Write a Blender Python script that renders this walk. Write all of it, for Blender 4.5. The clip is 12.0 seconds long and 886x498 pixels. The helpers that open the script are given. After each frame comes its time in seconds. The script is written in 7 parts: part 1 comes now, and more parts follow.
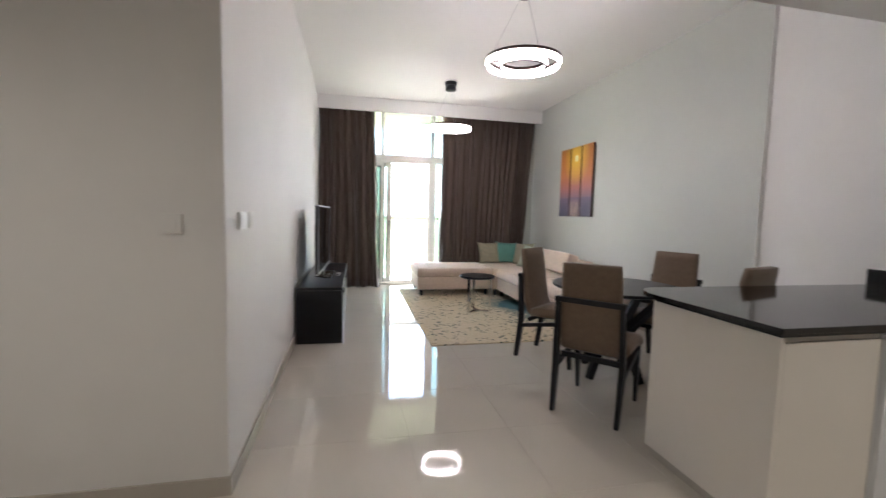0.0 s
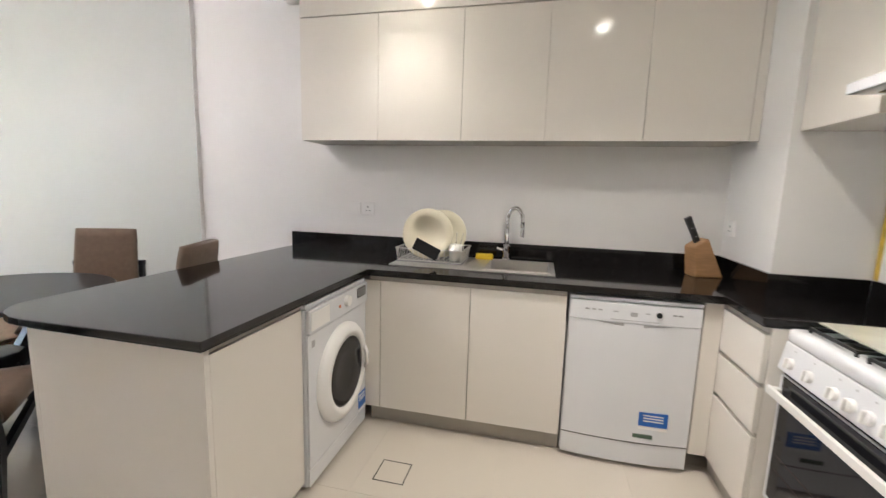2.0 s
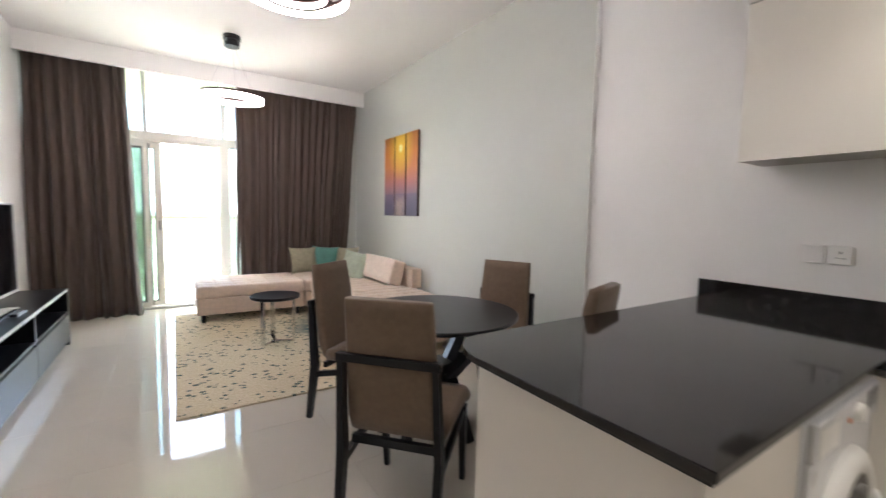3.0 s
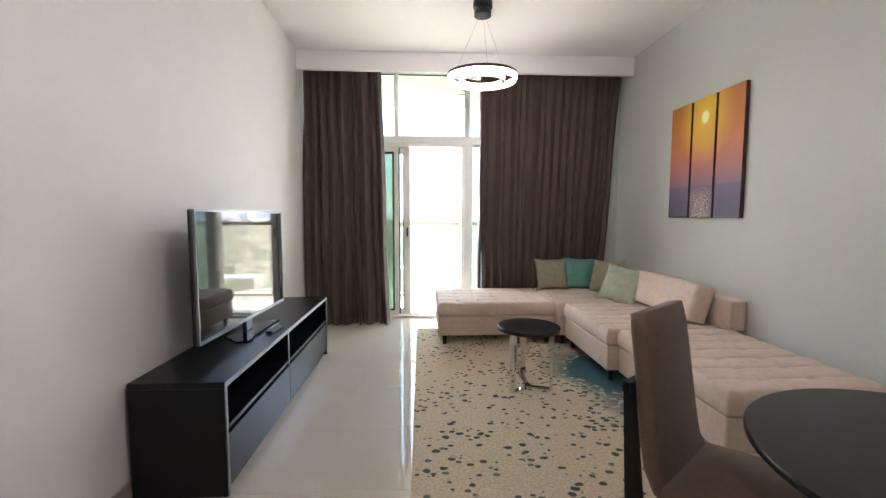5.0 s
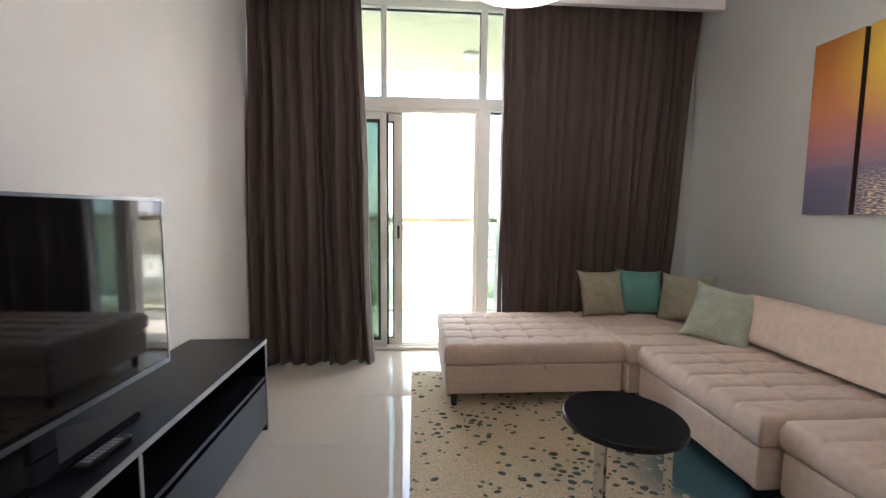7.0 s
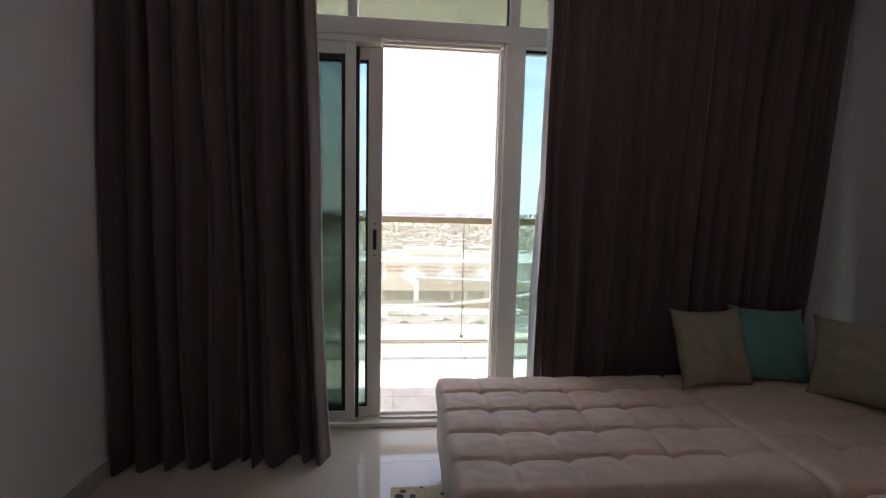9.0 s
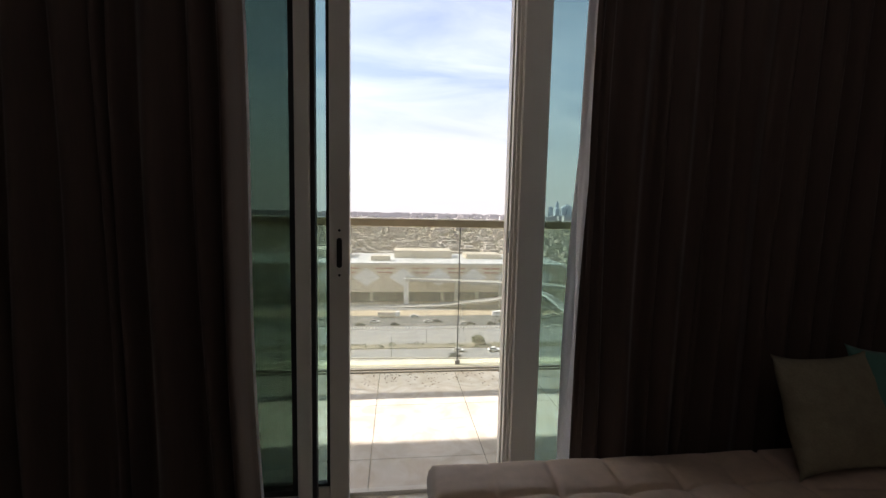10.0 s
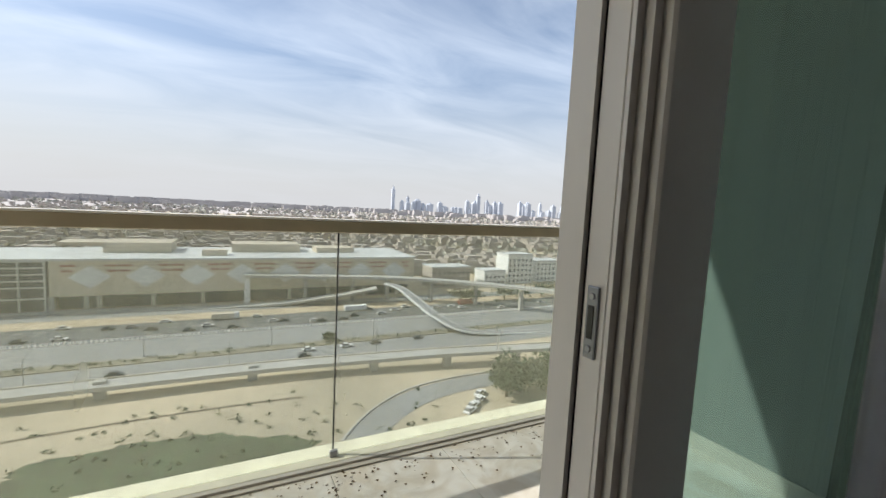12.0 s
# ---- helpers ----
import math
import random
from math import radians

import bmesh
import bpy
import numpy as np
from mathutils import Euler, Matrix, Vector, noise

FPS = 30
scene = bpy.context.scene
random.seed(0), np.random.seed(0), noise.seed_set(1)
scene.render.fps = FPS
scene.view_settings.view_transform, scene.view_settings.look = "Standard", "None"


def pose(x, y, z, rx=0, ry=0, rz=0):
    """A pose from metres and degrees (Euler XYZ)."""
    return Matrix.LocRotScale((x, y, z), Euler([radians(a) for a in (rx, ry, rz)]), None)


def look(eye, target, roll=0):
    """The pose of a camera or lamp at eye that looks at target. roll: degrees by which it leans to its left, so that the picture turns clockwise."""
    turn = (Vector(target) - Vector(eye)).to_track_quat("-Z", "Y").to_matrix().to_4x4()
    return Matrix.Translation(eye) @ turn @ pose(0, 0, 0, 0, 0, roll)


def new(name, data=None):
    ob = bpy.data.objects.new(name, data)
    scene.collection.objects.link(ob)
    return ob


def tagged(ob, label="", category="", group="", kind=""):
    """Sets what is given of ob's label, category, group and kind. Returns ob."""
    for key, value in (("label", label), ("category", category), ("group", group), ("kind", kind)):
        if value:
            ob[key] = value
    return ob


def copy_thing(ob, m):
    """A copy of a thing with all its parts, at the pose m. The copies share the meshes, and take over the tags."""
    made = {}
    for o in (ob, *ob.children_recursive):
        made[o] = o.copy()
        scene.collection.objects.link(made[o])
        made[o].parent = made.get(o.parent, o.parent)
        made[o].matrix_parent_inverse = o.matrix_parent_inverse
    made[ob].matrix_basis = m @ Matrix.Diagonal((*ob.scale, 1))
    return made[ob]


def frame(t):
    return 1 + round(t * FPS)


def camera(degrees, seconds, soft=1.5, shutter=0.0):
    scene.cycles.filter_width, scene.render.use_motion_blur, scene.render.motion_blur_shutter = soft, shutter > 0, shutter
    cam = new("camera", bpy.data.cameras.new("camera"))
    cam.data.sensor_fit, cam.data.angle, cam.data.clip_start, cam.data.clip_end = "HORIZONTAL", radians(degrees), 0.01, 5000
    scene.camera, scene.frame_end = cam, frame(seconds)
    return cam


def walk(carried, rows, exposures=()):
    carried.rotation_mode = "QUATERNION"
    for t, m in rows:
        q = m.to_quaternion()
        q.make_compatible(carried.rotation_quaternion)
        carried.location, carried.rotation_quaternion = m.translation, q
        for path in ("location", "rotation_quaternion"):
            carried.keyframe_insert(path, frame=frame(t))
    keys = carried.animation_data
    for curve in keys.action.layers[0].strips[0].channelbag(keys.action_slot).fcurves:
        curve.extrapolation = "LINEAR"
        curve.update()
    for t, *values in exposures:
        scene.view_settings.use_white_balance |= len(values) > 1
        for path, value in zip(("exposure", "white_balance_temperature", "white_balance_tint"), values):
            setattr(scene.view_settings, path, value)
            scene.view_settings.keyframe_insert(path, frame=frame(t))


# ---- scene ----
cam = camera(94.0, 12.0, soft=1.35, shutter=0.2)

PATH = [
    (0, (0.285, 0.561, 1.286), (0.701, 2.511, 1.124), 1.4),
    (0.2, (0.379, 0.6, 1.297), (1.079, 2.465, 1.117), 1.2),
    (0.5, (0.455, 0.638, 1.313), (1.553, 2.298, 1.107), 1.0),
    (0.7, (0.514, 0.692, 1.32), (1.841, 2.171, 1.094), 0.8),
    (1, (0.58, 0.782, 1.33), (2.199, 1.929, 1.076), 0.6),
    (1.2, (0.615, 0.826, 1.333), (2.376, 1.737, 1.072), 0.5),
    (1.5, (0.692, 0.846, 1.333), (2.587, 1.423, 1.053), 0.8),
    (1.8, (0.82, 0.838, 1.325), (2.759, 1.231, 1.032), 1.3),
    (2, (0.915, 0.866, 1.338), (2.843, 1.315, 1.052), 1.7),
    (2.3, (1.015, 0.975, 1.349), (2.833, 1.767, 1.088), 1.8),
    (2.5, (1.048, 1.099, 1.338), (2.709, 2.19, 1.107), 1.5),
    (2.7, (1.06, 1.241, 1.336), (2.507, 2.608, 1.134), 1.6),
    (3, (1.049, 1.45, 1.335), (2.138, 3.12, 1.173), 1.2),
    (3.3, (1.052, 1.631, 1.334), (1.767, 3.493, 1.187), 0.8),
    (3.5, (1.075, 1.757, 1.336), (1.573, 3.69, 1.197), 0.7),
    (5.5, (1.079, 3.159, 1.319), (1.176, 5.15, 1.162), 0.1),
    (6, (1.027, 3.541, 1.319), (1.139, 5.53, 1.152), 0.1),
    (6.5, (1.032, 3.901, 1.314), (1.145, 5.89, 1.139), 0.3),
    (7, (1.047, 4.287, 1.314), (1.183, 6.274, 1.136), 0.5),
    (8.8, (1.078, 5.6, 1.275), (1.258, 7.584, 1.096), 1.0),
    (9, (1.08, 5.745, 1.302), (1.256, 7.729, 1.117), 1.3),
    (9.5, (1.084, 6.099, 1.285), (1.279, 8.082, 1.107), 1.3),
    (10, (1.127, 6.466, 1.301), (1.351, 8.445, 1.122), 1.2),
    (10.5, (1.104, 6.841, 1.308), (1.41, 8.81, 1.136), 1.5),
    (11, (1.132, 7.213, 1.295), (1.58, 9.155, 1.124), 2.5),
    (11.5, (1.183, 7.541, 1.308), (1.813, 9.432, 1.134), 1.8),
    (11.8, (1.171, 7.701, 1.308), (1.954, 9.532, 1.122), 2.3),
    (12, (1.193, 7.81, 1.312), (2.093, 9.586, 1.125), 2.9),
]
EXPOSURES = [(0, 4.65, 5900, 10), (0.5, 4.8, 6080, 11), (1.0, 5.0, 6250, 12), (1.5, 5.3, 6000, 10), (2.0, 5.45, 5920, 9), (2.6, 5.35, 5950, 10), (3.0, 5.0, 6000, 10), (3.5, 4.85, 6080, 11), (5.5, 4.45, 6080, 12), (6.5, 4.25, 6150, 14), (7.0, 4.15, 6180, 15), (8.8, 2.6, 6120, 23), (9.5, 1.4, 6250, 22), (10.0, 1.0, 6500, 18), (10.5, 0.9, 6200, 14), (12.0, 0.5, 6170, 10)]
walk(cam, [(t, look(eye, target, roll)) for t, eye, target, roll in PATH], EXPOSURES)

# ---------------------------------------------------------------- world and sun
TO_SUN = Vector((-1.35, 0.53, 1.2)).normalized()


def build_world():
    w = bpy.data.worlds.new("sky")
    scene.world = w
    w.use_nodes = True
    nt = w.node_tree
    nt.nodes.clear()
    N, L = nt.nodes.new, nt.links.new
    out = N("ShaderNodeOutputWorld")
    bg = N("ShaderNodeBackground")
    bg.inputs["Strength"].default_value = 0.10
    sky = N("ShaderNodeTexSky")
    sky.sky_type = "NISHITA"
    sky.sun_disc = False
    sky.sun_elevation = math.asin(TO_SUN.z)
    sky.sun_rotation = math.atan2(TO_SUN.x, TO_SUN.y)
    sky.air_density, sky.dust_density, sky.ozone_density = 1.0, 1.5, 1.2
    tc = N("ShaderNodeTexCoord")
    sep = N("ShaderNodeSeparateXYZ")
    L(tc.outputs["Generated"], sep.inputs[0])
    up = N("ShaderNodeMath")
    up.operation = "MAXIMUM"
    L(sep.outputs[2], up.inputs[0])
    up.inputs[1].default_value = 0.01
    com = N("ShaderNodeCombineXYZ")
    L(sep.outputs[0], com.inputs[0])
    L(sep.outputs[1], com.inputs[1])
    L(up.outputs[0], com.inputs[2])
    L(com.outputs[0], sky.inputs["Vector"])
    # thin high cloud: the direction laid on a flat layer, so that it streaks towards the horizon
    add = N("ShaderNodeMath")
    add.operation = "ADD"
    L(up.outputs[0], add.inputs[0])
    add.inputs[1].default_value = 0.22
    div = N("ShaderNodeVectorMath")
    div.operation = "DIVIDE"
    L(com.outputs[0], div.inputs[0])
    L(add.outputs[0], div.inputs[1])
    mp = N("ShaderNodeMapping")
    mp.inputs["Rotation"].default_value = (0, 0, 0.5)
    mp.inputs["Scale"].default_value = (0.8, 2.0, 1.0)
    L(div.outputs[0], mp.inputs[0])
    noi = N("ShaderNodeTexNoise")
    noi.inputs["Scale"].default_value = 1.35
    noi.inputs["Detail"].default_value = 6
    noi.inputs["Roughness"].default_value = 0.55
    noi.inputs["Distortion"].default_value = 0.6
    L(mp.outputs[0], noi.inputs["Vector"])
    cr = N("ShaderNodeValToRGB")
    cr.color_ramp.elements[0].position, cr.color_ramp.elements[1].position = 0.34, 0.74
    cr.color_ramp.elements[0].color = (0.15, 0.15, 0.15, 1)
    cr.color_ramp.elements[1].color = (0.62, 0.62, 0.62, 1)
    L(noi.outputs["Fac"], cr.inputs[0])
    cloud = N("ShaderNodeMixRGB")
    cloud.inputs[2].default_value = (7.4, 7.9, 8.5, 1)
    L(cr.outputs[0], cloud.inputs[0])
    L(sky.outputs[0], cloud.inputs[1])
    # dusty horizon
    hz = N("ShaderNodeMapRange")
    hz.inputs["From Min"].default_value, hz.inputs["From Max"].default_value = 0.0, 0.34
    hz.inputs["To Min"].default_value, hz.inputs["To Max"].default_value = 0.93, 0.0
    hz.interpolation_type = "SMOOTHSTEP"
    L(sep.outputs[2], hz.inputs["Value"])
    haze = N("ShaderNodeMixRGB")
    haze.inputs[2].default_value = (5.2, 5.1, 5.0, 1)
    L(hz.outputs[0], haze.inputs[0])
    L(cloud.outputs[0], haze.inputs[1])
    L(haze.outputs[0], bg.inputs["Color"])
    L(bg.outputs[0], out.inputs[0])


build_world()
sun = new("sun", bpy.data.lights.new("sun", "SUN"))
sun.data.energy, sun.data.angle, sun.data.color = 4.3, radians(0.6), (1.0, 0.94, 0.84)
sun.matrix_world = Matrix.Translation((0, 0, 30)) @ TO_SUN.to_track_quat("Z", "Y").to_matrix().to_4x4()

# the two recessed kitchen lights, and an unseen one added for the hall behind
DOWNLIGHTS = [(2.97, 1.66), (2.34, 0.50), (-1.1, 1.0)]


# ---------------------------------------------------------------- materials
def mat(name, color, rough=0.6, metal=0.0, spec=0.5, coat=0.0, grain=None, bump=None, rnd=0.0, sheen=0.0, island=False):
    """grain: (scale, amount, stretch) colour noise at two scales; bump: (scale, strength); rnd: lightness change from thing to thing."""
    m = bpy.data.materials.new(name)
    m.use_nodes = True
    nt = m.node_tree
    b = nt.nodes["Principled BSDF"]
    N, L = nt.nodes.new, nt.links.new
    b.inputs["Roughness"].default_value = rough
    b.inputs["Metallic"].default_value = metal
    b.inputs["Specular IOR Level"].default_value = spec
    b.inputs["Coat Weight"].default_value = coat
    b.inputs["Coat Roughness"].default_value = 0.06
    if sheen:
        b.inputs["Sheen Weight"].default_value = sheen
        b.inputs["Sheen Roughness"].default_value = 0.4
    col = N("ShaderNodeRGB")
    col.outputs[0].default_value = (*color, 1)
    last = col.outputs[0]
    tc = N("ShaderNodeTexCoord")
    if grain:
        scale, amount, stretch = grain
        mp = N("ShaderNodeMapping")
        mp.inputs["Scale"].default_value = stretch
        L(tc.outputs["Object"], mp.inputs[0])
        for k, (sc, am) in enumerate(((scale, amount), (scale * 0.12, amount * 0.8))):
            n = N("ShaderNodeTexNoise")
            n.inputs["Scale"].default_value = sc
            n.inputs["Detail"].default_value = 5
            L(mp.outputs[0], n.inputs["Vector"])
            r = N("ShaderNodeMapRange")
            r.inputs["From Min"].default_value, r.inputs["From Max"].default_value = 0.3, 0.7
            r.inputs["To Min"].default_value, r.inputs["To Max"].default_value = 1 - am, 1 + am
            L(n.outputs["Fac"], r.inputs["Value"])
            mul = N("ShaderNodeVectorMath")
            mul.operation = "SCALE"
            L(last, mul.inputs[0])
            L(r.outputs[0], mul.inputs["Scale"])
            last = mul.outputs[0]
            if k == 0:
                rr = N("ShaderNodeMapRange")
                rr.inputs["To Min"].default_value, rr.inputs["To Max"].default_value = rough * 0.8, min(1, rough * 1.2)
                L(n.outputs["Fac"], rr.inputs["Value"])
                L(rr.outputs[0], b.inputs["Roughness"])
    if rnd:
        if island:
            g = N("ShaderNodeNewGeometry")
            src = g.outputs["Random Per Island"]
        else:
            g = N("ShaderNodeObjectInfo")
            src = g.outputs["Random"]
        r = N("ShaderNodeMapRange")
        r.inputs["To Min"].default_value, r.inputs["To Max"].default_value = 1 - rnd, 1 + rnd
        L(src, r.inputs["Value"])
        mul = N("ShaderNodeVectorMath")
        mul.operation = "SCALE"
        L(last, mul.inputs[0])
        L(r.outputs[0], mul.inputs["Scale"])
        last = mul.outputs[0]
    L(last, b.inputs["Base Color"])
    if bump:
        n = N("ShaderNodeTexNoise")
        n.inputs["Scale"].default_value = bump[0]
        n.inputs["Detail"].default_value = 4
        L(tc.outputs["Object"], n.inputs["Vector"])
        bp = N("ShaderNodeBump")
        bp.inputs["Strength"].default_value = bump[1]
        bp.inputs["Distance"].default_value = 0.004
        L(n.outputs["Fac"], bp.inputs["Height"])
        L(bp.outputs[0], b.inputs["Normal"])
    return m


def emitter(name, color, strength):
    m = bpy.data.materials.new(name)
    m.use_nodes = True
    b = m.node_tree.nodes["Principled BSDF"]
    b.inputs["Base Color"].default_value = (0.8, 0.8, 0.8, 1)
    b.inputs["Emission Color"].default_value = (*color, 1)
    b.inputs["Emission Strength"].default_value = strength
    return m


def glass(name, tint, gloss=1.0, dirt=0.0):
    m = bpy.data.materials.new(name)
    m.use_nodes = True
    nt = m.node_tree
    nt.nodes.clear()
    N, L = nt.nodes.new, nt.links.new
    out, tr, gl, mix, lw = N("ShaderNodeOutputMaterial"), N("ShaderNodeBsdfTransparent"), N("ShaderNodeBsdfGlossy"), N("ShaderNodeMixShader"), N("ShaderNodeLayerWeight")
    tr.inputs[0].default_value = (*tint, 1)
    gl.inputs["Roughness"].default_value = 0.01
    lw.inputs[0].default_value = 0.5
    pw = N("ShaderNodeMath")
    pw.operation = "POWER"
    pw.inputs[1].default_value = 5.0
    L(lw.outputs["Facing"], pw.inputs[0])
    mu = N("ShaderNodeMath")
    mu.operation = "MULTIPLY_ADD"
    mu.inputs[1].default_value = 0.9 * gloss
    mu.inputs[2].default_value = 0.035 * gloss
    L(pw.outputs[0], mu.inputs[0])
    L(mu.outputs[0], mix.inputs[0])
    L(tr.outputs[0], mix.inputs[1])
    L(gl.outputs[0], mix.inputs[2])
    last = mix.outputs[0]
    # pale film: dust on the railing glass, painted reflection on the hob cover
    if dirt:
        d = N("ShaderNodeBsdfDiffuse")
        d.inputs[0].default_value = (0.88, 0.87, 0.70, 1)
        mx = N("ShaderNodeMixShader")
        n = N("ShaderNodeTexNoise")
        n.inputs["Scale"].default_value = 5
        n.inputs["Detail"].default_value = 8
        tc = N("ShaderNodeTexCoord")
        mp = N("ShaderNodeMapping")
        mp.inputs["Scale"].default_value = (1, 1, 0.25)
        L(tc.outputs["Object"], mp.inputs[0])
        L(mp.outputs[0], n.inputs["Vector"])
        r = N("ShaderNodeMapRange")
        r.inputs["To Min"].default_value, r.inputs["To Max"].default_value = dirt * 0.6, dirt * 1.4
        L(n.outputs["Fac"], r.inputs["Value"])
        L(r.outputs[0], mx.inputs[0])
        L(last, mx.inputs[1])
        L(d.outputs[0], mx.inputs[2])
        last = mx.outputs[0]
    L(last, out.inputs[0])
    return m


M_WALL = mat("white wall paint", (0.83, 0.815, 0.795), 0.62, grain=(3, 0.015, (1, 1, 1)), bump=(60, 0.08))
M_GREY = mat("grey green wall paint", (0.54, 0.55, 0.515), 0.5, grain=(3, 0.015, (1, 1, 1)), bump=(60, 0.08))
M_CEIL = mat("matt white ceiling paint", (0.85, 0.84, 0.825), 0.8, grain=(2, 0.01, (1, 1, 1)))
M_FLOOR = mat("polished cream porcelain", (0.605, 0.555, 0.48), 0.045, spec=0.6, grain=(2.2, 0.02, (1, 1, 1)), rnd=0.008)
M_GROUT = mat("grey beige grout", (0.57, 0.53, 0.465), 0.8)
M_SKIRT = mat("beige porcelain skirting", (0.52, 0.48, 0.42), 0.15, grain=(4, 0.03, (1, 1, 1)))
M_CAB = mat("gloss cream lacquer", (0.80, 0.76, 0.70), 0.11, spec=0.45, grain=(1.5, 0.01, (1, 1, 1)))
M_PLINTH = mat("brushed beige plinth", (0.42, 0.39, 0.34), 0.4)
M_GAP = mat("dark cabinet carcass", (0.10, 0.09, 0.08), 0.7)
M_STONE = mat("polished black stone", (0.010, 0.009, 0.009), 0.07, spec=0.42, grain=(220, 0.35, (1, 1, 1)))
M_APPL = mat("white enamel", (0.75, 0.76, 0.785), 0.22, spec=0.5)
M_PLAST = mat("white plastic", (0.84, 0.83, 0.81), 0.35)
M_GPLAST = mat("grey plastic", (0.35, 0.35, 0.36), 0.4)
M_BLACK = mat("black plastic", (0.012, 0.012, 0.013), 0.3)
M_DGLASS = mat("dark appliance glass", (0.012, 0.012, 0.015), 0.05, spec=0.38)
M_STEEL = mat("brushed stainless steel", (0.76, 0.745, 0.72), 0.34, metal=1.0)
M_CHROME = mat("chrome", (0.72, 0.72, 0.73), 0.06, metal=1.0)
M_SCREEN = mat("black television screen", (0.006, 0.006, 0.008), 0.045, spec=0.5)
M_BEZEL = mat("satin grey bezel", (0.23, 0.24, 0.26), 0.3, metal=0.8)
M_BLUE = mat("blue sticker", (0.02, 0.13, 0.50), 0.4)
M_WENGE = mat("black stained wood", (0.006, 0.0065, 0.009), 0.32, spec=0.35, bump=(60, 0.02))
M_EDGE = mat("grey aluminium edge trim", (0.30, 0.31, 0.33), 0.35, metal=0.6)
M_UPH = mat("taupe brown upholstery", (0.180, 0.125, 0.085), 0.85, grain=(300, 0.10, (1, 1, 1)), bump=(500, 0.25), sheen=0.25)
M_SOFA = mat("beige pink velvet", (0.66, 0.525, 0.425), 0.8, grain=(26, 0.07, (1, 1, 1)), bump=(350, 0.15), sheen=0.35)
M_CURT = mat("brown curtain cloth", (0.082, 0.057, 0.045), 0.8, grain=(160, 0.12, (1, 1, 0.06)), bump=(300, 0.15), sheen=0.2)
M_LINING = mat("pale curtain lining", (0.88, 0.87, 0.91), 0.8, grain=(60, 0.03, (1, 1, 1)))


def let_light_through(m, share, color):
    nt = m.node_tree
    out, b = nt.nodes["Material Output"], nt.nodes["Principled BSDF"]
    tl, mx = nt.nodes.new("ShaderNodeBsdfTranslucent"), nt.nodes.new("ShaderNodeMixShader")
    tl.inputs[0].default_value = (*color, 1)
    mx.inputs[0].default_value = share
    nt.links.new(b.outputs[0], mx.inputs[1])
    nt.links.new(tl.outputs[0], mx.inputs[2])
    nt.links.new(mx.outputs[0], out.inputs[0])


let_light_through(M_LINING, 0.40, (0.86, 0.85, 0.88))
M_CU_KHAKI = mat("khaki grey cushion linen", (0.33, 0.31, 0.22), 0.85, grain=(200, 0.12, (1, 1, 1)), bump=(420, 0.3))
M_CU_TEAL = mat("sea green cushion satin", (0.10, 0.28, 0.235), 0.55, grain=(80, 0.10, (1, 4, 1)), bump=(300, 0.15), sheen=0.2)
M_CU_PALE = mat("pale green cushion linen", (0.42, 0.47, 0.37), 0.8, grain=(120, 0.14, (1, 1, 1)), bump=(420, 0.25))
M_FRAME = mat("cream powder coated aluminium", (0.72, 0.69, 0.63), 0.35, grain=(6, 0.02, (1, 1, 1)))
M_GASKET = mat("black rubber gasket", (0.02, 0.02, 0.022), 0.6)
M_GLASS = glass("tinted window glass", (0.57, 0.68, 0.65), 1.0)
M_GLASS3 = glass("dark olive tinted glass", (0.36, 0.39, 0.35), 1.0)
M_GLASS2 = glass("pale tinted upper window glass", (0.50, 0.57, 0.58), 1.0)
M_RAILGLASS = glass("dusty balustrade glass", (0.93, 0.955, 0.93), 0.8, dirt=0.24)
M_RAIL = mat("dull gold beige aluminium rail", (0.46, 0.39, 0.27), 0.35, metal=0.4, grain=(7, 0.08, (1, 1, 1)))
M_EXTW = mat("sand coloured render", (0.62, 0.58, 0.44), 0.85, grain=(5, 0.05, (1, 1, 1)), bump=(80, 0.2))
M_CURB = mat("cream painted curb", (0.80, 0.77, 0.62), 0.7, grain=(9, 0.06, (1, 1, 1)), bump=(70, 0.2))
M_SIDE = mat("grey balcony wall render", (0.25, 0.26, 0.235), 0.8, grain=(5, 0.03, (1, 1, 1)))
M_DIRT = mat("dry leaves and dirt", (0.13, 0.085, 0.045), 0.95, rnd=0.5, island=True)
M_CREAM = mat("cream glazed plate", (0.74, 0.69, 0.54), 0.15)
M_WOODL = mat("light beech wood", (0.42, 0.24, 0.11), 0.4, grain=(14, 0.12, (1, 1, 9)))
M_YELLOW = mat("yellow tape", (0.62, 0.43, 0.06), 0.4, grain=(30, 0.2, (1, 1, 1)))
M_SPONGE = mat("yellow sponge", (0.60, 0.42, 0.02), 0.9, bump=(200, 0.4))
M_BRASSL = mat("brass filter mesh", (0.30, 0.24, 0.14), 0.5, metal=0.5)
M_RING = emitter("glowing acrylic ring", (1.0, 0.87, 0.83), 2.0)
M_RING2 = emitter("dimmer pinkish acrylic ring", (1.0, 0.80, 0.76), 0.40)
M_DOWN = emitter("downlight lens", (1.0, 0.88, 0.70), 5.0)
M_BROWN = mat("dark brown lamp metal", (0.055, 0.032, 0.026), 0.35, metal=0.5)


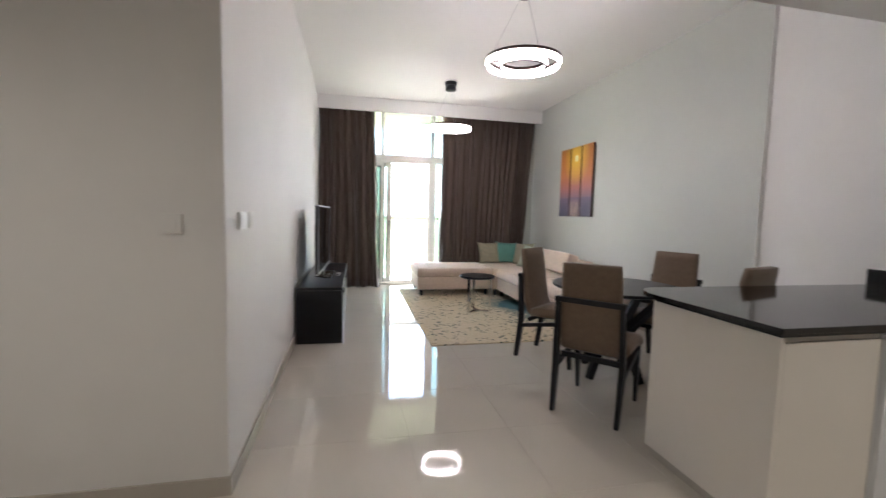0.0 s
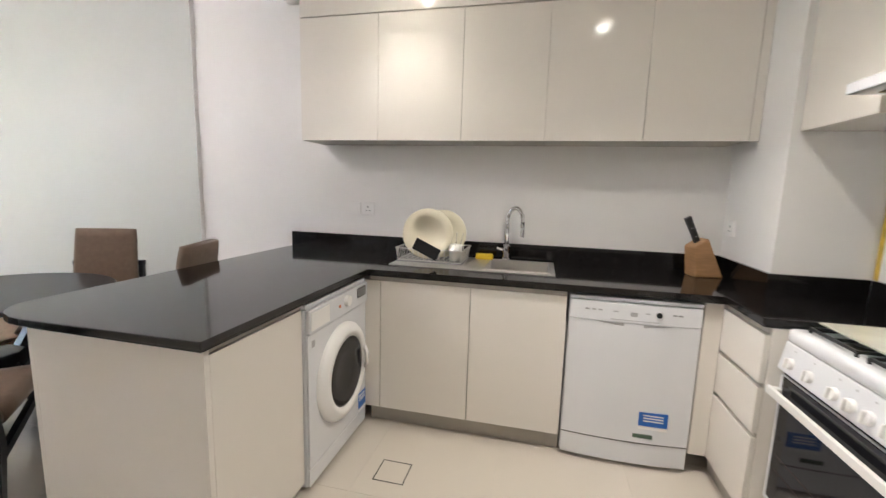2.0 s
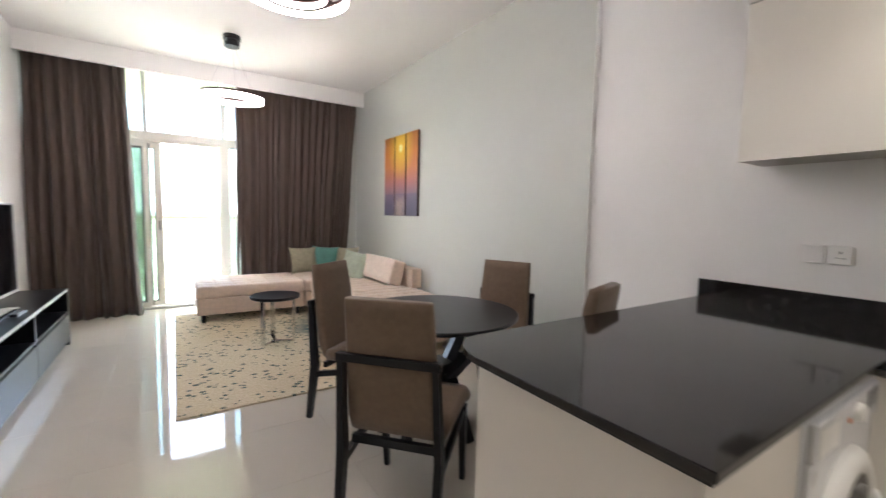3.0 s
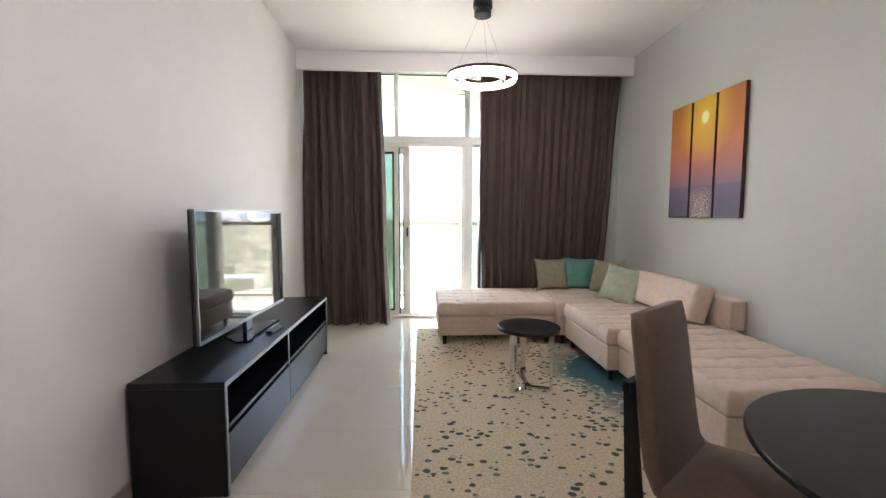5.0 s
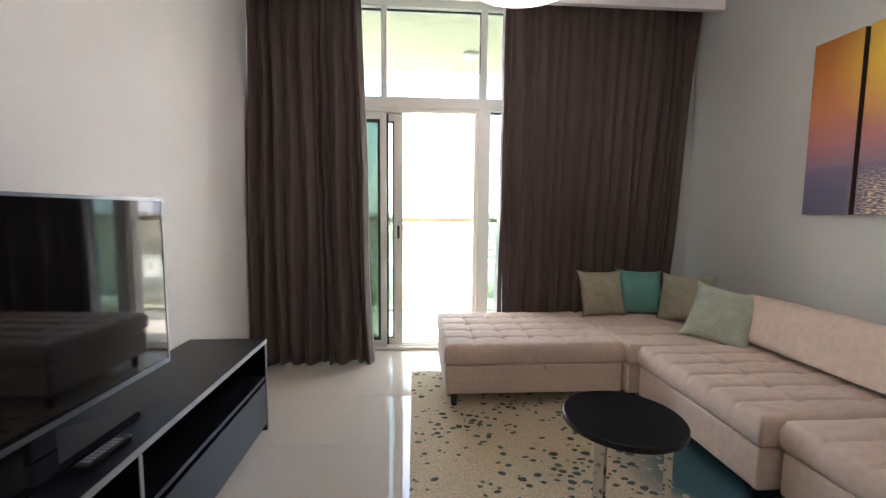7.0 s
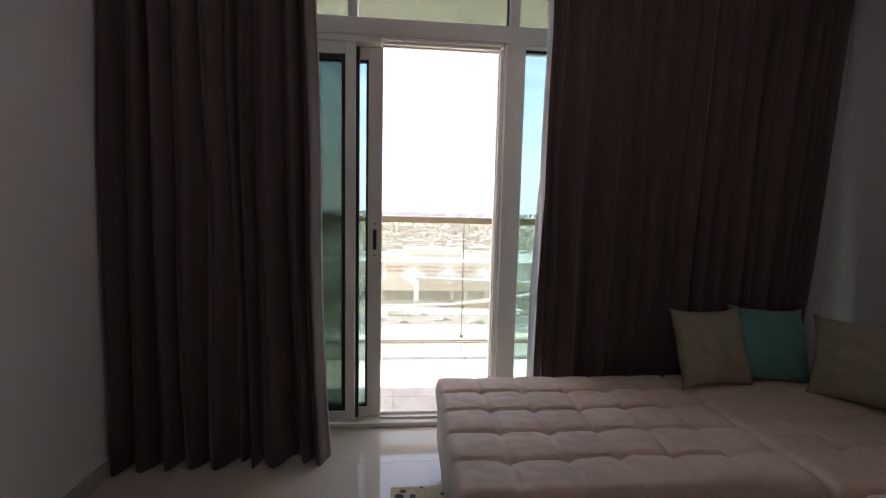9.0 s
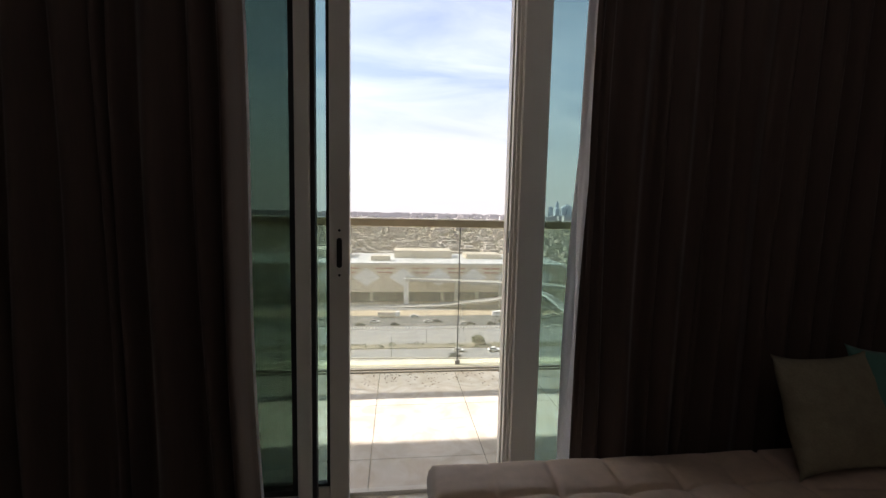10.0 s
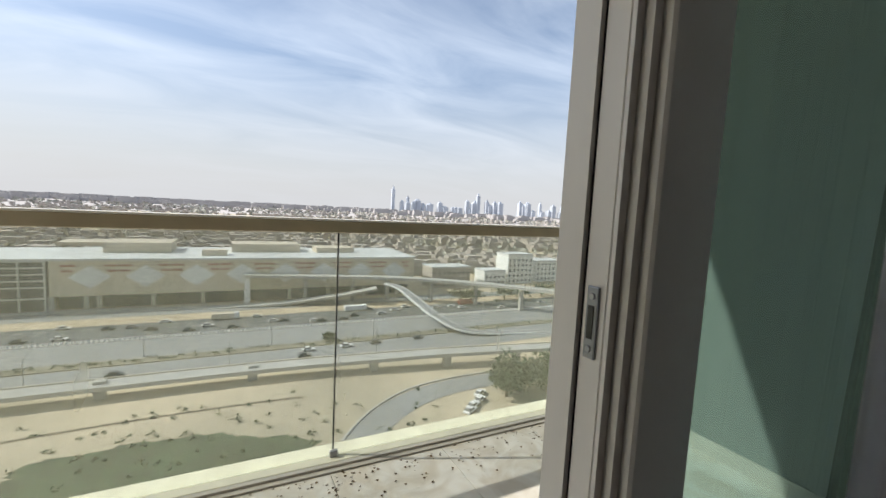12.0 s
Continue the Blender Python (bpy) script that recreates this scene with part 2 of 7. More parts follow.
def marble():
    m = mat("cream pink veined marble tile", (0.62, 0.50, 0.40), 0.25, rnd=0.04)
    nt = m.node_tree
    N, L = nt.nodes.new, nt.links.new
    b = nt.nodes["Principled BSDF"]
    tc, n, cr = N("ShaderNodeTexCoord"), N("ShaderNodeTexNoise"), N("ShaderNodeValToRGB")
    n.inputs["Scale"].default_value, n.inputs["Detail"].default_value, n.inputs["Distortion"].default_value = 4.5, 8, 1.8
    g = N("ShaderNodeNewGeometry")
    L(g.outputs["Position"], n.inputs["Vector"])
    e = cr.color_ramp.elements
    e[0].position, e[0].color = 0.36, (0.64, 0.57, 0.48, 1)
    e[1].position, e[1].color = 0.64, (0.78, 0.74, 0.68, 1)
    L(n.outputs["Fac"], cr.inputs[0])
    dust = N("ShaderNodeTexNoise")
    dust.inputs["Scale"].default_value, dust.inputs["Detail"].default_value = 2.0, 9
    L(g.outputs["Position"], dust.inputs["Vector"])
    r = N("ShaderNodeMapRange")
    r.inputs["From Min"].default_value, r.inputs["From Max"].default_value = 0.42, 0.75
    r.inputs["To Max"].default_value = 0.55
    L(dust.outputs["Fac"], r.inputs["Value"])
    mx = N("ShaderNodeMixRGB")
    mx.inputs[2].default_value = (0.46, 0.45, 0.37, 1)
    L(r.outputs[0], mx.inputs[0])
    L(cr.outputs[0], mx.inputs[1])
    L(mx.outputs[0], b.inputs["Base Color"])
    return m


M_MARBLE = marble()


def rug_material():
    """Cream wool with scattered grey teal petals, which crowd towards a long teal pool with cream petals at its rim."""
    m = bpy.data.materials.new("cream rug with teal petals")
    m.use_nodes = True
    nt = m.node_tree
    N, L = nt.nodes.new, nt.links.new
    b = nt.nodes["Principled BSDF"]
    b.inputs["Roughness"].default_value = 0.95
    b.inputs["Specular IOR Level"].default_value = 0.1
    tc = N("ShaderNodeTexCoord")

    def mth(op, a, c, d=None):
        n = N("ShaderNodeMath")
        n.operation = op
        for k, v in enumerate((a, c, d)):
            if v is None:
                continue
            if isinstance(v, (int, float)):
                n.inputs[k].default_value = v
            else:
                L(v, n.inputs[k])
        return n.outputs[0]

    def ramp(v, a, c, lo=0.0, hi=1.0):
        n = N("ShaderNodeMapRange")
        n.interpolation_type = "SMOOTHSTEP"
        n.inputs["From Min"].default_value, n.inputs["From Max"].default_value = a, c
        n.inputs["To Min"].default_value, n.inputs["To Max"].default_value = lo, hi
        L(v, n.inputs["Value"])
        return n.outputs[0]

    def noise_of(scale, detail, src):
        n = N("ShaderNodeTexNoise")
        n.inputs["Scale"].default_value, n.inputs["Detail"].default_value = scale, detail
        L(src, n.inputs["Vector"])
        return n

    # petals: squashed cells, a little bent
    bend = N("ShaderNodeMixRGB")
    bend.blend_type = "ADD"
    bend.inputs[0].default_value = 0.035
    L(tc.outputs["Object"], bend.inputs[1])
    L(noise_of(14.0, 2, tc.outputs["Object"]).outputs["Color"], bend.inputs[2])
    sq = N("ShaderNodeMapping")
    sq.inputs["Rotation"].default_value = (0, 0, 0.5)
    sq.inputs["Scale"].default_value = (1.0, 1.35, 0.0)
    L(bend.outputs[0], sq.inputs[0])
    vor = N("ShaderNodeTexVoronoi")
    vor.inputs["Scale"].default_value = 17.5
    vor.inputs["Randomness"].default_value = 0.85
    L(sq.outputs[0], vor.inputs["Vector"])
    cell = N("ShaderNodeSeparateColor")
    L(vor.outputs["Color"], cell.inputs[0])
    # the pool: a long band along the seats, ragged
    sep = N("ShaderNodeSeparateXYZ")
    L(tc.outputs["Object"], sep.inputs[0])
    dx = mth("MULTIPLY", mth("SUBTRACT", sep.outputs[0], 0.36), 1.75)
    dy = mth("MULTIPLY", mth("SUBTRACT", sep.outputs[1], 0.03), 0.80)
    d = mth("SQRT", mth("ADD", mth("MULTIPLY", dx, dx), mth("MULTIPLY", dy, dy)), 0.0)
    d = mth("ADD", d, mth("MULTIPLY", mth("SUBTRACT", noise_of(1.7, 3, tc.outputs["Object"]).outputs["Fac"], 0.5), 1.1))
    pool = ramp(d, 0.28, 0.86, 1.0, 0.0)
    crowd = ramp(d, 0.45, 1.45, 1.0, 0.0)
    drift = noise_of(2.6, 2, tc.outputs["Object"]).outputs["Fac"]
    # a petal's radius: its own chance, larger towards the pool
    size = mth("ADD", mth("MULTIPLY_ADD", cell.outputs[0], 0.34, mth("MULTIPLY", drift, 0.36)), mth("MULTIPLY", crowd, 0.17))
    size = ramp(size, 0.10, 0.48, 0.05, 0.40)
    petal = ramp(mth("SUBTRACT", size, vor.outputs["Distance"]), -0.02, 0.03)
    keep = ramp(mth("SUBTRACT", mth("MULTIPLY_ADD", drift, 0.5, mth("ADD", cell.outputs[1], mth("MULTIPLY", crowd, 0.6))), 0.45), 0.0, 0.05)
    petal = mth("MULTIPLY", petal, keep)
    wool = noise_of(70, 6, tc.outputs["Object"])
    cr = N("ShaderNodeValToRGB")
    cr.color_ramp.elements[0].color, cr.color_ramp.elements[1].color = (0.50, 0.415, 0.285, 1), (0.66, 0.565, 0.41, 1)
    cr.color_ramp.elements[0].position, cr.color_ramp.elements[1].position = 0.35, 0.65
    L(wool.outputs["Fac"], cr.inputs[0])
    deep = N("ShaderNodeMixRGB")
    deep.inputs[1].default_value, deep.inputs[2].default_value = (0.045, 0.105, 0.125, 1), (0.075, 0.150, 0.165, 1)
    L(wool.outputs["Fac"], deep.inputs[0])
    ground, spot, mix = N("ShaderNodeMixRGB"), N("ShaderNodeMixRGB"), N("ShaderNodeMixRGB")
    L(pool, ground.inputs[0])
    L(cr.outputs[0], ground.inputs[1])
    L(deep.outputs[0], ground.inputs[2])
    rim = ramp(pool, 0.50, 0.58)
    L(rim, spot.inputs[0])
    grey = N("ShaderNodeMixRGB")
    grey.inputs[1].default_value, grey.inputs[2].default_value = (0.065, 0.095, 0.090, 1), (0.14, 0.17, 0.15, 1)
    L(cell.outputs[2], grey.inputs[0])
    L(grey.outputs[0], spot.inputs[1])
    spot.inputs[2].default_value = (0.42, 0.39, 0.29, 1)
    fade = mth("MULTIPLY", petal, mth("SUBTRACT", 1.0, ramp(pool, 0.94, 1.0)))
    L(fade, mix.inputs[0])
    L(ground.outputs[0], mix.inputs[1])
    L(spot.outputs[0], mix.inputs[2])
    L(mix.outputs[0], b.inputs["Base Color"])
    bp = N("ShaderNodeBump")
    bp.inputs["Strength"].default_value, bp.inputs["Distance"].default_value = 0.6, 0.004
    L(wool.outputs["Fac"], bp.inputs["Height"])
    L(bp.outputs[0], b.inputs["Normal"])
    return m


M_RUG = rug_material()


def sunset_material():
    """A printed sunset over the sea: object space x runs along the three canvases, z up, both from -0.5 to 0.5."""
    m = bpy.data.materials.new("printed sunset canvas")
    m.use_nodes = True
    nt = m.node_tree
    N, L = nt.nodes.new, nt.links.new
    b = nt.nodes["Principled BSDF"]
    b.inputs["Roughness"].default_value = 0.45
    uv = N("ShaderNodeUVMap")
    sep = N("ShaderNodeSeparateXYZ")
    L(uv.outputs[0], sep.inputs[0])
    cr = N("ShaderNodeValToRGB")
    stops = [(0.0, (0.085, 0.08, 0.13)), (0.14, (0.11, 0.09, 0.16)), (0.265, (0.17, 0.12, 0.20)), (0.28, (0.25, 0.15, 0.20)), (0.42, (0.45, 0.17, 0.16)), (0.60, (0.56, 0.20, 0.08)), (0.8, (0.50, 0.17, 0.03)), (1.0, (0.38, 0.13, 0.015))]
    e = cr.color_ramp.elements
    e[0].position, e[0].color = stops[0][0], (*stops[0][1], 1)
    e[1].position, e[1].color = stops[-1][0], (*stops[-1][1], 1)
    for p, c in stops[1:-1]:
        k = e.new(p)
        k.color = (*c, 1)
    L(sep.outputs[1], cr.inputs[0])
    d = N("ShaderNodeVectorMath")
    d.operation = "DISTANCE"
    d.inputs[1].default_value = (0.52, 0.835, 0)
    L(uv.outputs[0], d.inputs[0])
    glow = N("ShaderNodeValToRGB")
    g = glow.color_ramp.elements
    g[0].position, g[0].color = 0.05, (1, 1, 1, 1)
    g[1].position, g[1].color = 0.40, (0, 0, 0, 1)
    k = g.new(0.075)
    k.color = (0.80, 0.80, 0.80, 1)
    L(d.outputs["Value"], glow.inputs[0])
    m1 = N("ShaderNodeMixRGB")
    m1.inputs[2].default_value = (0.84, 0.58, 0.04, 1)
    L(glow.outputs[0], m1.inputs[0])
    L(cr.outputs[0], m1.inputs[1])
    core = N("ShaderNodeMapRange")
    core.inputs["From Min"].default_value, core.inputs["From Max"].default_value = 0.038, 0.058
    core.inputs["To Min"].default_value, core.inputs["To Max"].default_value = 1, 0
    L(d.outputs["Value"], core.inputs["Value"])
    m2 = N("ShaderNodeMixRGB")
    m2.inputs[2].default_value = (0.9, 0.92, 0.55, 1)
    L(core.outputs[0], m2.inputs[0])
    L(m1.outputs[0], m2.inputs[1])
    # glitter on the water under the sun
    n = N("ShaderNodeTexNoise")
    mp = N("ShaderNodeMapping")
    mp.inputs["Scale"].default_value = (34, 170, 1)
    L(uv.outputs[0], mp.inputs[0])
    L(mp.outputs[0], n.inputs["Vector"])
    n.inputs["Scale"].default_value = 1.0
    n.inputs["Detail"].default_value = 3
    r = N("ShaderNodeMapRange")
    r.inputs["From Min"].default_value, r.inputs["From Max"].default_value = 0.46, 0.62
    L(n.outputs["Fac"], r.inputs["Value"])
    dx = N("ShaderNodeMath")
    dx.operation = "SUBTRACT"
    L(sep.outputs[0], dx.inputs[0])
    dx.inputs[1].default_value = 0.5
    ab = N("ShaderNodeMath")
    ab.operation = "ABSOLUTE"
    L(dx.outputs[0], ab.inputs[0])
    wx = N("ShaderNodeMapRange")
    wx.inputs["From Min"].default_value, wx.inputs["From Max"].default_value = 0.06, 0.22
    wx.inputs["To Min"].default_value, wx.inputs["To Max"].default_value = 1, 0
    L(ab.outputs[0], wx.inputs["Value"])
    wz = N("ShaderNodeMapRange")
    wz.inputs["From Min"].default_value, wz.inputs["From Max"].default_value = 0.16, 0.275
    wz.inputs["To Min"].default_value, wz.inputs["To Max"].default_value = 1, 0
    L(sep.outputs[1], wz.inputs["Value"])
    a1, a2 = N("ShaderNodeMath"), N("ShaderNodeMath")
    a1.operation = a2.operation = "MULTIPLY"
    L(r.outputs[0], a1.inputs[0])
    L(wx.outputs[0], a1.inputs[1])
    L(a1.outputs[0], a2.inputs[0])
    L(wz.outputs[0], a2.inputs[1])
    m3 = N("ShaderNodeMixRGB")
    m3.inputs[2].default_value = (0.85, 0.62, 0.42, 1)
    L(a2.outputs[0], m3.inputs[0])
    L(m2.outputs[0], m3.inputs[1])
    L(m3.outputs[0], b.inputs["Base Color"])
    return m


M_SUNSET = sunset_material()
M_CANVASEDGE = mat("dark brown canvas edge", (0.055, 0.022, 0.018), 0.6)


# ---------------------------------------------------------------- mesh helpers
def mesh_of(bm, name):
    me = bpy.data.meshes.new(name)
    bm.to_mesh(me)
    bm.free()
    return me


def part(name, bm, material, parent=None, label="", smooth=False):
    me = mesh_of(bm, name)
    me.materials.append(material)
    if smooth:
        me.polygons.foreach_set("use_smooth", [True] * len(me.polygons))
    ob = new(name, me)
    ob.parent = parent
    return tagged(ob, label)


def thing(name, m, label, category, group=""):
    ob = new(name)
    ob.empty_display_size = 0.1
    ob.matrix_basis = m
    return tagged(ob, label, category, group)


def structure(ob, label=""):
    return tagged(ob, label, kind="structure")


def box(bm, x0, x1, y0, y1, z0, z1, bevel=0.0, seg=2):
    r = bmesh.ops.create_cube(bm, size=1, matrix=Matrix.Translation(((x0 + x1) / 2, (y0 + y1) / 2, (z0 + z1) / 2)) @ Matrix.Diagonal((x1 - x0, y1 - y0, z1 - z0, 1)))
    if bevel:
        edges = list({e for v in r["verts"] for e in v.link_edges})
        bmesh.ops.bevel(bm, geom=edges, offset=bevel, segments=seg, profile=0.5, affect="EDGES")
    return bm


def B(*a, **k):
    return box(bmesh.new(), *a, **k)


def boxes(*rows, bevel=0.0):
    bm = bmesh.new()
    for r in rows:
        box(bm, *r, bevel=bevel, seg=1)
    return bm


def lathe(profile, n=32, bm=None):
    """A turned body about z from (radius, z) rows."""
    bm = bm or bmesh.new()
    rings = []
    for r, z in profile:
        if r < 1e-6:
            rings.append([bm.verts.new((0, 0, z))])
        else:
            rings.append([bm.verts.new((r * math.cos(2 * math.pi * k / n), r * math.sin(2 * math.pi * k / n), z)) for k in range(n)])
    for a, b in zip(rings, rings[1:]):
        for k in range(n):
            k2 = (k + 1) % n
            if len(a) == 1 and len(b) == 1:
                continue
            if len(a) == 1:
                bm.faces.new((a[0], b[k2], b[k]))
            elif len(b) == 1:
                bm.faces.new((a[k], a[k2], b[0]))
            else:
                bm.faces.new((a[k], a[k2], b[k2], b[k]))
    bmesh.ops.recalc_face_normals(bm, faces=bm.faces)
    return bm


def move(bm, m):
    bmesh.ops.transform(bm, matrix=m, verts=bm.verts)
    return bm


def beam(bm, a, b, w, d, w2=None, d2=None):
    """A square tapered bar from a to b; w across, d deep at a, w2 and d2 at b."""
    a, b = Vector(a), Vector(b)
    w2, d2 = w2 or w, d2 or d
    ax = (b - a).normalized()
    ref = Vector((1, 0, 0)) if abs(ax.x) < 0.8 else Vector((0, 1, 0))
    side = (ref - ax * ref.dot(ax)).normalized()
    oth = ax.cross(side)
    vs = []
    for p, ww, dd in ((a, w, d), (b, w2, d2)):
        for sx, sy in ((-1, -1), (1, -1), (1, 1), (-1, 1)):
            vs.append(bm.verts.new(p + side * sx * ww / 2 + oth * sy * dd / 2))
    for k in range(4):
        bm.faces.new((vs[k], vs[(k + 1) % 4], vs[4 + (k + 1) % 4], vs[4 + k]))
    bm.faces.new(vs[3::-1])
    bm.faces.new(vs[4:])
    return bm


def tube(bm, pts, r, n=8):
    pts = [Vector(p) for p in pts]
    rings = []
    for i, p in enumerate(pts):
        t = (pts[min(i + 1, len(pts) - 1)] - pts[max(i - 1, 0)]).normalized()
        ref = Vector((0, 0, 1)) if abs(t.z) < 0.9 else Vector((1, 0, 0))
        s = t.cross(ref).normalized()
        u = s.cross(t)
        rings.append([bm.verts.new(p + (s * math.cos(2 * math.pi * k / n) + u * math.sin(2 * math.pi * k / n)) * r) for k in range(n)])
    for a, b in zip(rings, rings[1:]):
        for k in range(n):
            bm.faces.new((a[k], a[(k + 1) % n], b[(k + 1) % n], b[k]))
    bm.faces.new(rings[0][::-1])
    bm.faces.new(rings[-1])
    return bm


def prism(points, z0, z1):
    """An upright body over a plan outline."""
    bm = bmesh.new()
    lo = [bm.verts.new((x, y, z0)) for x, y in points]
    hi = [bm.verts.new((x, y, z1)) for x, y in points]
    n = len(points)
    for k in range(n):
        bm.faces.new((lo[k], lo[(k + 1) % n], hi[(k + 1) % n], hi[k]))
    bm.faces.new(lo[::-1])
    bm.faces.new(hi)
    bmesh.ops.recalc_face_normals(bm, faces=bm.faces)
    return bm


# ---------------------------------------------------------------- the plan
LX0, LX1 = -0.265, -0.335          # living room's left wall, at its near corner and at the window
RX, KX = 3.58, 3.615               # grey wall, kitchen wall
YW = 8.13                          # inner face of the window wall
CEIL, DROP = 3.20, 2.55
SOFF_Y, SOFF_Z = 7.67, 2.985


def lx(y):
    return LX0 + (LX1 - LX0) * (y - 2.5) / (YW - 2.5)


wall_left = part("wall_left", prism([(LX0, 2.5), (-2.3, 2.5), (-2.3, 2.65), (-0.60, 2.65), (-0.60, 8.4), (LX1, 8.4)], 0, 3.4), M_WALL)
structure(wall_left, "plain off-white painted living room wall")
wall_right = part("wall_right", B(RX, RX + 0.25, 3.41, 8.4, 0, 3.4), M_GREY)
structure(wall_right, "pale grey-green painted living room wall")
wall_kitchen = part("wall_kitchen", B(KX, KX + 0.215, -0.8, 3.4095, 0, 3.4), M_WALL)
structure(wall_kitchen, "plain white painted kitchen wall")
structure(part("trim", B(RX + 0.001, KX - 0.0005, 3.406, 3.4095, 0, CEIL), M_WALL), "white painted corner of the wall")
column = part("wall_column", B(3.06, KX - 0.002, -0.8, -0.17, 0, 3.4), M_WALL)
structure(column, "white painted column between sink and cooker")
wall_cooker = part("wall_cooker", B(1.05, 3.058, -0.75, -0.56, 0, 3.4), M_WALL)
structure(wall_cooker, "white painted wall behind the cooker")
structure(part("wall_hall", boxes((0.9, 1.048, -2.3, -0.56, 0, 3.4), (-2.3, 0.9, -2.45, -2.3, 0, 3.4), (-2.45, -2.3, -2.45, 2.65, 0, 3.4)), M_WALL), "plain off-white painted hall walls")
structure(part("ceiling", B(-0.6, 3.84, 2.62, 8.4, CEIL, CEIL + 0.25), M_CEIL), "flat white painted living room ceiling")
structure(part("ceiling_kitchen", B(-2.45, 3.84, -2.45, 2.618, DROP, 3.45), M_CEIL), "lower flat white painted kitchen ceiling")
structure(part("bulkhead", B(-0.34, RX, SOFF_Y, SOFF_Y + 0.05, SOFF_Z, CEIL - 0.002), M_CEIL), "white painted plaster bulkhead hiding the curtain rail")
structure(part("floor", B(-2.45, 3.84, -2.45, 8.33, -0.2, -0.0015), M_GROUT), "cream polished porcelain tiled floor")
# skirting: cream porcelain strips
sk = part("baseboard", prism([(LX0, 2.49), (LX0 + 0.012, 2.49), (LX1 + 0.012, YW), (LX1, YW)], 0, 0.085), M_SKIRT)
structure(sk, "low beige porcelain skirting strip")
structure(part("baseboard", B(-2.3, LX0 + 0.012, 2.488, 2.5, 0, 0.085), M_SKIRT), "low beige porcelain skirting strip")
structure(part("baseboard", B(RX - 0.012, RX, 3.41, 7.984, 0, 0.085), M_SKIRT), "low beige porcelain skirting strip")


# ---------------------------------------------------------------- window wall
def window_wall():
    w = part("window_1", boxes(
        (LX1, 3.30, YW, YW + 0.14, 3.12, 3.2),                     # head
        (LX1, -0.26, YW, YW + 0.14, 0.0, 3.12), (3.22, 3.30, YW, YW + 0.14, 0.0, 3.12),
        (-0.26, 3.22, YW + 0.005, YW + 0.135, 2.25, 2.345),        # transom
        (0.745, 0.793, YW + 0.005, YW + 0.135, 2.345, 3.12), (1.645, 1.70, YW + 0.005, YW + 0.135, 2.345, 3.12),
        (1.625, 1.738, YW - 0.005, YW + 0.14, 0.0, 2.25),           # post beside the door
        (-0.26, 1.625, YW, YW + 0.16, 0.0, 0.03), (1.738, 3.22, YW, YW + 0.14, 0.0, 0.10), (1.738, 3.22, YW, YW + 0.14, 2.235, 2.25),
        (-0.26, 0.93, YW + 0.01, YW + 0.13, 2.215, 2.25), bevel=0.004), M_FRAME)
    structure(w, "cream aluminium balcony door and window wall")

    def sub(name, bm, m, label="", parent=w):
        return part(name, bm, m, parent, label)

    # stepped lining round the door opening
    steps = boxes((1.612, 1.625, YW + 0.012, YW + 0.125, 0.03, 2.235), (1.600, 1.612, YW + 0.026, YW + 0.032, 0.03, 2.22), (1.606, 1.612, YW + 0.040, YW + 0.0745, 0.03, 2.22),
                  (1.600, 1.612, YW + 0.080, YW + 0.125, 0.03, 2.22),
                  (0.93, 1.612, YW + 0.012, YW + 0.125, 2.235, 2.248), (0.93, 1.600, YW + 0.03, YW + 0.045, 2.218, 2.235),
                  (0.93, 1.600, YW + 0.075, YW + 0.09, 2.218, 2.235), (0.93, 1.612, YW + 0.10, YW + 0.115, 0.03, 0.048),
                  (0.93, 1.612, YW + 0.045, YW + 0.06, 0.03, 0.044))
    sub("window_frame", steps, M_FRAME, "stepped cream aluminium door jamb")
    sub("gasket", boxes((1.608, 1.6115, YW + 0.0748, YW + 0.0797, 0.05, 2.2)), M_GASKET)
    latch = sub("latch_plate", B(1.602, 1.6058, YW + 0.048, YW + 0.067, 1.130, 1.225, bevel=0.0018), M_BEZEL, "steel latch plate with two screws")
    part("keeper_slot", boxes((1.6008, 1.6019, YW + 0.053, YW + 0.063, 1.156, 1.200), bevel=0.0004), M_BLACK, latch, "dark keeper slot")
    for z in (1.143, 1.212):
        part("screw", lathe([(0, 0), (0.005, 0), (0.004, 0.002), (0, 0.002)], 12), M_GPLAST, latch).matrix_basis = pose(1.602, YW + 0.0575, z, 0, -90, 0)
    # fixed leaf
    y0, y1 = YW + 0.02, YW + 0.06
    fl = sub("fixed_leaf", boxes((-0.26, -0.20, y0, y1, 0.03, 2.215), (0.728, 0.785, y0, y1, 0.03, 2.215), (-0.20, 0.728, y0, y1, 2.15, 2.215), (-0.20, 0.728, y0, y1, 0.03, 0.095), bevel=0.003), M_FRAME)
    part("gasket", boxes((0.706, 0.728, y0 + 0.012, y1 - 0.012, 0.095, 2.15), (-0.20, 0.706, y0 + 0.012, y1 - 0.012, 2.122, 2.15), (-0.20, 0.706, y0 + 0.012, y1 - 0.012, 0.095, 0.12), (-0.20, -0.175, y0 + 0.012, y1 - 0.012, 0.12, 2.122)), M_GASKET, fl)
    part("pane", B(-0.175, 0.706, y0 + 0.017, y0 + 0.023, 0.12, 2.122), M_GLASS3, fl, "dark olive tinted glass pane")
    part("interlock_seal", B(0.7855, 0.803, YW + 0.036, YW + 0.075, 0.05, 2.2), M_GASKET, fl, "black rubber interlock seal")
    # sliding leaf, pushed open behind the fixed one
    y0, y1 = YW + 0.078, YW + 0.118
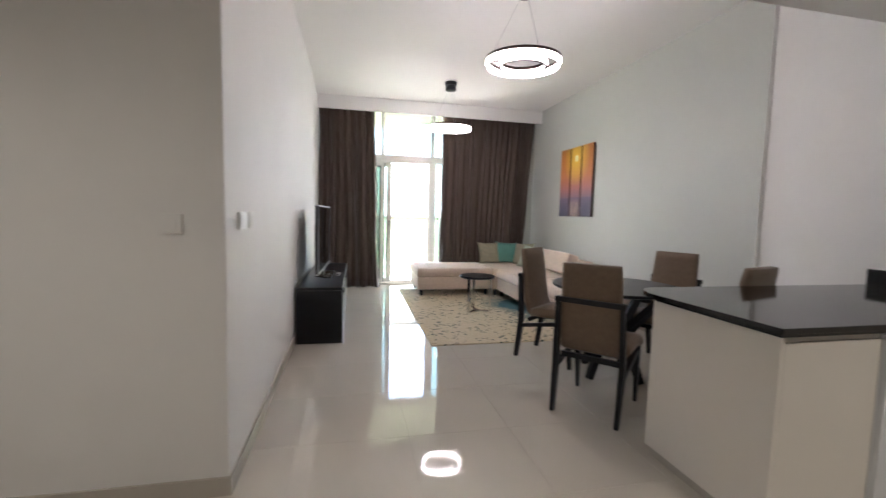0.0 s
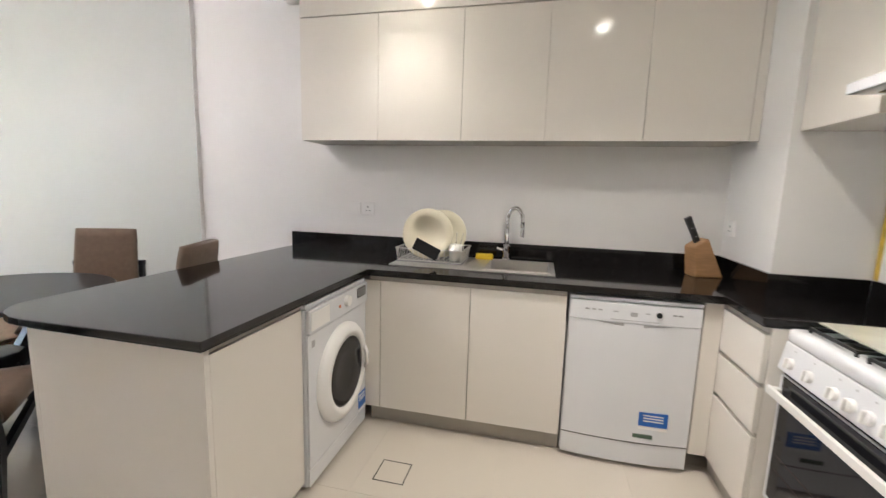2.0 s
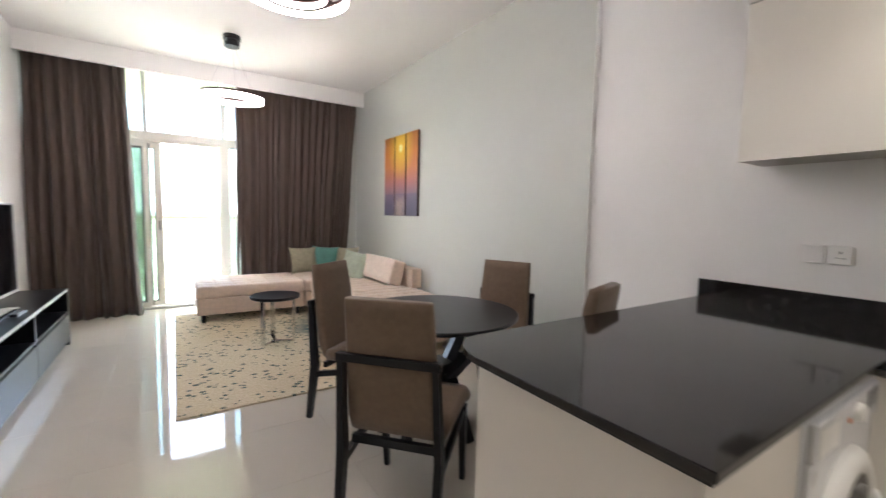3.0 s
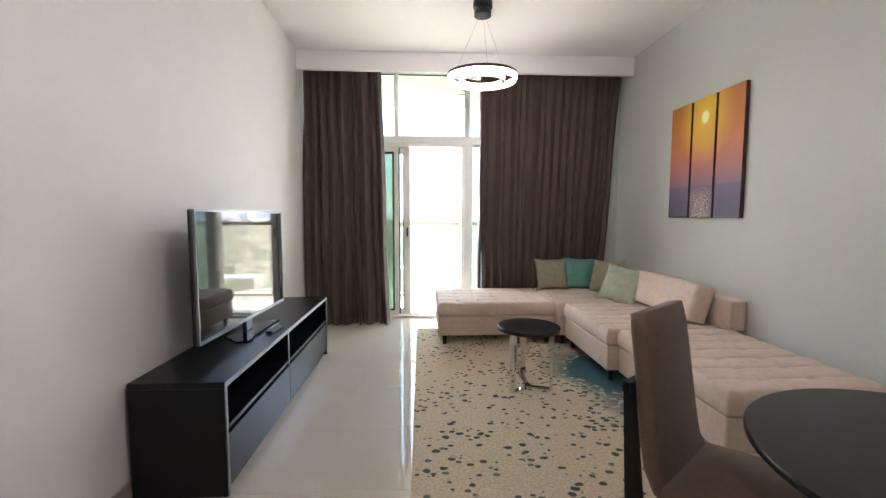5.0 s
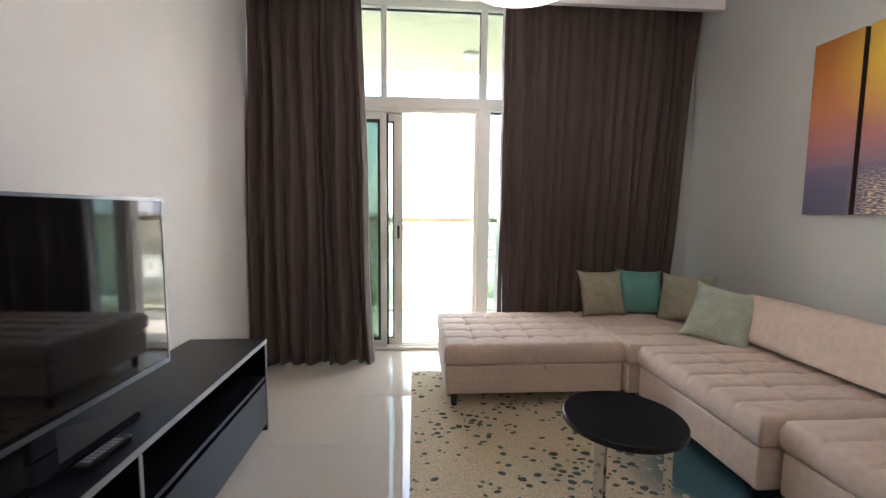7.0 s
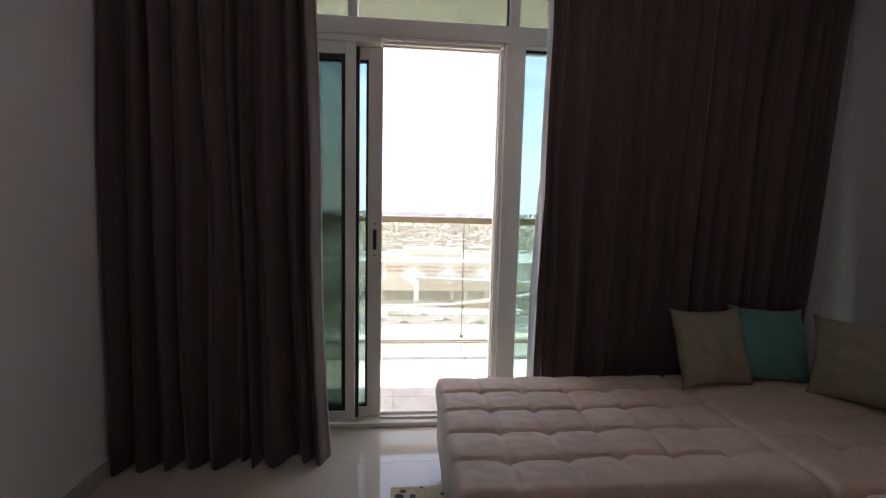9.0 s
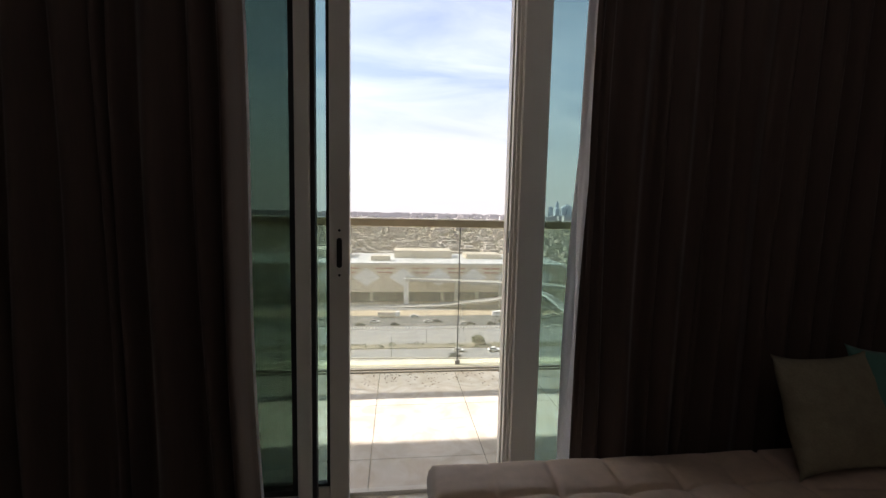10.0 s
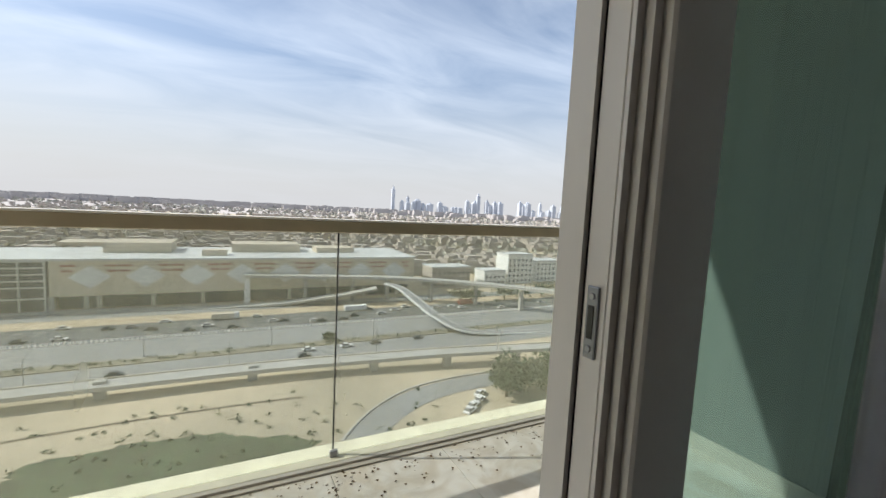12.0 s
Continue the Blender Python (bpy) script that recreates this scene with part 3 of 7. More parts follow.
    sl = sub("sliding_leaf", boxes((-0.05, 0.03, y0, y1, 0.035, 2.225), (0.851, 0.933, y0, y1, 0.035, 2.225), (0.03, 0.851, y0, y1, 2.145, 2.225), (0.03, 0.851, y0, y1, 0.035, 0.095), bevel=0.003), M_FRAME)
    part("gasket", boxes((0.838, 0.851, y0 + 0.008, y1 - 0.008, 0.095, 2.145), (0.03, 0.838, y0 + 0.008, y1 - 0.008, 2.132, 2.145), (0.03, 0.838, y0 + 0.008, y1 - 0.008, 0.095, 0.108), (0.03, 0.043, y0 + 0.008, y1 - 0.008, 0.108, 2.132)), M_GASKET, sl)
    part("pane", B(0.043, 0.838, y0 + 0.017, y0 + 0.023, 0.108, 2.132), M_GLASS, sl, "green tinted glass pane")
    h = prism([(0.011 * math.cos(a), (0.0515 if a < math.pi else -0.0515) + 0.011 * math.sin(a)) for a in (math.pi * (k + 0.5) / 8 for k in range(16))], -0.004, 0.004)
    move(h, pose(0.892, y0, 1.1225, 90, 0, 0))
    part("handle", h, M_BLACK, sl, "black recessed pull handle")
    part("screw", move(lathe([(0, 0), (0.0055, 0), (0.0055, 0.003), (0, 0.003)], 12), pose(0.892, y0, 1.029, 90, 0, 0)), M_BLACK, sl)
    part("screw", move(lathe([(0, 0), (0.0055, 0), (0.0055, 0.003), (0, 0.003)], 12), pose(0.892, y0, 1.216, 90, 0, 0)), M_BLACK, sl)
    # upper panes and the side light
    for x0, x1 in ((-0.26, 0.745), (0.793, 1.645), (1.70, 3.22)):
        sub("pane", B(x0 + 0.006, x1 - 0.006, YW + 0.06, YW + 0.066, 2.351, 3.114), M_GLASS2, "pale tinted glass pane over the door")
        sub("gasket", boxes((x0, x1, YW + 0.055, YW + 0.071, 3.108, 3.12), (x1 - 0.008, x1, YW + 0.055, YW + 0.071, 2.345, 3.108)), M_GASKET)
    sub("pane", B(1.744, 3.214, YW + 0.06, YW + 0.066, 0.106, 2.225), M_GLASS, "green tinted glass side light")
    sub("gasket", boxes((1.738, 3.22, YW + 0.052, YW + 0.074, 2.222, 2.235), (1.738, 3.22, YW + 0.052, YW + 0.074, 0.10, 0.108), (1.738, 1.743, YW + 0.052, YW + 0.074, 0.108, 2.222)), M_GASKET)
    # grey wall beside the window; its added depth blocks a bright gap
    structure(part("wall_window", B(3.302, RX - 0.002, 7.985, YW + 0.25, 0, 3.2), M_GREY), "pale grey-green painted wall beside the window")
    structure(part("wall_window", boxes((-4.3, LX1, YW + 0.02, YW + 0.26, -0.3, 3.6), (3.584, 3.86, YW + 0.02, YW + 0.26, -0.3, 3.6), (LX1, 3.584, YW + 0.02, YW + 0.26, 3.202, 3.6)), M_EXTW), "sand rendered outer wall")


window_wall()


# ---------------------------------------------------------------- balcony
BY, CY = 8.33, 9.875
structure(part("balcony_slab", B(-4.2, 3.86, BY - 0.04, 9.99, -0.3, -0.03), M_CURB), "balcony slab")
structure(part("balcony_curb", B(-4.2, 3.65, CY - 0.052, 9.995, -0.03, 0.004, bevel=0.006), M_CURB), "cream painted concrete balcony curb")
structure(part("balcony_curb", boxes((-4.2, 3.65, CY - 0.080, CY - 0.053, -0.02, 0.002), (-4.2, 3.65, CY - 0.110, CY - 0.081, -0.02, -0.010)), M_SKIRT), "dusty skirting strip along the curb")
structure(part("balcony_ceiling", B(-4.2, 3.86, BY + 0.06, 10.18, 3.235, 3.6), M_EXTW), "sand coloured balcony ceiling slab")
structure(part("balcony_side_wall", boxes((3.65, 3.86, BY + 0.062, 9.30, -0.03, 3.232), (3.65, 3.86, 9.30, 10.06, -0.03, 2.24)), M_SIDE), "grey rendered wall at the balcony's end")
structure(part("baseboard", B(3.638, 3.65, BY + 0.062, CY - 0.112, -0.02, 0.07), M_SKIRT), "low cream skirting strip")


def balustrade():
    t = thing("balcony_railing", pose(0, CY + 0.01, 0.09), "frameless dusty glass railing with a beige metal handrail", "railing")
    part("handrail", B(-4.2, 3.64, -0.035, 0.035, 1.085, 1.142, bevel=0.004), M_RAIL, t, "flat dull gold beige metal handrail")
    # pale strip paints the sunlight on the handrail's upper face
    part("sunlit_top", B(-4.2, 3.64, -0.037, 0.037, 1.1425, 1.152, bevel=0.003), M_FRAME, t, "top of the handrail, sunlight painted in as pale cream")
    xs = [-3.9, -2.05, -0.2, 1.655, 3.63]
    for a, b in zip(xs, xs[1:]):
        part("glass_panel", B(a + 0.004, b - 0.004, -0.006, 0.006, -0.085, 1.084), M_RAILGLASS, t, "dusty clear glass panel")
    for a in xs[1:4]:
        part("joint_seal", B(a - 0.003, a + 0.003, -0.008, 0.008, -0.085, 1.084), M_BLACK, t)
        part("bracket", B(a - 0.02, a + 0.02, -0.03, -0.009, -0.085, -0.05, bevel=0.003), M_GPLAST, t)


balustrade()
t = thing("balcony_lamp", pose(1.72, 9.46, 3.2345), "round white balcony ceiling light, switched off", "ceiling lamp")
part("shade", lathe([(0, -0.045), (0.075, -0.042), (0.10, -0.02), (0.10, 0), (0, 0)], 28), M_PLAST, t, smooth=True)

# ---------------------------------------------------------------- bench and television
def tv_bench():
    t = thing("tv_bench", pose(-0.27, 4.69, 0, 0, 0, 0), "low black wooden television bench with open shelves over drawers", "cabinet")
    W, D, H = 0.437, 2.06, 0.557
    part("top", B(0, W, 0, D, H - 0.03, H, bevel=0.002), M_WENGE, t)
    for y in (0, D - 0.025):
        part("side_panel", B(0, W - 0.004, y, y + 0.025, 0, H - 0.031), M_WENGE, t)
    part("divider", B(0.01, W - 0.006, 0.92, 0.94, 0.06, H - 0.031), M_WENGE, t)
    part("back_panel", B(0, 0.01, 0.026, D - 0.026, 0.04, H - 0.032), M_WENGE, t)
    part("shelf", B(0.011, W - 0.006, 0.026, 0.919, 0.315, 0.335), M_WENGE, t)
    part("shelf", B(0.011, W - 0.006, 0.941, D - 0.026, 0.315, 0.335), M_WENGE, t)
    part("plinth", B(0.02, W - 0.03, 0.03, D - 0.03, 0, 0.04), M_WENGE, t)
    part("drawer", B(0.05, W, 0.028, 0.928, 0.045, 0.298, bevel=0.003), M_WENGE, t)
    part("drawer", B(0.05, W, 0.932, D - 0.028, 0.045, 0.298, bevel=0.003), M_WENGE, t)
    part("edge_trim", boxes((W, W + 0.003, 0, D, H - 0.026, H - 0.002), (W - 0.003, W + 0.002, D - 0.022, D - 0.003, 0, H - 0.028), (W - 0.003, W + 0.002, 0.003, 0.022, 0, H - 0.028), (W - 0.006, W - 0.002, 0.922, 0.938, 0.30, H - 0.032)), M_EDGE, t, "grey edge band")


tv_bench()


def television():
    t = thing("television", pose(-0.062, 5.557, 0.557, 0, 0, -1.9), "large flat black television with thin silver bezel on a foot", "television")
    w, z0, z1 = 1.195, 0.086, 0.802
    part("casing", B(-0.035, -0.003, -w / 2, w / 2, z0, z1, bevel=0.006), M_BLACK, t)
    part("casing", B(-0.065, -0.035, -w / 2 + 0.2, w / 2 - 0.2, z0 + 0.06, z1 - 0.2, bevel=0.012), M_BLACK, t)
    part("screen", B(-0.004, 0.001, -w / 2 + 0.012, w / 2 - 0.012, z0 + 0.022, z1 - 0.012), M_SCREEN, t, "glossy black screen")
    part("bezel", boxes((-0.02, 0.004, -w / 2, w / 2, z1 - 0.010, z1 + 0.001), (-0.02, 0.004, -w / 2, w / 2, z0, z0 + 0.018), (-0.02, 0.004, -w / 2, -w / 2 + 0.009, z0, z1), (-0.02, 0.004, w / 2 - 0.009, w / 2, z0, z1)), M_BEZEL, t, "thin silver grey bezel")
    part("neck", B(-0.034, -0.006, -0.045, 0.045, 0.012, z0 + 0.03, bevel=0.006), M_BLACK, t)
    foot = prism([(-0.09, -0.16), (0.03, -0.27), (0.095, -0.26), (0.105, -0.20), (0.105, 0.22), (0.09, 0.27), (0.03, 0.28), (-0.09, 0.16)], 0.0005, 0.012)
    part("foot", foot, M_DGLASS, t, "flat gloss black foot")


television()


def remote(m, label):
    t = thing("remote_control", m, label, "remote control")
    part("body", B(-0.022, 0.022, -0.09, 0.09, 0.0005, 0.019, bevel=0.005), M_BLACK, t)
    bt = bmesh.new()
    for r in range(8):
        for c in range(3):
            box(bt, -0.014 + c * 0.011, -0.007 + c * 0.011, -0.07 + r * 0.017, -0.06 + r * 0.017, 0.019, 0.021)
    part("buttons", bt, M_GPLAST, t)


remote(pose(0.090, 5.57, 0.557, 0, 0, -4), "slim black remote control on the television bench")


# ---------------------------------------------------------------- rug
def rug():
    t = part("rug", B(-1.18, 1.18, -1.555, 1.555, 0, 0.013, bevel=0.004), M_RUG)
    t.matrix_basis = pose(2.205, 6.02, 0.0)
    tagged(t, "cream wool rug with scattered teal petals on the tiled floor", "rug")


rug()


# ---------------------------------------------------------------- sofa
def tufted(w, d, h, nx, ny, depth=0.014, puff=0.008, r=0.026, res=0.010, seedv=0.0, xs=0.5):
    """An upholstered pad with stitched seams that part it into nx by ny cells, its corner at the origin."""
    bm = bmesh.new()
    n, m = max(8, int(w / res)), max(8, int(d / res))
    grid = []
    for j in range(m + 1):
        row = []
        y = d * j / m
        for i in range(n + 1):
            x = w * i / n
            e = min(x, w - x, y, d - y)
            z = h
            if e < r:
                z -= r - math.sqrt(max(0, r * r - (r - e) ** 2))
            fx, fy = x / w * nx, y / d * ny
            wob = 0.03 * math.sin(9 * x + 7 * y + seedv)
            fx += wob
            fy += 0.03 * math.sin(8 * x - 5 * y + seedv)
            dx = abs(fx - round(fx)) * w / nx if 0 < round(fx) < nx else 9
            dy = abs(fy - round(fy)) * d / ny if 0 < round(fy) < ny else 9
            # strong seams across, weak ones along; both pinched where they meet
            near = math.exp(-(dy / 0.055) ** 2) if dy < 9 else 0.0
            g = depth * max((xs + (0.5 - xs * 0.5) * near) * math.exp(-(dx / 0.0075) ** 2), math.exp(-(dy / 0.007) ** 2) * (1 + 0.25 * math.sin(13 * x + 3 * round(fy) + seedv)))
            if dx < 9 and dy < 9:
                g += depth * 0.8 * math.exp(-(dx * dx + dy * dy) / 0.0009)
            z += puff * abs(math.sin(math.pi * fy)) ** 0.55 * (1 - xs + xs * abs(math.sin(math.pi * fx)) ** 0.5) - g * min(1, e / 0.03 + 0.35)
            z += 0.0035 * noise.noise(Vector((x * 16 + seedv, y * 30, 2))) * min(1, e / 0.05)
            z += 0.004 * noise.noise(Vector((x * 6 + seedv, y * 6, 0)))
            row.append(bm.verts.new((x, y, z)))
        grid.append(row)
    for j in range(m):
        for i in range(n):
            bm.faces.new((grid[j][i], grid[j][i + 1], grid[j + 1][i + 1], grid[j + 1][i]))
    rim = grid[0][:-1] + [r_[-1] for r_ in grid[:-1]] + grid[-1][:0:-1] + [r_[0] for r_ in grid[:0:-1]]
    prev = rim
    for z, ins in ((h * 0.55, -0.006), (h * 0.2, -0.004), (0.012, 0.002), (0.0, 0.012)):
        ring = []
        for v in rim:
            x, y = v.co.x, v.co.y
            ring.append(bm.verts.new((min(max(x, ins), w - ins) if ins > 0 else x + (ins if x < 1e-4 else (-ins if x > w - 1e-4 else 0)),
                                      min(max(y, ins), d - ins) if ins > 0 else y + (ins if y < 1e-4 else (-ins if y > d - 1e-4 else 0)), z)))
        for k in range(len(rim)):
            k2 = (k + 1) % len(rim)
            bm.faces.new((ring[k], ring[k2], prev[k2], prev[k]))
        prev = ring
    bm.faces.new(prev[::-1])
    return bm


def soft_box(w, d, h, r=0.03, bulge=0.01, res=5, seedv=0.0):
    """A padded block, its centre at the origin's middle, standing on z = 0."""
    bm = bmesh.new()
    bmesh.ops.create_cube(bm, size=1, matrix=Matrix.Translation((0, 0, h / 2)) @ Matrix.Diagonal((w, d, h, 1)))
    bmesh.ops.bevel(bm, geom=list(bm.edges), offset=r, segments=3, profile=0.6, affect="EDGES")
    bmesh.ops.subdivide_edges(bm, edges=[e for e in bm.edges if e.calc_length() > 0.15], cuts=res, use_grid_fill=True)
    for v in bm.verts:
        x, y, z = v.co
        fx, fy, fz = 1 - (2 * x / w) ** 2, 1 - (2 * y / d) ** 2, 1 - (2 * z / h - 1) ** 2
        k = bulge * (1 + 0.6 * noise.noise(Vector((x * 5 + seedv, y * 5, z * 5))))
        if abs(x) > w / 2 - 0.002:
            v.co.x += math.copysign(k * fy * fz, x)
        if abs(y) > d / 2 - 0.002:
            v.co.y += math.copysign(k * fx * fz, y)
        if z > h - 0.002:
            v.co.z += k * fx * fy
    return bm


def sofa_module(x0, x1, y0, y1, nx, ny, label, tab=False, seedv=0.0, feet=None, depth=0.015, xs=0.5):
    t = thing("sofa_section", pose(x0, y0, 0.013), label, "sofa", "sections of the corner sofa")
    w, d = x1 - x0, y1 - y0
    part("base", move(soft_box(w - 0.01, d - 0.01, 0.195, 0.012, 0.003), Matrix.Translation((w / 2, d / 2, 0.10))), M_SOFA, t, smooth=True)
    part("seat_cushion", move(tufted(w, d, 0.135, nx, ny, depth=depth, seedv=seedv, xs=xs), Matrix.Translation((0, 0, 0.297))), M_SOFA, t, "stitched beige pink seat pad", smooth=True)
    for fx, fy in feet or ((0.07, 0.07), (w - 0.07, 0.07), (0.07, d - 0.07), (w - 0.07, d - 0.07)):
        ex = -0.013 if y0 + fy > 7.575 or x0 + fx > 3.385 else 0.0
        part("leg", lathe([(0, ex), (0.020, ex), (0.027, 0.10), (0, 0.10)], 12), M_BLACK, t, "tapered black foot").matrix_basis = pose(fx, fy, 0.0005)
    if tab:
        part("pull_tab", move(soft_box(0.045, 0.035, 0.035, 0.008, 0.002), Matrix.Translation((w * 0.56, -0.022, 0.272))), M_SOFA, t)
    return t


sofa_module(1.245, 2.455, 6.905, 7.80, 6, 5, "beige pink upholstered footstool section with square stitched top", tab=True, xs=0.38)
sofa_module(2.465, 3.52, 6.865, 7.80, 4, 4, "beige pink upholstered corner section with stitched top", seedv=2.0, xs=0.25)
sofa_module(2.53, 3.50, 5.885, 6.855, 3, 6, "beige pink upholstered seat section with long stitched seams", seedv=4.0, xs=0.06)
sofa_module(2.615, 3.50, 4.72, 5.875, 3, 7, "beige pink upholstered end section with long stitched seams", seedv=6.0, xs=0.06)


def sofa_back():
    t = thing("bolster", pose(3.29, 6.44, 0.445, 0, 0, 0), "beige pink padded sofa backrest leaning on the wall", "sofa cushion")
    body = soft_box(0.17, 0.96, 0.31, 0.030, 0.012, seedv=3)
    part("cushion", move(body, pose(0.0, 0, 0.02, 0, 17, 0)), M_SOFA, t, smooth=True)
    u = thing("bolster_block", pose(3.505, 6.245, 0.445), "beige pink upholstered block behind the backrest", "sofa cushion")
    part("cushion", soft_box(0.135, 0.92, 0.235, 0.014, 0.005, seedv=5), M_SOFA, u, smooth=True)


sofa_back()


def pillow(m, material, label, size=0.41, seedv=0.0):
    """A square scatter cushion standing in its xz plane, its lower edge near z = 0."""
    bm = bmesh.new()
    n = 22
    front, back = [], []
    for side, rows in ((1, front), (-1, back)):
        for j in range(n + 1):
            row = []
            for i in range(n + 1):
                u, v = 2 * i / n - 1, 2 * j / n - 1
                pinch = 1 - 0.12 * (1 - (abs(u) ** 3)) * abs(v) ** 3
                pinch2 = 1 - 0.12 * (1 - (abs(v) ** 3)) * abs(u) ** 3
                th = 0.075 * (max(0, 1 - abs(u) ** 2.4) * max(0, 1 - abs(v) ** 2.4)) ** 0.55
                th += 0.006 * noise.noise(Vector((u * 6 + seedv, v * 5, side + 4))) * (1 - max(abs(u), abs(v)) ** 6)
                th += 0.012 * noise.noise(Vector((u * 2.2 + seedv, v * 2.2, side))) * (1 - max(abs(u), abs(v)) ** 4)
                edge = i in (0, n) or j in (0, n)
                row.append(bm.verts.new((u * size / 2 * pinch2, 0 if edge else side * th, size / 2 + v * size / 2 * pinch)))
            rows.append(row)
    for rows, flip in ((front, False), (back, True)):
        for j in range(n):
            for i in range(n):
                f = [rows[j][i], rows[j][i + 1], rows[j + 1][i + 1], rows[j + 1][i]]
                bm.faces.new(f[::-1] if not flip else f)
    bmesh.ops.remove_doubles(bm, verts=bm.verts, dist=1e-5)
    bmesh.ops.recalc_face_normals(bm, faces=bm.faces)
    ob = part("cushion", bm, material, smooth=True)
    ob.matrix_basis = m
    return tagged(ob, label, "cushion", "scatter cushions on the sofa")


pillow(pose(2.655, 7.62, 0.440, -20, 0, 3), M_CU_KHAKI, "khaki grey linen scatter cushion on the sofa", 0.41, 1)
pillow(pose(2.99, 7.66, 0.440, -20, 3, -6), M_CU_TEAL, "sea green satin scatter cushion on the sofa", 0.41, 2)
pillow(pose(3.16, 7.38, 0.440, -20, -4, -60), M_CU_KHAKI, "khaki grey linen scatter cushion turned towards the corner", 0.42, 3)
pillow(pose(3.06, 6.90, 0.432, -26, 9, -50), M_CU_PALE, "pale green linen scatter cushion leaning on the backrest", 0.42, 4)



# ---------------------------------------------------------------- coffee table
def coffee_table():
    t = thing("coffee_table", pose(1.895, 5.85, 0.013), "small round black side table on three chrome legs", "table")
    part("tabletop", lathe([(0, 0.452), (0.225, 0.452), (0.236, 0.458), (0.237, 0.478), (0.232, 0.483), (0, 0.483)], 56), M_WENGE, t, "round black tabletop")
    pts = [(-0.14, -0.11), (0.165, -0.06), (0.005, 0.185)]
    for x, y in pts:
        a = math.degrees(math.atan2(y, x))
        leg = part("leg", B(-0.012, 0.012, -0.020, 0.020, 0.0, 0.452, bevel=0.0015), M_CHROME, t, "flat chrome leg")
        leg.matrix_basis = pose(x, y, 0, 0, 0, a)
        foot = part("foot_bar", B(0.0, math.hypot(x, y) - 0.006, -0.018, 0.018, 0.0, 0.012, bevel=0.0015), M_CHROME, t, "flat chrome foot bar")
        foot.matrix_basis = pose(0, 0, 0, 0, 0, a)
    part("hub", lathe([(0, 0.012), (0.03, 0.012), (0.03, 0.016), (0, 0.016)], 20), M_CHROME, t)


coffee_table()


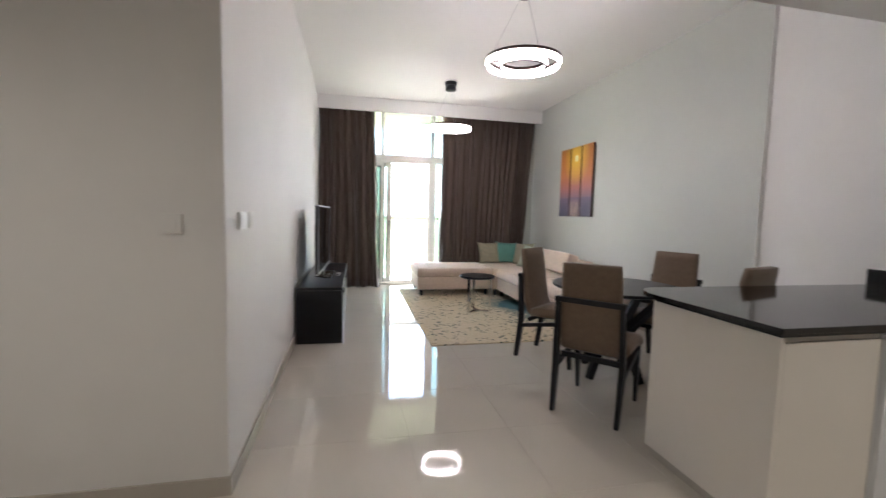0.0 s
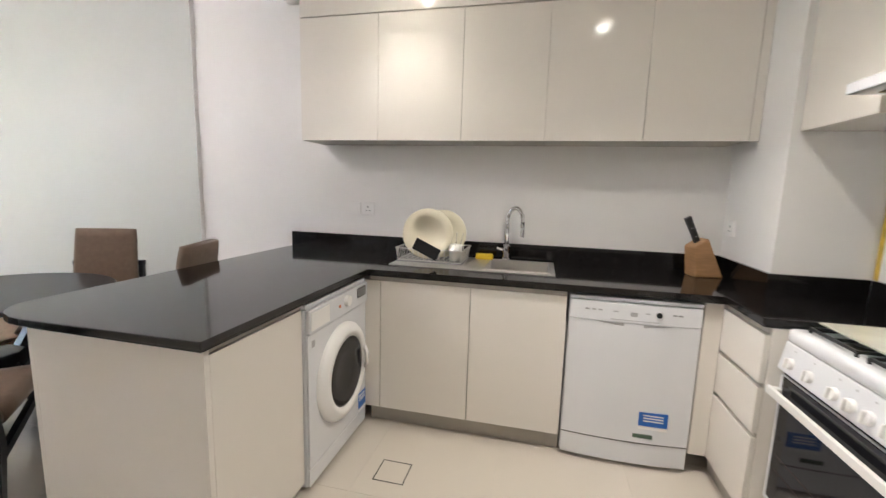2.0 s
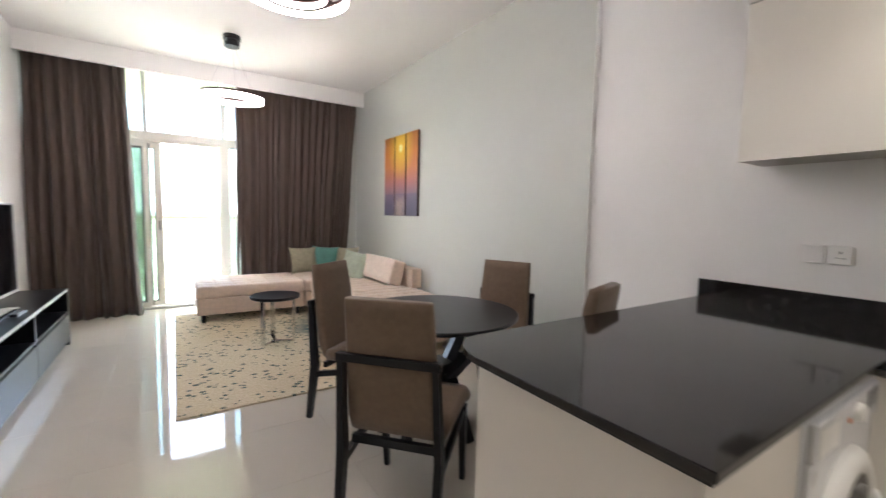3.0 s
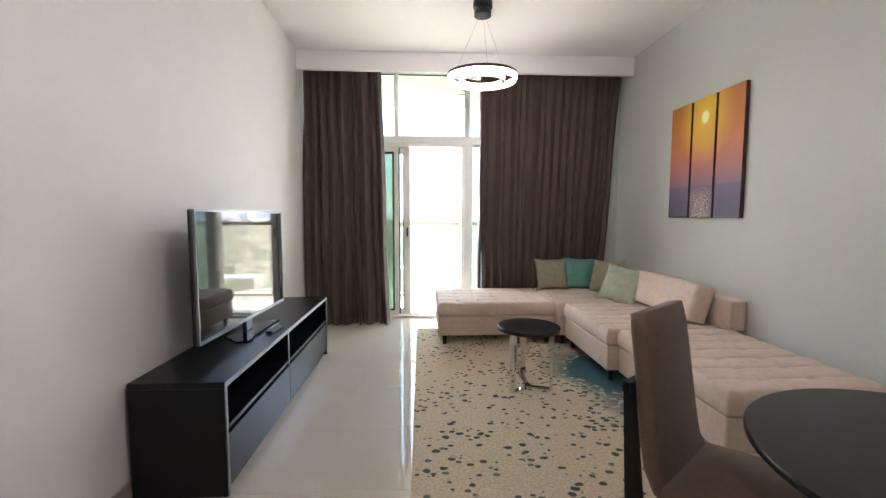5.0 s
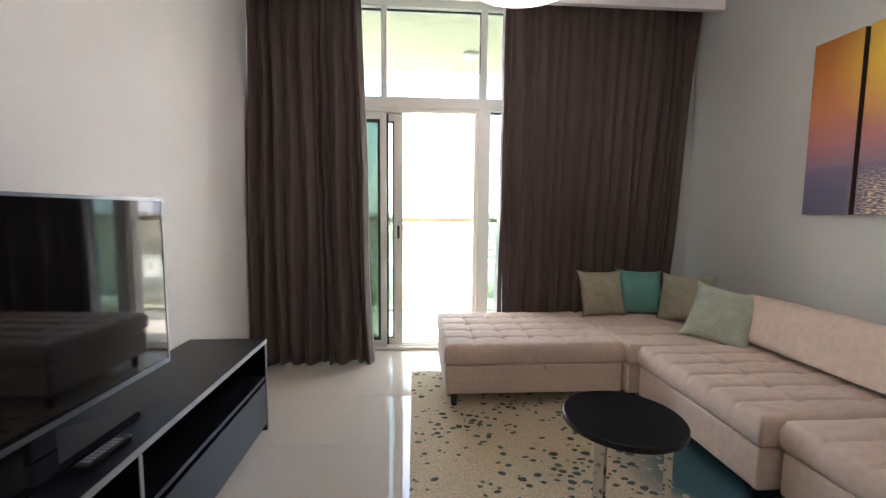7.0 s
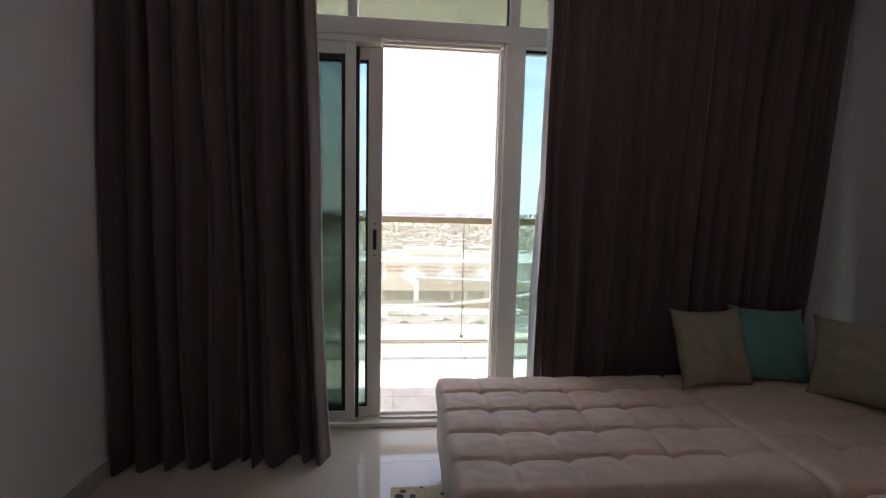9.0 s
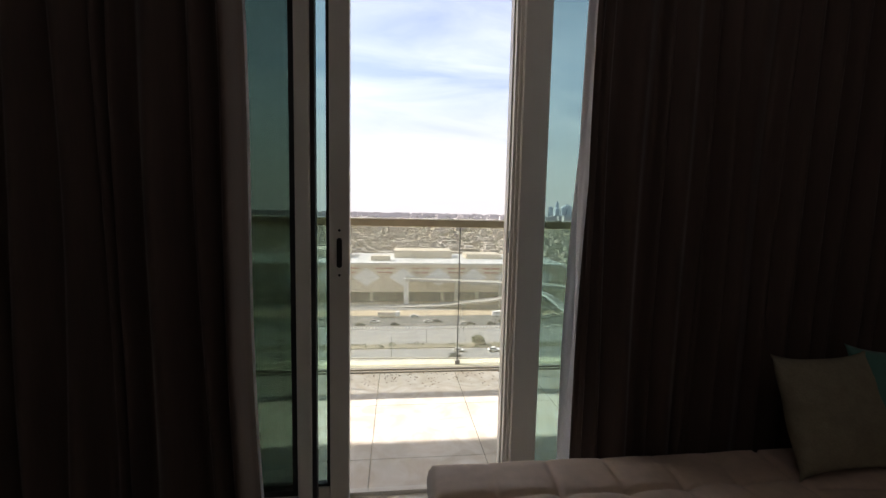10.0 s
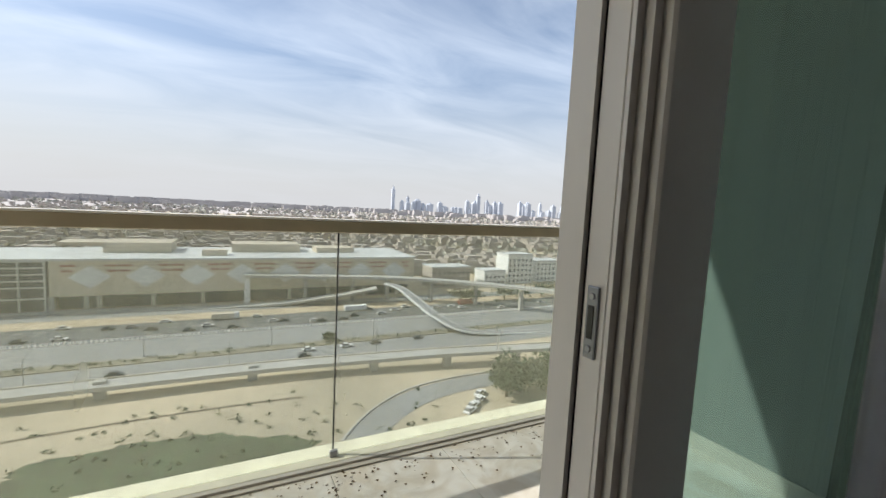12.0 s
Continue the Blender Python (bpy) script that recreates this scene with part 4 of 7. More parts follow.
# ---------------------------------------------------------------- curtains
def curtain(name, y, z0, z1, left, right, folds, seedv, label, amp=0.035, lining=None, lean=0.0, lining_back=0.024, turned=False):
    """left, right: (x at the top, x at the bottom)."""
    t = thing(name, pose(0, y, z0), label, "curtain", "pair of curtains at the balcony window")
    rnd = random.Random(seedv)
    ph = [rnd.uniform(0.5, 1.7) for _ in range(folds)]
    cuts = [sum(ph[:k]) / sum(ph) for k in range(folds + 1)]
    am = [rnd.uniform(0.45, 1.25) for _ in range(folds)]

    def fold(s):
        k = max(0, min(folds - 1, sum(1 for c in cuts if c <= s) - 1))
        u = (s - cuts[k]) / (cuts[k + 1] - cuts[k])
        return am[k] * ((1 - math.cos(2 * math.pi * u)) / 2) ** 0.8, k

    def sheet(off, lft, rgt, n=folds * 16, m=30, thick=0.003, deep=1.0):
        bm = bmesh.new()
        f, bk = [], []
        for j in range(m + 1):
            v = j / m                      # 0 at the foot
            x_l, x_r = lft[1] + (lft[0] - lft[1]) * v, rgt[1] + (rgt[0] - rgt[1]) * v
            ra, rb = [], []
            for i in range(n + 1):
                s = i / n
                w, k = fold(s)
                drift = 0.012 * math.sin(5 * v + seedv + 2.1 * k) * (1 - v)
                x = x_l + (x_r - x_l) * s + drift + 0.006 * math.sin(3 * math.pi * v + k)
                pinch = 0.55 + 0.45 * min(1, (1 - v) * 7)
                yy = -amp * deep * w * pinch * (1.0 + 0.35 * (1 - v)) + 0.008 * noise.noise(Vector((s * 9, v * 3, seedv)))
                yy += 0.020 * noise.noise(Vector((s * folds * 1.5 + 0.9 * v, v * 1.1, seedv + 5))) * (0.45 + 0.55 * v)
                yy -= lean * (1 - v) ** 0.8 * (1 - 0.35 * s)
                z = v * (z1 - z0) + (0.010 * math.sin(2.3 * k + seedv) if j == 0 else 0)
                ra.append(bm.verts.new((x, yy + off, z)))
                rb.append(bm.verts.new((x, yy + off + thick + (0.02 * w * (1 - deep) if deep < 1 else 0), z)))
            f.append(ra)
            bk.append(rb)
        for j in range(m):
            for i in range(n):
                bm.faces.new((f[j][i], f[j][i + 1], f[j + 1][i + 1], f[j + 1][i]))
                bm.faces.new((bk[j][i + 1], bk[j][i], bk[j + 1][i], bk[j + 1][i + 1]))
            for i, fl in ((0, False), (n, True)):
                q = [f[j][i], f[j + 1][i], bk[j + 1][i], bk[j][i]]
                bm.faces.new(q if not fl else q[::-1])
        for j in (0, m):
            for i in range(n):
                bm.faces.new((f[j][i], bk[j][i], bk[j][i + 1], f[j][i + 1]))
        return bm

    part("curtain_panel", sheet(0, left, right), M_CURT, t, smooth=True)
    if lining:
        part("lining", sheet(lining_back, (left[0] + lining[0], left[1] + lining[1]), (right[0] + lining[2], right[1] + lining[2]), deep=0.9 if lining_back > 0.05 else 0.2), M_LINING, t, "pale curtain lining", smooth=True)
    if turned:
        # the leading edge hangs turned into the room, so that its lining shows beside the door
        for nm, m_, y0, y1, dx in (("hem", M_CURT, -0.078, -0.055, 0.0), ("turned_lining", M_LINING, -0.056, 0.046, -0.004)):
            bm = bmesh.new()
            cols = []
            for i in range(19):
                u = i / 18
                col = []
                for j in range(31):
                    v = j / 30
                    wide = 1.0 - 0.55 * max(0.0, v - 0.45) / 0.55
                    yy = y0 + (y1 - y0) * u * wide + (0.02 * v if nm != "hem" else 0.012 * v)
                    fold = 0.022 * math.sin(7.5 * u - 5.0 * v + 0.6) * u + 0.012 * math.sin(17 * u + 9 * v) * u * (1 - 0.6 * v)
                    xx = left[1] + (left[0] - left[1]) * v - 0.010 - 0.022 * u * (1 - v) - (fold if nm != "hem" else fold * 0.8) + dx
                    col.append((bm.verts.new((xx, yy, v * (z1 - z0))), bm.verts.new((xx + 0.003, yy, v * (z1 - z0)))))
                cols.append(col)
            for a, b in zip(cols, cols[1:]):
                for j in range(30):
                    bm.faces.new((b[j][0], a[j][0], a[j + 1][0], b[j + 1][0]))
                    bm.faces.new((a[j][1], b[j][1], b[j + 1][1], a[j + 1][1]))
                bm.faces.new((a[0][0], b[0][0], b[0][1], a[0][1]))
                bm.faces.new((b[30][0], a[30][0], a[30][1], b[30][1]))
            for c_, fl in ((cols[0], False), (cols[-1], True)):
                for j in range(30):
                    q = [c_[j][0], c_[j][1], c_[j + 1][1], c_[j + 1][0]]
                    bm.faces.new(q[::-1] if fl else q)
            part(nm, bm, m_, t, "brown hem of the leading edge" if nm == "hem" else "pale lining turned into the room", smooth=True)


curtain("curtain", 7.90, 0.015, 3.12, (-0.325, -0.33), (0.60, 0.695), 10, 3, "floor length brown blackout curtain with pale lining beside the door", amp=0.065, lean=0.085, lining=(0.02, 0.02, 0.0))
curtain("curtain", 7.93, 0.02, 3.12, (1.828, 1.818), (3.555, 3.33), 18, 8, "floor length brown blackout curtain with pale lining behind the sofa", amp=0.050, lean=0.03, lining=(0.0, 0.0, -0.32), lining_back=0.07, turned=True)
curtain_rail = part("curtain_rail", B(-0.32, 3.56, 7.86, 7.90, 3.13, 3.155), M_PLAST)
tagged(curtain_rail, "white curtain rail behind the bulkhead", "curtain rail")


# ---------------------------------------------------------------- ring lamps
def ring(r, w, z0, z1, n=64):
    return lathe([(r, z0), (r, z1), (r - w, z1), (r - w, z0), (r, z0)], n)


def ring_lamp(x, y, tilt):
    t = thing("pendant_lamp", pose(x, y, 2.55), "pendant lamp of two glowing white rings with dark brown rims", "ceiling lamp", "ring pendant lamps")
    tl = pose(0, 0, 0, tilt, 0, 0)
    part("outer_ring", move(ring(0.305, 0.014, -0.030, 0.018), tl), M_RING, t, "glowing white acrylic ring", smooth=False)
    part("lower_rim", move(ring(0.3055, 0.015, -0.0335, -0.0305), tl), M_PLAST, t, "thin white lower rim")
    part("lower_rim", move(ring(0.2005, 0.023, -0.0335, -0.0305), tl), M_BROWN, t, "thin brown lower rim")
    part("outer_rim", move(ring(0.309, 0.030, 0.0185, 0.042), tl), M_BROWN, t, "dark brown metal rim")
    part("inner_ring", move(ring(0.200, 0.022, -0.030, 0.006), tl), M_RING2, t, "pinkish glowing acrylic ring")
    part("inner_rim", move(ring(0.204, 0.030, 0.0065, 0.030), tl), M_BROWN, t, "dark brown metal rim")
    for a in (30, 150, 270):
        ca, sa = math.cos(radians(a)), math.sin(radians(a))
        part("spoke", move(beam(bmesh.new(), (0.195 * ca, 0.195 * sa, 0.028), (0.283 * ca, 0.283 * sa, 0.034), 0.012, 0.006), tl), M_BROWN, t)
        top = tl @ Vector((0.29 * ca, 0.29 * sa, 0.04))
        part("cable", tube(bmesh.new(), [top, (0.03 * ca, 0.03 * sa, 0.54)], 0.0012, 5), M_GPLAST, t)
    part("canopy", lathe([(0, 0.535), (0.075, 0.535), (0.075, 0.575), (0.055, 0.578), (0.055, 0.60), (0.085, 0.603), (0.085, CEIL - 2.5505), (0, CEIL - 2.5505)], 32), M_BLACK, t, "black two tier ceiling canopy")


ring_lamp(1.62, 6.545, 3)
ring_lamp(1.63, 3.88, 2)

for k, (x, y) in enumerate(DOWNLIGHTS):
    t = thing("downlight", pose(x, y, DROP), "small round white recessed ceiling light, switched on", "ceiling lamp", "recessed ceiling lights")
    part("trim_ring", lathe([(0.036, -0.0005), (0.05, -0.0005), (0.048, -0.006), (0.036, -0.004), (0.036, -0.0005)], 28), M_PLAST, t)
    part("lens", lathe([(0, -0.0008), (0.0355, -0.0008), (0.0355, -0.003), (0, -0.003)], 28), M_DOWN, t)
    lamp = new("downlight_glow", bpy.data.lights.new("downlight_glow", "SPOT"))
    lamp.data.energy, lamp.data.color, lamp.data.spot_size, lamp.data.spot_blend = (0.8, 3.0, 2.6)[k], ((1.0, 0.88, 0.74) if k < 2 else (1.0, 0.88, 0.74)), radians(110 if k < 2 else 150), 1.0
    lamp.data.shadow_soft_size = 0.03
    lamp.parent = t
    lamp.matrix_basis = pose(0, 0, -0.012)


# ---------------------------------------------------------------- triptych
def picture():
    t = thing("picture", pose(RX - 0.001, 6.345, 1.319), "three panel canvas print of an orange sunset over the sea", "picture")
    w, h, gap = 0.925, 1.045, 0.028
    pw = (w - 2 * gap) / 3
    for k in range(3):
        y0 = w / 2 - k * (pw + gap)
        bm = box(bmesh.new(), -0.036, -0.001, y0 - pw, y0, 0, h, bevel=0.002, seg=1)
        uvl = bm.loops.layers.uv.new("UVMap")
        for f in bm.faces:
            for lp in f.loops:
                co = lp.vert.co
                lp[uvl].uv = ((w / 2 - co.y) / w, co.z / h)
        bm.normal_update()
        # side faces take the dark brown edge colour
        for f in bm.faces:
            f.material_index = 0 if f.normal.x < -0.3 else 1
        part("canvas", bm, M_SUNSET, t).data.materials.append(M_CANVASEDGE)


picture()


# ---------------------------------------------------------------- dining table and chairs
def dining_table():
    t = thing("dining_table", pose(2.39, 3.57, 0), "round black stained wooden dining table on splayed legs", "table")
    part("tabletop", lathe([(0, 0.712), (0.43, 0.712), (0.495, 0.728), (0.500, 0.734), (0.500, 0.746), (0.495, 0.750), (0, 0.750)], 72), M_WENGE, t, "round black tabletop with a thin edge")
    for a in (20, 110, 200, 290):
        ca, sa = math.cos(radians(a)), math.sin(radians(a))
        bm = beam(bmesh.new(), (0.27 * ca, 0.27 * sa, 0.0), (0.10 * ca, 0.10 * sa, 0.38), 0.045, 0.045, 0.07, 0.07)
        beam(bm, (0.10 * ca, 0.10 * sa, 0.36), (0.40 * ca, 0.40 * sa, 0.70), 0.07, 0.07, 0.05, 0.045)
        part("leg", bm, M_WENGE, t, "angled black wooden leg")
    part("hub", move(soft_box(0.2, 0.2, 0.12, 0.02, 0.0), Matrix.Translation((0, 0, 0.31))), M_WENGE, t)
    part("rail", boxes((-0.40, 0.40, -0.03, 0.03, 0.682, 0.711), (-0.03, 0.03, -0.40, -0.031, 0.682, 0.711), (-0.03, 0.03, 0.031, 0.40, 0.682, 0.711)), M_WENGE, t)


dining_table()


def shell(points, w0, w1, thick, n=10):
    """A padded band that follows (y, z) points; its width goes from w0 to w1; rounded edges."""
    bm = bmesh.new()
    rings = []
    k = len(points)
    for i, (y, z) in enumerate(points):
        a, b = points[max(i - 1, 0)], points[min(i + 1, k - 1)]
        t = Vector((0, b[0] - a[0], b[1] - a[1])).normalized()
        nrm = Vector((0, -t.z, t.y))
        w = w0 + (w1 - w0) * i / (k - 1)
        th = thick * (0.8 if i in (0, k - 1) else 1)
        ring = []
        r = th * 0.45
        for cx, cn, start in ((-w / 2 + r, -th / 2 + r, 270), (-w / 2 + r, th / 2 - r, 180), (w / 2 - r, th / 2 - r, 90), (w / 2 - r, -th / 2 + r, 0)):
            for q in range(4):
                aa = radians(start - 30 * q)
                ring.append(bm.verts.new(Vector((cx + r * math.cos(aa), y, z)) + nrm * (cn + r * math.sin(aa))))
        rings.append(ring)
    m = len(rings[0])
    for a, b in zip(rings, rings[1:]):
        for q in range(m):
            bm.faces.new((a[q], a[(q + 1) % m], b[(q + 1) % m], b[q]))
    bm.faces.new(rings[0][::-1])
    bm.faces.new(rings[-1])
    bmesh.ops.recalc_face_normals(bm, faces=bm.faces)
    return bm


def dining_chair():
    """Faces +y; the rear feet at y = -0.27."""
    t = thing("dining_chair", pose(0, 0, 0), "black wooden dining chair with a tall taupe brown upholstered back", "chair", "chairs round the dining table")
    back = [(-0.120, 0.415), (-0.165, 0.44), (-0.195, 0.50), (-0.212, 0.60), (-0.225, 0.70), (-0.240, 0.82), (-0.258, 0.94), (-0.268, 1.000)]
    part("backrest", shell(back, 0.42, 0.365, 0.062), M_UPH, t, smooth=True)
    seat = [(-0.15, 0.435), (-0.05, 0.44), (0.08, 0.447), (0.18, 0.452), (0.235, 0.446), (0.25, 0.43)]
    part("seat", shell(seat, 0.44, 0.47, 0.085), M_UPH, t, smooth=True)
    part("seat_frame", boxes((-0.20, 0.20, 0.18, 0.205, 0.365, 0.402), (-0.20, 0.20, -0.18, -0.155, 0.350, 0.385)), M_WENGE, t)
    for s in (-1, 1):
        bm = beam(bmesh.new(), (s * 0.205, -0.285, 0.0), (s * 0.212, -0.235, 0.36), 0.026, 0.034, 0.034, 0.05)
        beam(bm, (s * 0.212, -0.235, 0.355), (s * 0.200, -0.272, 0.777), 0.034, 0.05, 0.026, 0.030)
        part("rear_leg", bm, M_WENGE, t, "tapered black wooden rear leg")
        bm = beam(bmesh.new(), (s * 0.205, 0.235, 0.0), (s * 0.21, 0.195, 0.405), 0.024, 0.028, 0.036, 0.042)
        part("front_leg", bm, M_WENGE, t, "tapered black wooden front leg")
        part("side_rail", beam(bmesh.new(), (s * 0.21, -0.24, 0.30), (s * 0.21, 0.19, 0.385), 0.024, 0.034), M_WENGE, t)
    part("back_bar", B(-0.222, 0.222, -0.286, -0.260, 0.742, 0.777, bevel=0.004), M_WENGE, t)
    return t


def place_chair(ob, bx, by, fx, fy):
    """The rear edge's middle at (bx, by), facing along (fx, fy)."""
    a = math.atan2(fy, fx) - math.pi / 2
    f = Vector((fx, fy)).normalized()
    return pose(bx + f.x * 0.27, by + f.y * 0.27, 0, 0, 0, math.degrees(a))


chair = dining_chair()
chair.matrix_basis = place_chair(chair, 1.735, 2.885, 0.747, 0.665)
c = copy_thing(chair, place_chair(chair, 1.93, 4.215, 0.62, -0.785))
tagged(c, "black wooden dining chair with tall taupe back beside the rug")
c = copy_thing(chair, place_chair(chair, 3.16, 3.79, -0.91, -0.41))
tagged(c, "black wooden dining chair with tall taupe back beside grey wall")
c = copy_thing(chair, place_chair(chair, 2.83, 2.70, -0.30, 0.954))
tagged(c, "black wooden dining chair with tall taupe back behind the counter")


# ---------------------------------------------------------------- kitchen
FX = 2.985   # door fronts of the sink run
def base_unit(name, x0, x1, y0, y1, label, fronts, category="kitchen cabinet", group="base cabinets", z0=0.10, z1=0.862):
    """fronts: (name, x0, x1, y0, y1, z0, z1) rows of lacquered fronts."""
    t = thing(name, pose(0, 0, 0), label, category, group)
    part("body", B(x0, x1, y0, y1, z0, z1), M_CAB, t)
    for row in fronts:
        part(row[0], B(*row[1:], bevel=0.002), M_CAB, t, "plain handleless cream gloss front")
    return t


t = base_unit("base_cabinet", FX + 0.022, KX - 0.003, 0.707, 1.735, "handleless cream gloss base cabinet with two doors under the sink",
              [("door", FX, FX + 0.02, 0.712, 1.193, 0.10, 0.835), ("door", FX, FX + 0.02, 1.196, 1.690, 0.10, 0.835), ("filler", FX, FX + 0.02, 1.694, 1.782, 0.10, 0.835)], z1=0.70)
part("grip_channel", B(FX + 0.004, FX + 0.021, 0.712, 1.755, 0.838, 0.862), M_PLINTH, t, "beige metal grip channel")
part("plinth", B(FX + 0.045, FX + 0.06, 0.707, 1.76, 0.0, 0.098), M_PLINTH, t, "brushed beige plinth")
t = base_unit("base_cabinet", 2.635, KX - 0.003, -0.165, -0.0, "handleless cream gloss drawer cabinet beside the cooker",
              [("drawer", 2.638, FX + 0.03, 0.002, 0.022, 0.645, 0.835), ("drawer", 2.638, FX + 0.03, 0.002, 0.022, 0.440, 0.625), ("drawer", 2.638, FX + 0.03, 0.002, 0.022, 0.10, 0.420),
               ("filler", FX + 0.01, FX + 0.03, 0.023, 0.10, 0.10, 0.862)])
for z0, z1 in ((0.838, 0.862), (0.627, 0.643), (0.422, 0.438)):
    part("grip_channel", B(2.64, FX + 0.03, 0.001, 0.008, z0, z1), M_PLINTH, t, "beige metal grip channel")
part("plinth", B(2.64, FX + 0.07, -0.03, -0.015, 0.0, 0.098), M_PLINTH, t, "brushed beige plinth")
t = base_unit("base_cabinet", 1.30, 2.022, -0.557, -0.0, "handleless cream gloss base cabinet beside the cooker",
              [("door", 1.302, 1.66, 0.002, 0.022, 0.10, 0.835), ("door", 1.664, 2.020, 0.002, 0.022, 0.10, 0.835)])
part("plinth", B(1.30, 2.02, -0.03, -0.015, 0.0, 0.098), M_PLINTH, t, "brushed beige plinth")
# peninsula: end panel, a cabinet door, then the washing machine; a back panel behind
t = base_unit("peninsula_cabinet", 1.894, 2.380, 1.818, 2.44, "cream gloss cabinet at the end of the kitchen peninsula",
              [("door", 1.894, 2.380, 1.795, 1.815, 0.05, 0.832)], group="", z0=0.05)
part("end_panel", B(1.872, 1.892, 1.795, 2.465, 0.05, 0.862), M_CAB, t, "cream end panel")
part("back_panel", B(1.872, KX - 0.003, 2.466, 2.484, 0.05, 0.862), M_CAB, t, "cream back panel")
part("grip_channel", B(1.896, 2.380, 1.801, 1.817, 0.834, 0.862), M_PLINTH, t)
part("plinth", boxes((1.884, 1.90, 1.822, 2.445, 0, 0.048), (1.90, 2.36, 1.822, 1.838, 0, 0.048), (1.90, 3.60, 2.43, 2.445, 0, 0.048)), M_PLINTH, t, "brushed beige plinth")


def prism_hole(points, hole, z0, z1):
    """A slab of that outline with one rectangular hole (x0, x1, y0, y1)."""
    bm = bmesh.new()
    x0, x1, y0, y1 = hole
    edges = []
    for loop in (points, [(x0, y0), (x0, y1), (x1, y1), (x1, y0)]):
        vs = [bm.verts.new((x, y, z0)) for x, y in loop]
        edges += [bm.edges.new((vs[k], vs[(k + 1) % len(vs)])) for k in range(len(vs))]
    bmesh.ops.triangle_fill(bm, use_beauty=True, use_dissolve=False, edges=edges)
    ex = bmesh.ops.extrude_face_region(bm, geom=list(bm.faces))
    bmesh.ops.translate(bm, vec=(0, 0, z1 - z0), verts=[v for v in ex["geom"] if isinstance(v, bmesh.types.BMVert)])
    bmesh.ops.recalc_face_normals(bm, faces=bm.faces)
    return bm


BOWL = (3.170, 3.505, 0.800, 1.160)


def worktop():
    def slab(name, pts, label, hole=None):
        bm = prism_hole(pts, hole, 0.876, 0.900) if hole else prism(pts, 0.876, 0.900)
        ob = part(name, bm, M_STONE)
        bpy_b = ob.modifiers.new("bevel", "BEVEL")
        bpy_b.width, bpy_b.segments, bpy_b.limit_method = 0.003, 2, "ANGLE"
        return tagged(ob, label, "worktop")

    rc = []
    for k in range(7):
        a = radians(90 + 90 * k / 6)
        rc.append((1.985 + 0.165 * math.cos(a), 2.43 + 0.20 * math.sin(a)))
    right = KX - 0.002
    pts = [(1.825, 1.757), (FX - 0.03, 1.757), (FX - 0.03, 0.035), (2.634, 0.035), (2.634, -0.555), (3.058, -0.555), (3.058, -0.168), (right, -0.168), (right, 2.63)] + rc
    w = slab("worktop", pts, "continuous polished black stone kitchen worktop", BOWL)
    und = [(1.838, 1.769), (FX - 0.018, 1.769), (FX - 0.018, 0.024), (2.645, 0.024), (2.645, -0.50), (3.05, -0.50), (3.05, -0.16), (right - 0.01, -0.16), (right - 0.01, 2.615), (1.985, 2.615), (1.90, 2.56), (1.845, 2.43)]
    part("edge_build_up", prism_hole(und, BOWL, 0.8622, 0.8755), M_STONE, w)
    w2 = slab("worktop", [(1.28, -0.555), (2.022, -0.555), (2.022, 0.035), (1.28, 0.035)], "polished black stone worktop beside the cooker")
    part("edge_build_up", prism([(1.29, -0.55), (2.012, -0.55), (2.012, 0.024), (1.29, 0.024)], 0.8622, 0.8755), M_STONE, w2)
    s = thing("splashback", pose(0, 0, 0), "low polished black stone upstand behind the worktop", "splashback")
    for row in ((KX - 0.020, KX - 0.001, -0.150, 2.63), (3.058, KX - 0.001, -0.1695, -0.151), (3.040, 3.0575, -0.54, -0.151), (2.02, 3.0395, -0.559, -0.541), (1.28, 2.0199, -0.559, -0.541)):
        part("upstand", B(*row, 0.9005, 1.003), M_STONE, s)


worktop()


